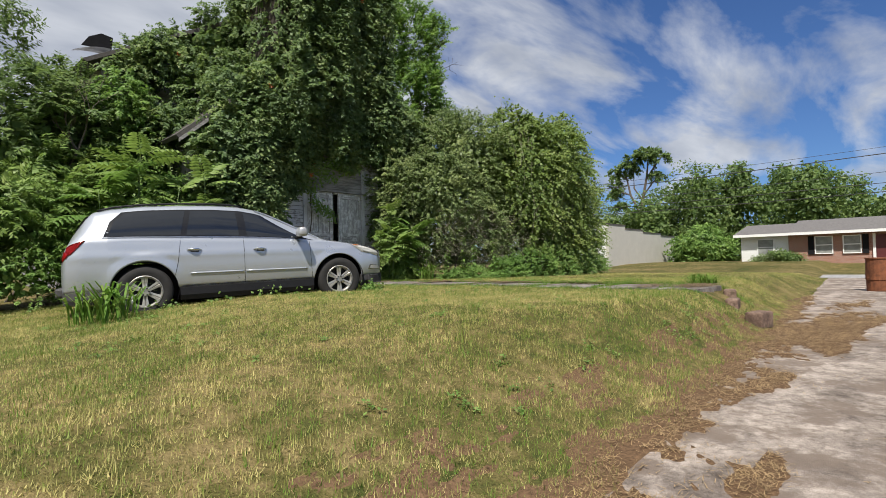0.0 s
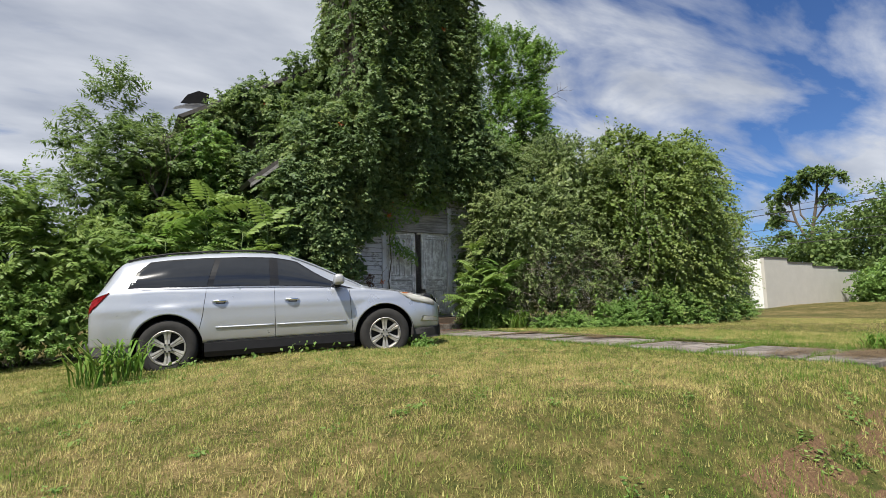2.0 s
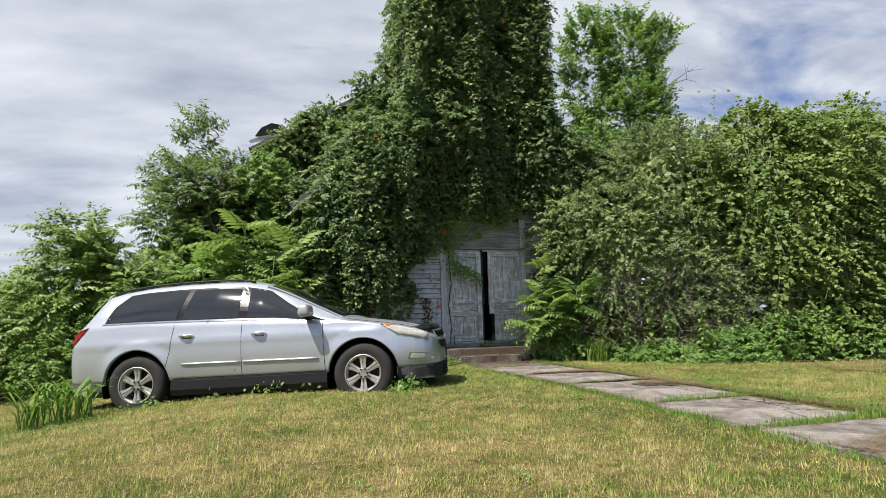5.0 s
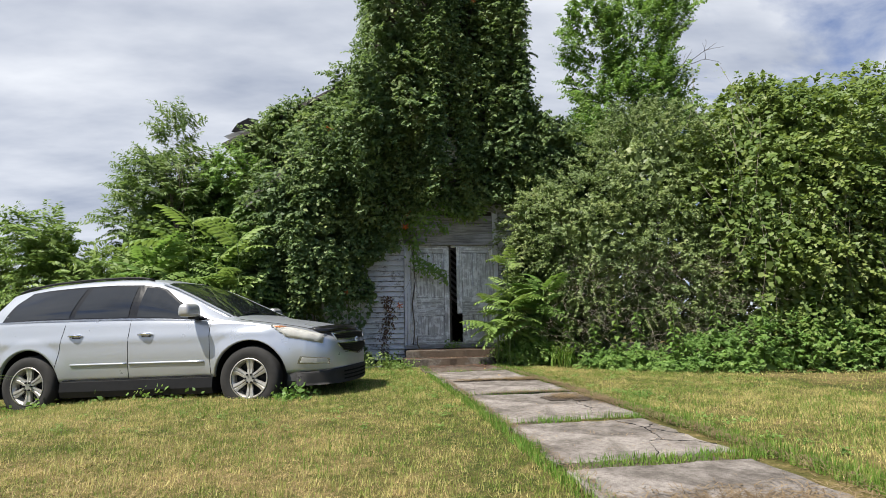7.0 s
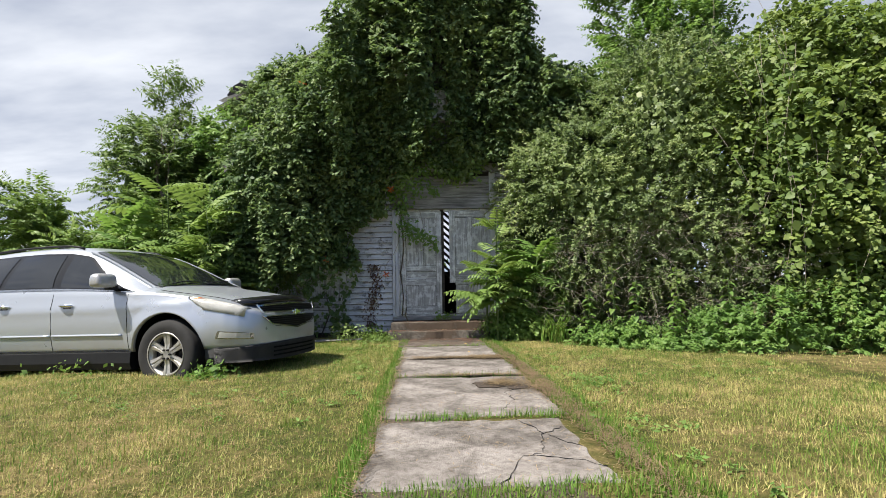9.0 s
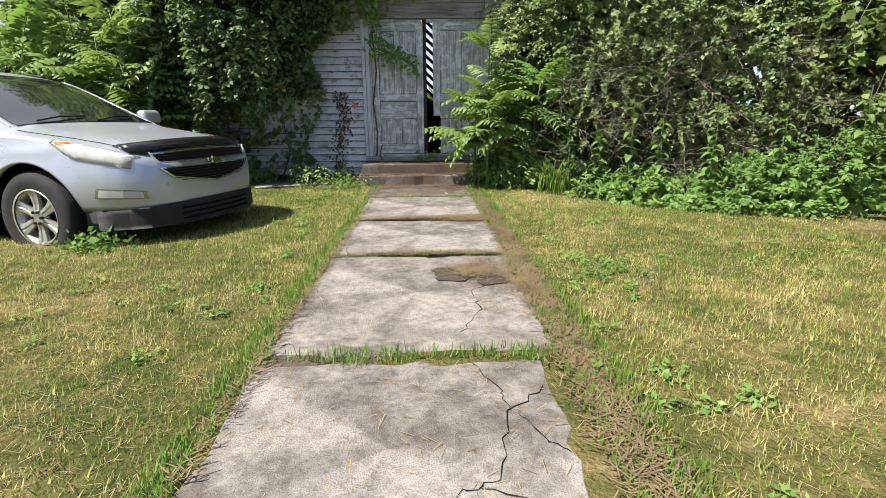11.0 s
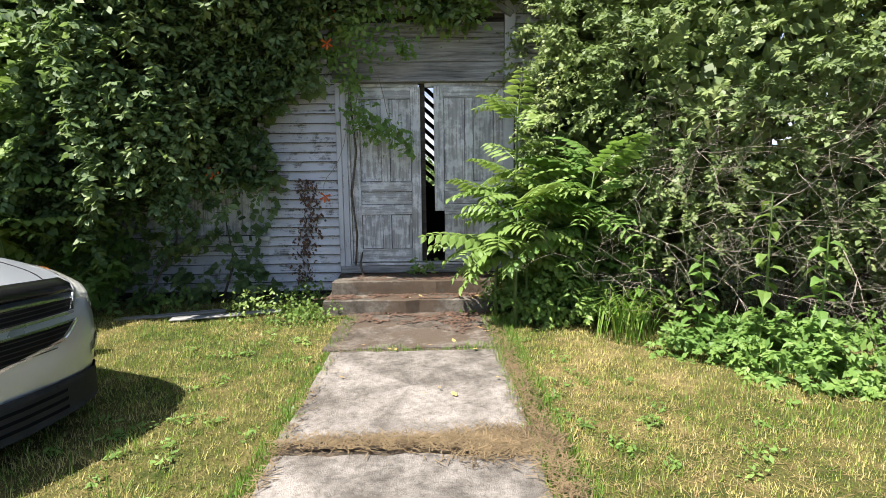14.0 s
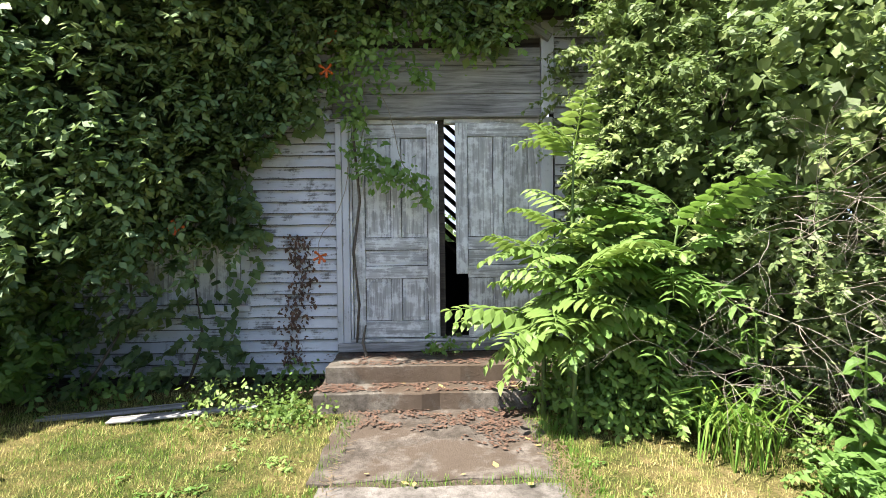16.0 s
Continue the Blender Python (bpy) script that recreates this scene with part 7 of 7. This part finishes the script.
blades("lawn_grass", "short mown grass, green and straw by patches", 700000, (-4.0, 12.5, 0.9, 12.0), 0.046, M_BLADE, 0.0040, near_only, lie=1.15)
blades("lawn_grass", "short mown grass further over the lot", 200000, (-8, 26, 1.0, 12.5), 0.042, M_BLADE, 0.009, off_walk, lie=1.2)
blades("lawn_grass", "denser green tufts in the lawn", 80000, (-4.0, 13.0, 1.2, 11.8), 0.07, M_LUSH, 0.006,
       lambda x, y: off_walk(x, y) & (np.sin(x * 1.3 + 2 * np.sin(y * 0.7)) * np.sin(y * 1.7 + 1.5 * np.sin(x * 0.9)) > 0.25))


def joint(x, y):
    e = np.zeros_like(x, bool)
    for j in (2.96, 4.04, 5.35, 7.055, 10.105):
        e |= np.abs(y - j) < (0.11 if j == 4.04 else 0.05) + 0.03 * np.sin(x * 9)
    side = (np.abs(x - 8.03) < 0.07) | ((x > 9.36) & (x < 9.62))
    return (e & (x > 8.05) & (x < 9.45) | (side & (y > 2) & (y < 11.2)))


blades("joint_grass", "grass growing in the slab joints and along the walk", 70000, (7.9, 9.7, 1.95, 11.3), 0.065, M_LUSH, 0.006, joint, lift=0.01)
wk = lambda x, y: 0.55 - ground_z(x, y)


def straw(name, label, n, spots, z, half=0.0022):
    p = np.concatenate([np.stack([rng.normal(cx, sx, int(n * w)), rng.normal(cy, sy, int(n * w))], 1) for cx, cy, sx, sy, w in spots])
    if z is not None:
        p = p[(p[:, 0] > 8.06) & (p[:, 0] < 9.56)]
    az = rng.uniform(0, math.pi, len(p))
    L = rng.uniform(0.02, 0.075, len(p))[:, None]
    zz = (ground_z(p[:, 0], p[:, 1]) if z is None else np.full(len(p), z)) + rng.random(len(p)) * 0.012 + 0.006
    b = np.concatenate([p, zz[:, None]], 1)
    d = np.stack([np.cos(az), np.sin(az), rng.normal(0, 0.12, len(p))], 1)
    s = np.stack([-np.sin(az), np.cos(az), np.zeros(len(p))], 1) * half
    v = np.stack([b - s, b + s, b + d * L + s, b + d * L - s], 1).reshape(-1, 3)
    f = np.arange(len(p) * 4).reshape(-1, 4)
    return tagged(new(name, np_mesh(name, v, f, [M_STRAW if z is not None else M_STRAWD])), label, "straw", kind="stuff")


straw("straw_litter", "dry brown grass clippings matted on the slabs", 9000, [(8.9, 2.6, 0.3, 0.15, 0.5), (8.6, 3.2, 0.4, 0.12, 0.2), (9.12, 6.6, 0.08, 0.09, 0.10), (9.42, 6.4, 0.07, 0.25, 0.14), (9.25, 8.46, 0.16, 0.08, 0.3), (8.7, 8.49, 0.4, 0.045, 0.2), (8.9, 7.05, 0.4, 0.025, 0.12), (9.47, 7.4, 0.05, 0.7, 0.3), (9.46, 5.0, 0.06, 0.8, 0.3), (9.46, 9.5, 0.04, 0.7, 0.16), (8.09, 6.5, 0.02, 2.0, 0.15)], 0.548)


def mat_cover(x, y):
    """How thickly straw lies on the drive: above 0 there is some."""
    e = drive_edge(x) - 0.05
    h = -0.80 + 0.85 * np.exp(-((e - y) / 0.22) ** 2) * (x < 16)
    for cx, cy, sx, sy, k in ((7.6, 0.85, 1.5, 0.42, 1.25), (9.6, 0.7, 1.6, 0.5, 1.0), (5.0, 0.85, 0.6, 0.16, 1.0), (2.95, 0.55, 0.55, 0.12, 1.0), (2.2, 0.75, 0.6, 0.10, 0.8), (12.5, 0.9, 1.6, 0.35, 0.9)):
        h = h + k * np.exp(-((x - cx) / sx) ** 2 - ((y - cy) / sy) ** 2)
    rough = np.array([noise.noise(Vector((a * 1.6, b * 3.6, 0.3))) + 0.8 * noise.noise(Vector((a * 6, b * 11, 4.3))) + 0.5 * noise.noise(Vector((a * 17, b * 25, 2.3))) for a, b in zip(np.ravel(x), np.ravel(y))]).reshape(np.shape(x))
    return h + 0.55 * rough


mx, my = np.arange(-1.0, 15.0, 0.06), np.arange(-1.2, 2.0, 0.035)
MX, MY = np.meshgrid(mx, my)
MZ = ground_z(MX, MY) + 0.014 + np.clip(mat_cover(MX, MY) * 0.02, -0.03, 0.005) + rng.random(MX.shape) * 0.004
k_ = (np.arange(len(my) - 1)[:, None] * len(mx) + np.arange(len(mx) - 1)[None]).ravel()
tagged(new("straw_mat", np_mesh("straw_mat", np.stack([MX, MY, MZ], -1).reshape(-1, 3), np.stack([k_, k_ + 1, k_ + len(mx) + 1, k_ + len(mx)], 1), [M_MAT])),
       "matted brown straw and soil lying along the driveway", "straw", kind="stuff")
px_, py_ = rng.uniform(-1, 15, 260000), rng.uniform(-1.2, 1.9, 260000)
ok = (mat_cover(px_, py_) > 0.06 - 0.5 * rng.random(260000) ** 4) & (rng.random(260000) < 0.75)
px_, py_ = px_[ok], py_[ok]
az = rng.normal(0.3, 0.9, len(px_))
ln = rng.uniform(0.025, 0.085, len(px_))[:, None]
b = np.stack([px_, py_, ground_z(px_, py_) + 0.020 + 0.014 * rng.random(len(px_))], 1)
d = np.stack([np.cos(az), np.sin(az), rng.normal(0, 0.14, len(px_))], 1)
w_ = np.stack([-np.sin(az), np.cos(az), np.zeros(len(px_))], 1) * 0.0022
tagged(new("straw_litter", np_mesh("straw_litter", np.stack([b - w_, b + w_, b + d * ln], 1).reshape(-1, 3), np.arange(len(px_) * 3).reshape(-1, 3), [M_STRAWD])),
       "loose brown straw strewn over the driveway", "straw", kind="stuff")
# fallen leaves on the steps
def litter(name, label, n, boxes, size, mat):
    p = np.concatenate([np.stack([rng.uniform(a, b, int(n * w)), rng.uniform(c, d, int(n * w)), np.full(int(n * w), z)], 1) for a, b, c, d, z, w in boxes])
    p[:, 0] += rng.normal(size=len(p)) * 0.10
    if len(p) > 100:
        p = p[lumps(p, 5.0) + 0.6 * lumps(p, 13.0) > -0.08]
    p[:, 2] += rng.random(len(p)) * 0.008 + 0.005
    return tagged(leaf_object(name, p, np.tile([0, 0, 1.0], (len(p), 1)), size, mat, up=1.0, jitter=0.15, droop=0), label, "leaves", kind="stuff")


litter("dead_leaf_litter", "brown dead leaves lying on the steps and walk", 5200, [(7.75, 9.6, 11.40, 11.64, 0.685, 0.36), (7.8, 9.6, 11.7, 12.15, 0.835, 0.3), (8.1, 9.4, 10.9, 11.34, 0.548, 0.22), (9.0, 9.45, 10.5, 11.2, 0.548, 0.12)], 0.031, M_DEAD)
litter("dead_leaf_litter", "a few yellow fallen leaves on the walk", 26, [(8.05, 9.4, 9.0, 11.3, 0.55, 0.6), (7.9, 9.5, 11.4, 11.6, 0.69, 0.4)], 0.045, M_FALLEN)


# damp dirt under the clippings, flat on the slabs
def dirt_patch(cx, cy, rx, ry, seed):
    r_ = random.Random(seed)
    o = []
    for k in range(28):
        a = 2 * math.pi * k / 28
        q = 1 + 0.16 * math.sin(3 * a + seed) + r_.uniform(-0.12, 0.12)
        o.append((cx + rx * q * math.cos(a), cy + ry * q * math.sin(a)))
    p = part("dirt_patch", prism(o, "z", 0.5455, 0.5495), M_DIRT, walkway, "dark damp dirt on the slab")
    return p


M_DIRT = plain("damp_dirt", (0.075, 0.055, 0.04), 0.9, scale=40, var=0.6, bump=0.5)
dirt_patch(9.0, 6.55, 0.17, 0.15, 1)
dirt_patch(9.22, 6.42, 0.10, 0.12, 2)
dirt_patch(8.75, 8.50, 0.55, 0.055, 3)
dirt_patch(9.25, 8.47, 0.20, 0.10, 4)

# low broad-leaved weeds in the lawn
spots = [(9.95, 6.7, 0.16, 0.4), (10.3, 8.6, 0.4, 0.3), (9.75, 9.3, 0.12, 0.6), (7.75, 7.2, 0.14, 1.2), (7.5, 9.5, 0.35, 0.8), (6.8, 6.0, 0.8, 0.4), (5.2, 6.3, 0.9, 0.3), (9.75, 5.0, 0.15, 0.6), (7.4, 8.3, 0.3, 0.5), (11.5, 7.0, 0.5, 0.4), (4.0, 3.4, 0.8, 0.3), (2.0, 5.4, 0.8, 0.6), (3.4, 2.1, 0.8, 0.2), (6.3, 1.9, 1.0, 0.15), (7.3, 10.6, 0.3, 0.4), (1.8, 7.2, 0.7, 0.3), (8.9, 1.75, 0.6, 0.1)]
w_p = []
for cx, cy, sx, sy in spots:
    for _ in range(34 if (cx, cy) == (9.95, 6.7) else 13):
        c0 = (rng.normal(cx, sx), rng.normal(cy, sy))
        q = np.array(c0) + rng.normal(size=(22, 2)) * 0.03
        w_p.append(q)
w_p = np.concatenate(w_p)
w_p = w_p[off_walk(w_p[:, 0], w_p[:, 1])]
w_p = np.concatenate([w_p, (ground_z(w_p[:, 0], w_p[:, 1]) + 0.01 + 0.035 * rng.random(len(w_p)))[:, None]], 1)
tagged(leaf_object("lawn_weed", w_p, np.tile([0, 0, 1.0], (len(w_p), 1)), 0.032, M_WEED, up=0.6, jitter=0.5, aspect=0.5), "low broad-leaved weeds dotted in the lawn", "weeds", kind="stuff")
# scraps of dead grass lying on the lawn
straw("thatch", "dry cut grass lying on the lawn", 30000, [(10.8, 6.5, 1.2, 1.6, 0.22), (6.3, 6.0, 1.2, 1.3, 0.2), (4.5, 4.2, 1.5, 1.0, 0.25), (9.9, 8.6, 0.4, 1.0, 0.08), (2.5, 3.4, 1.2, 0.9, 0.15), (6.6, 3.6, 1.2, 0.8, 0.1)], None, 0.0011)
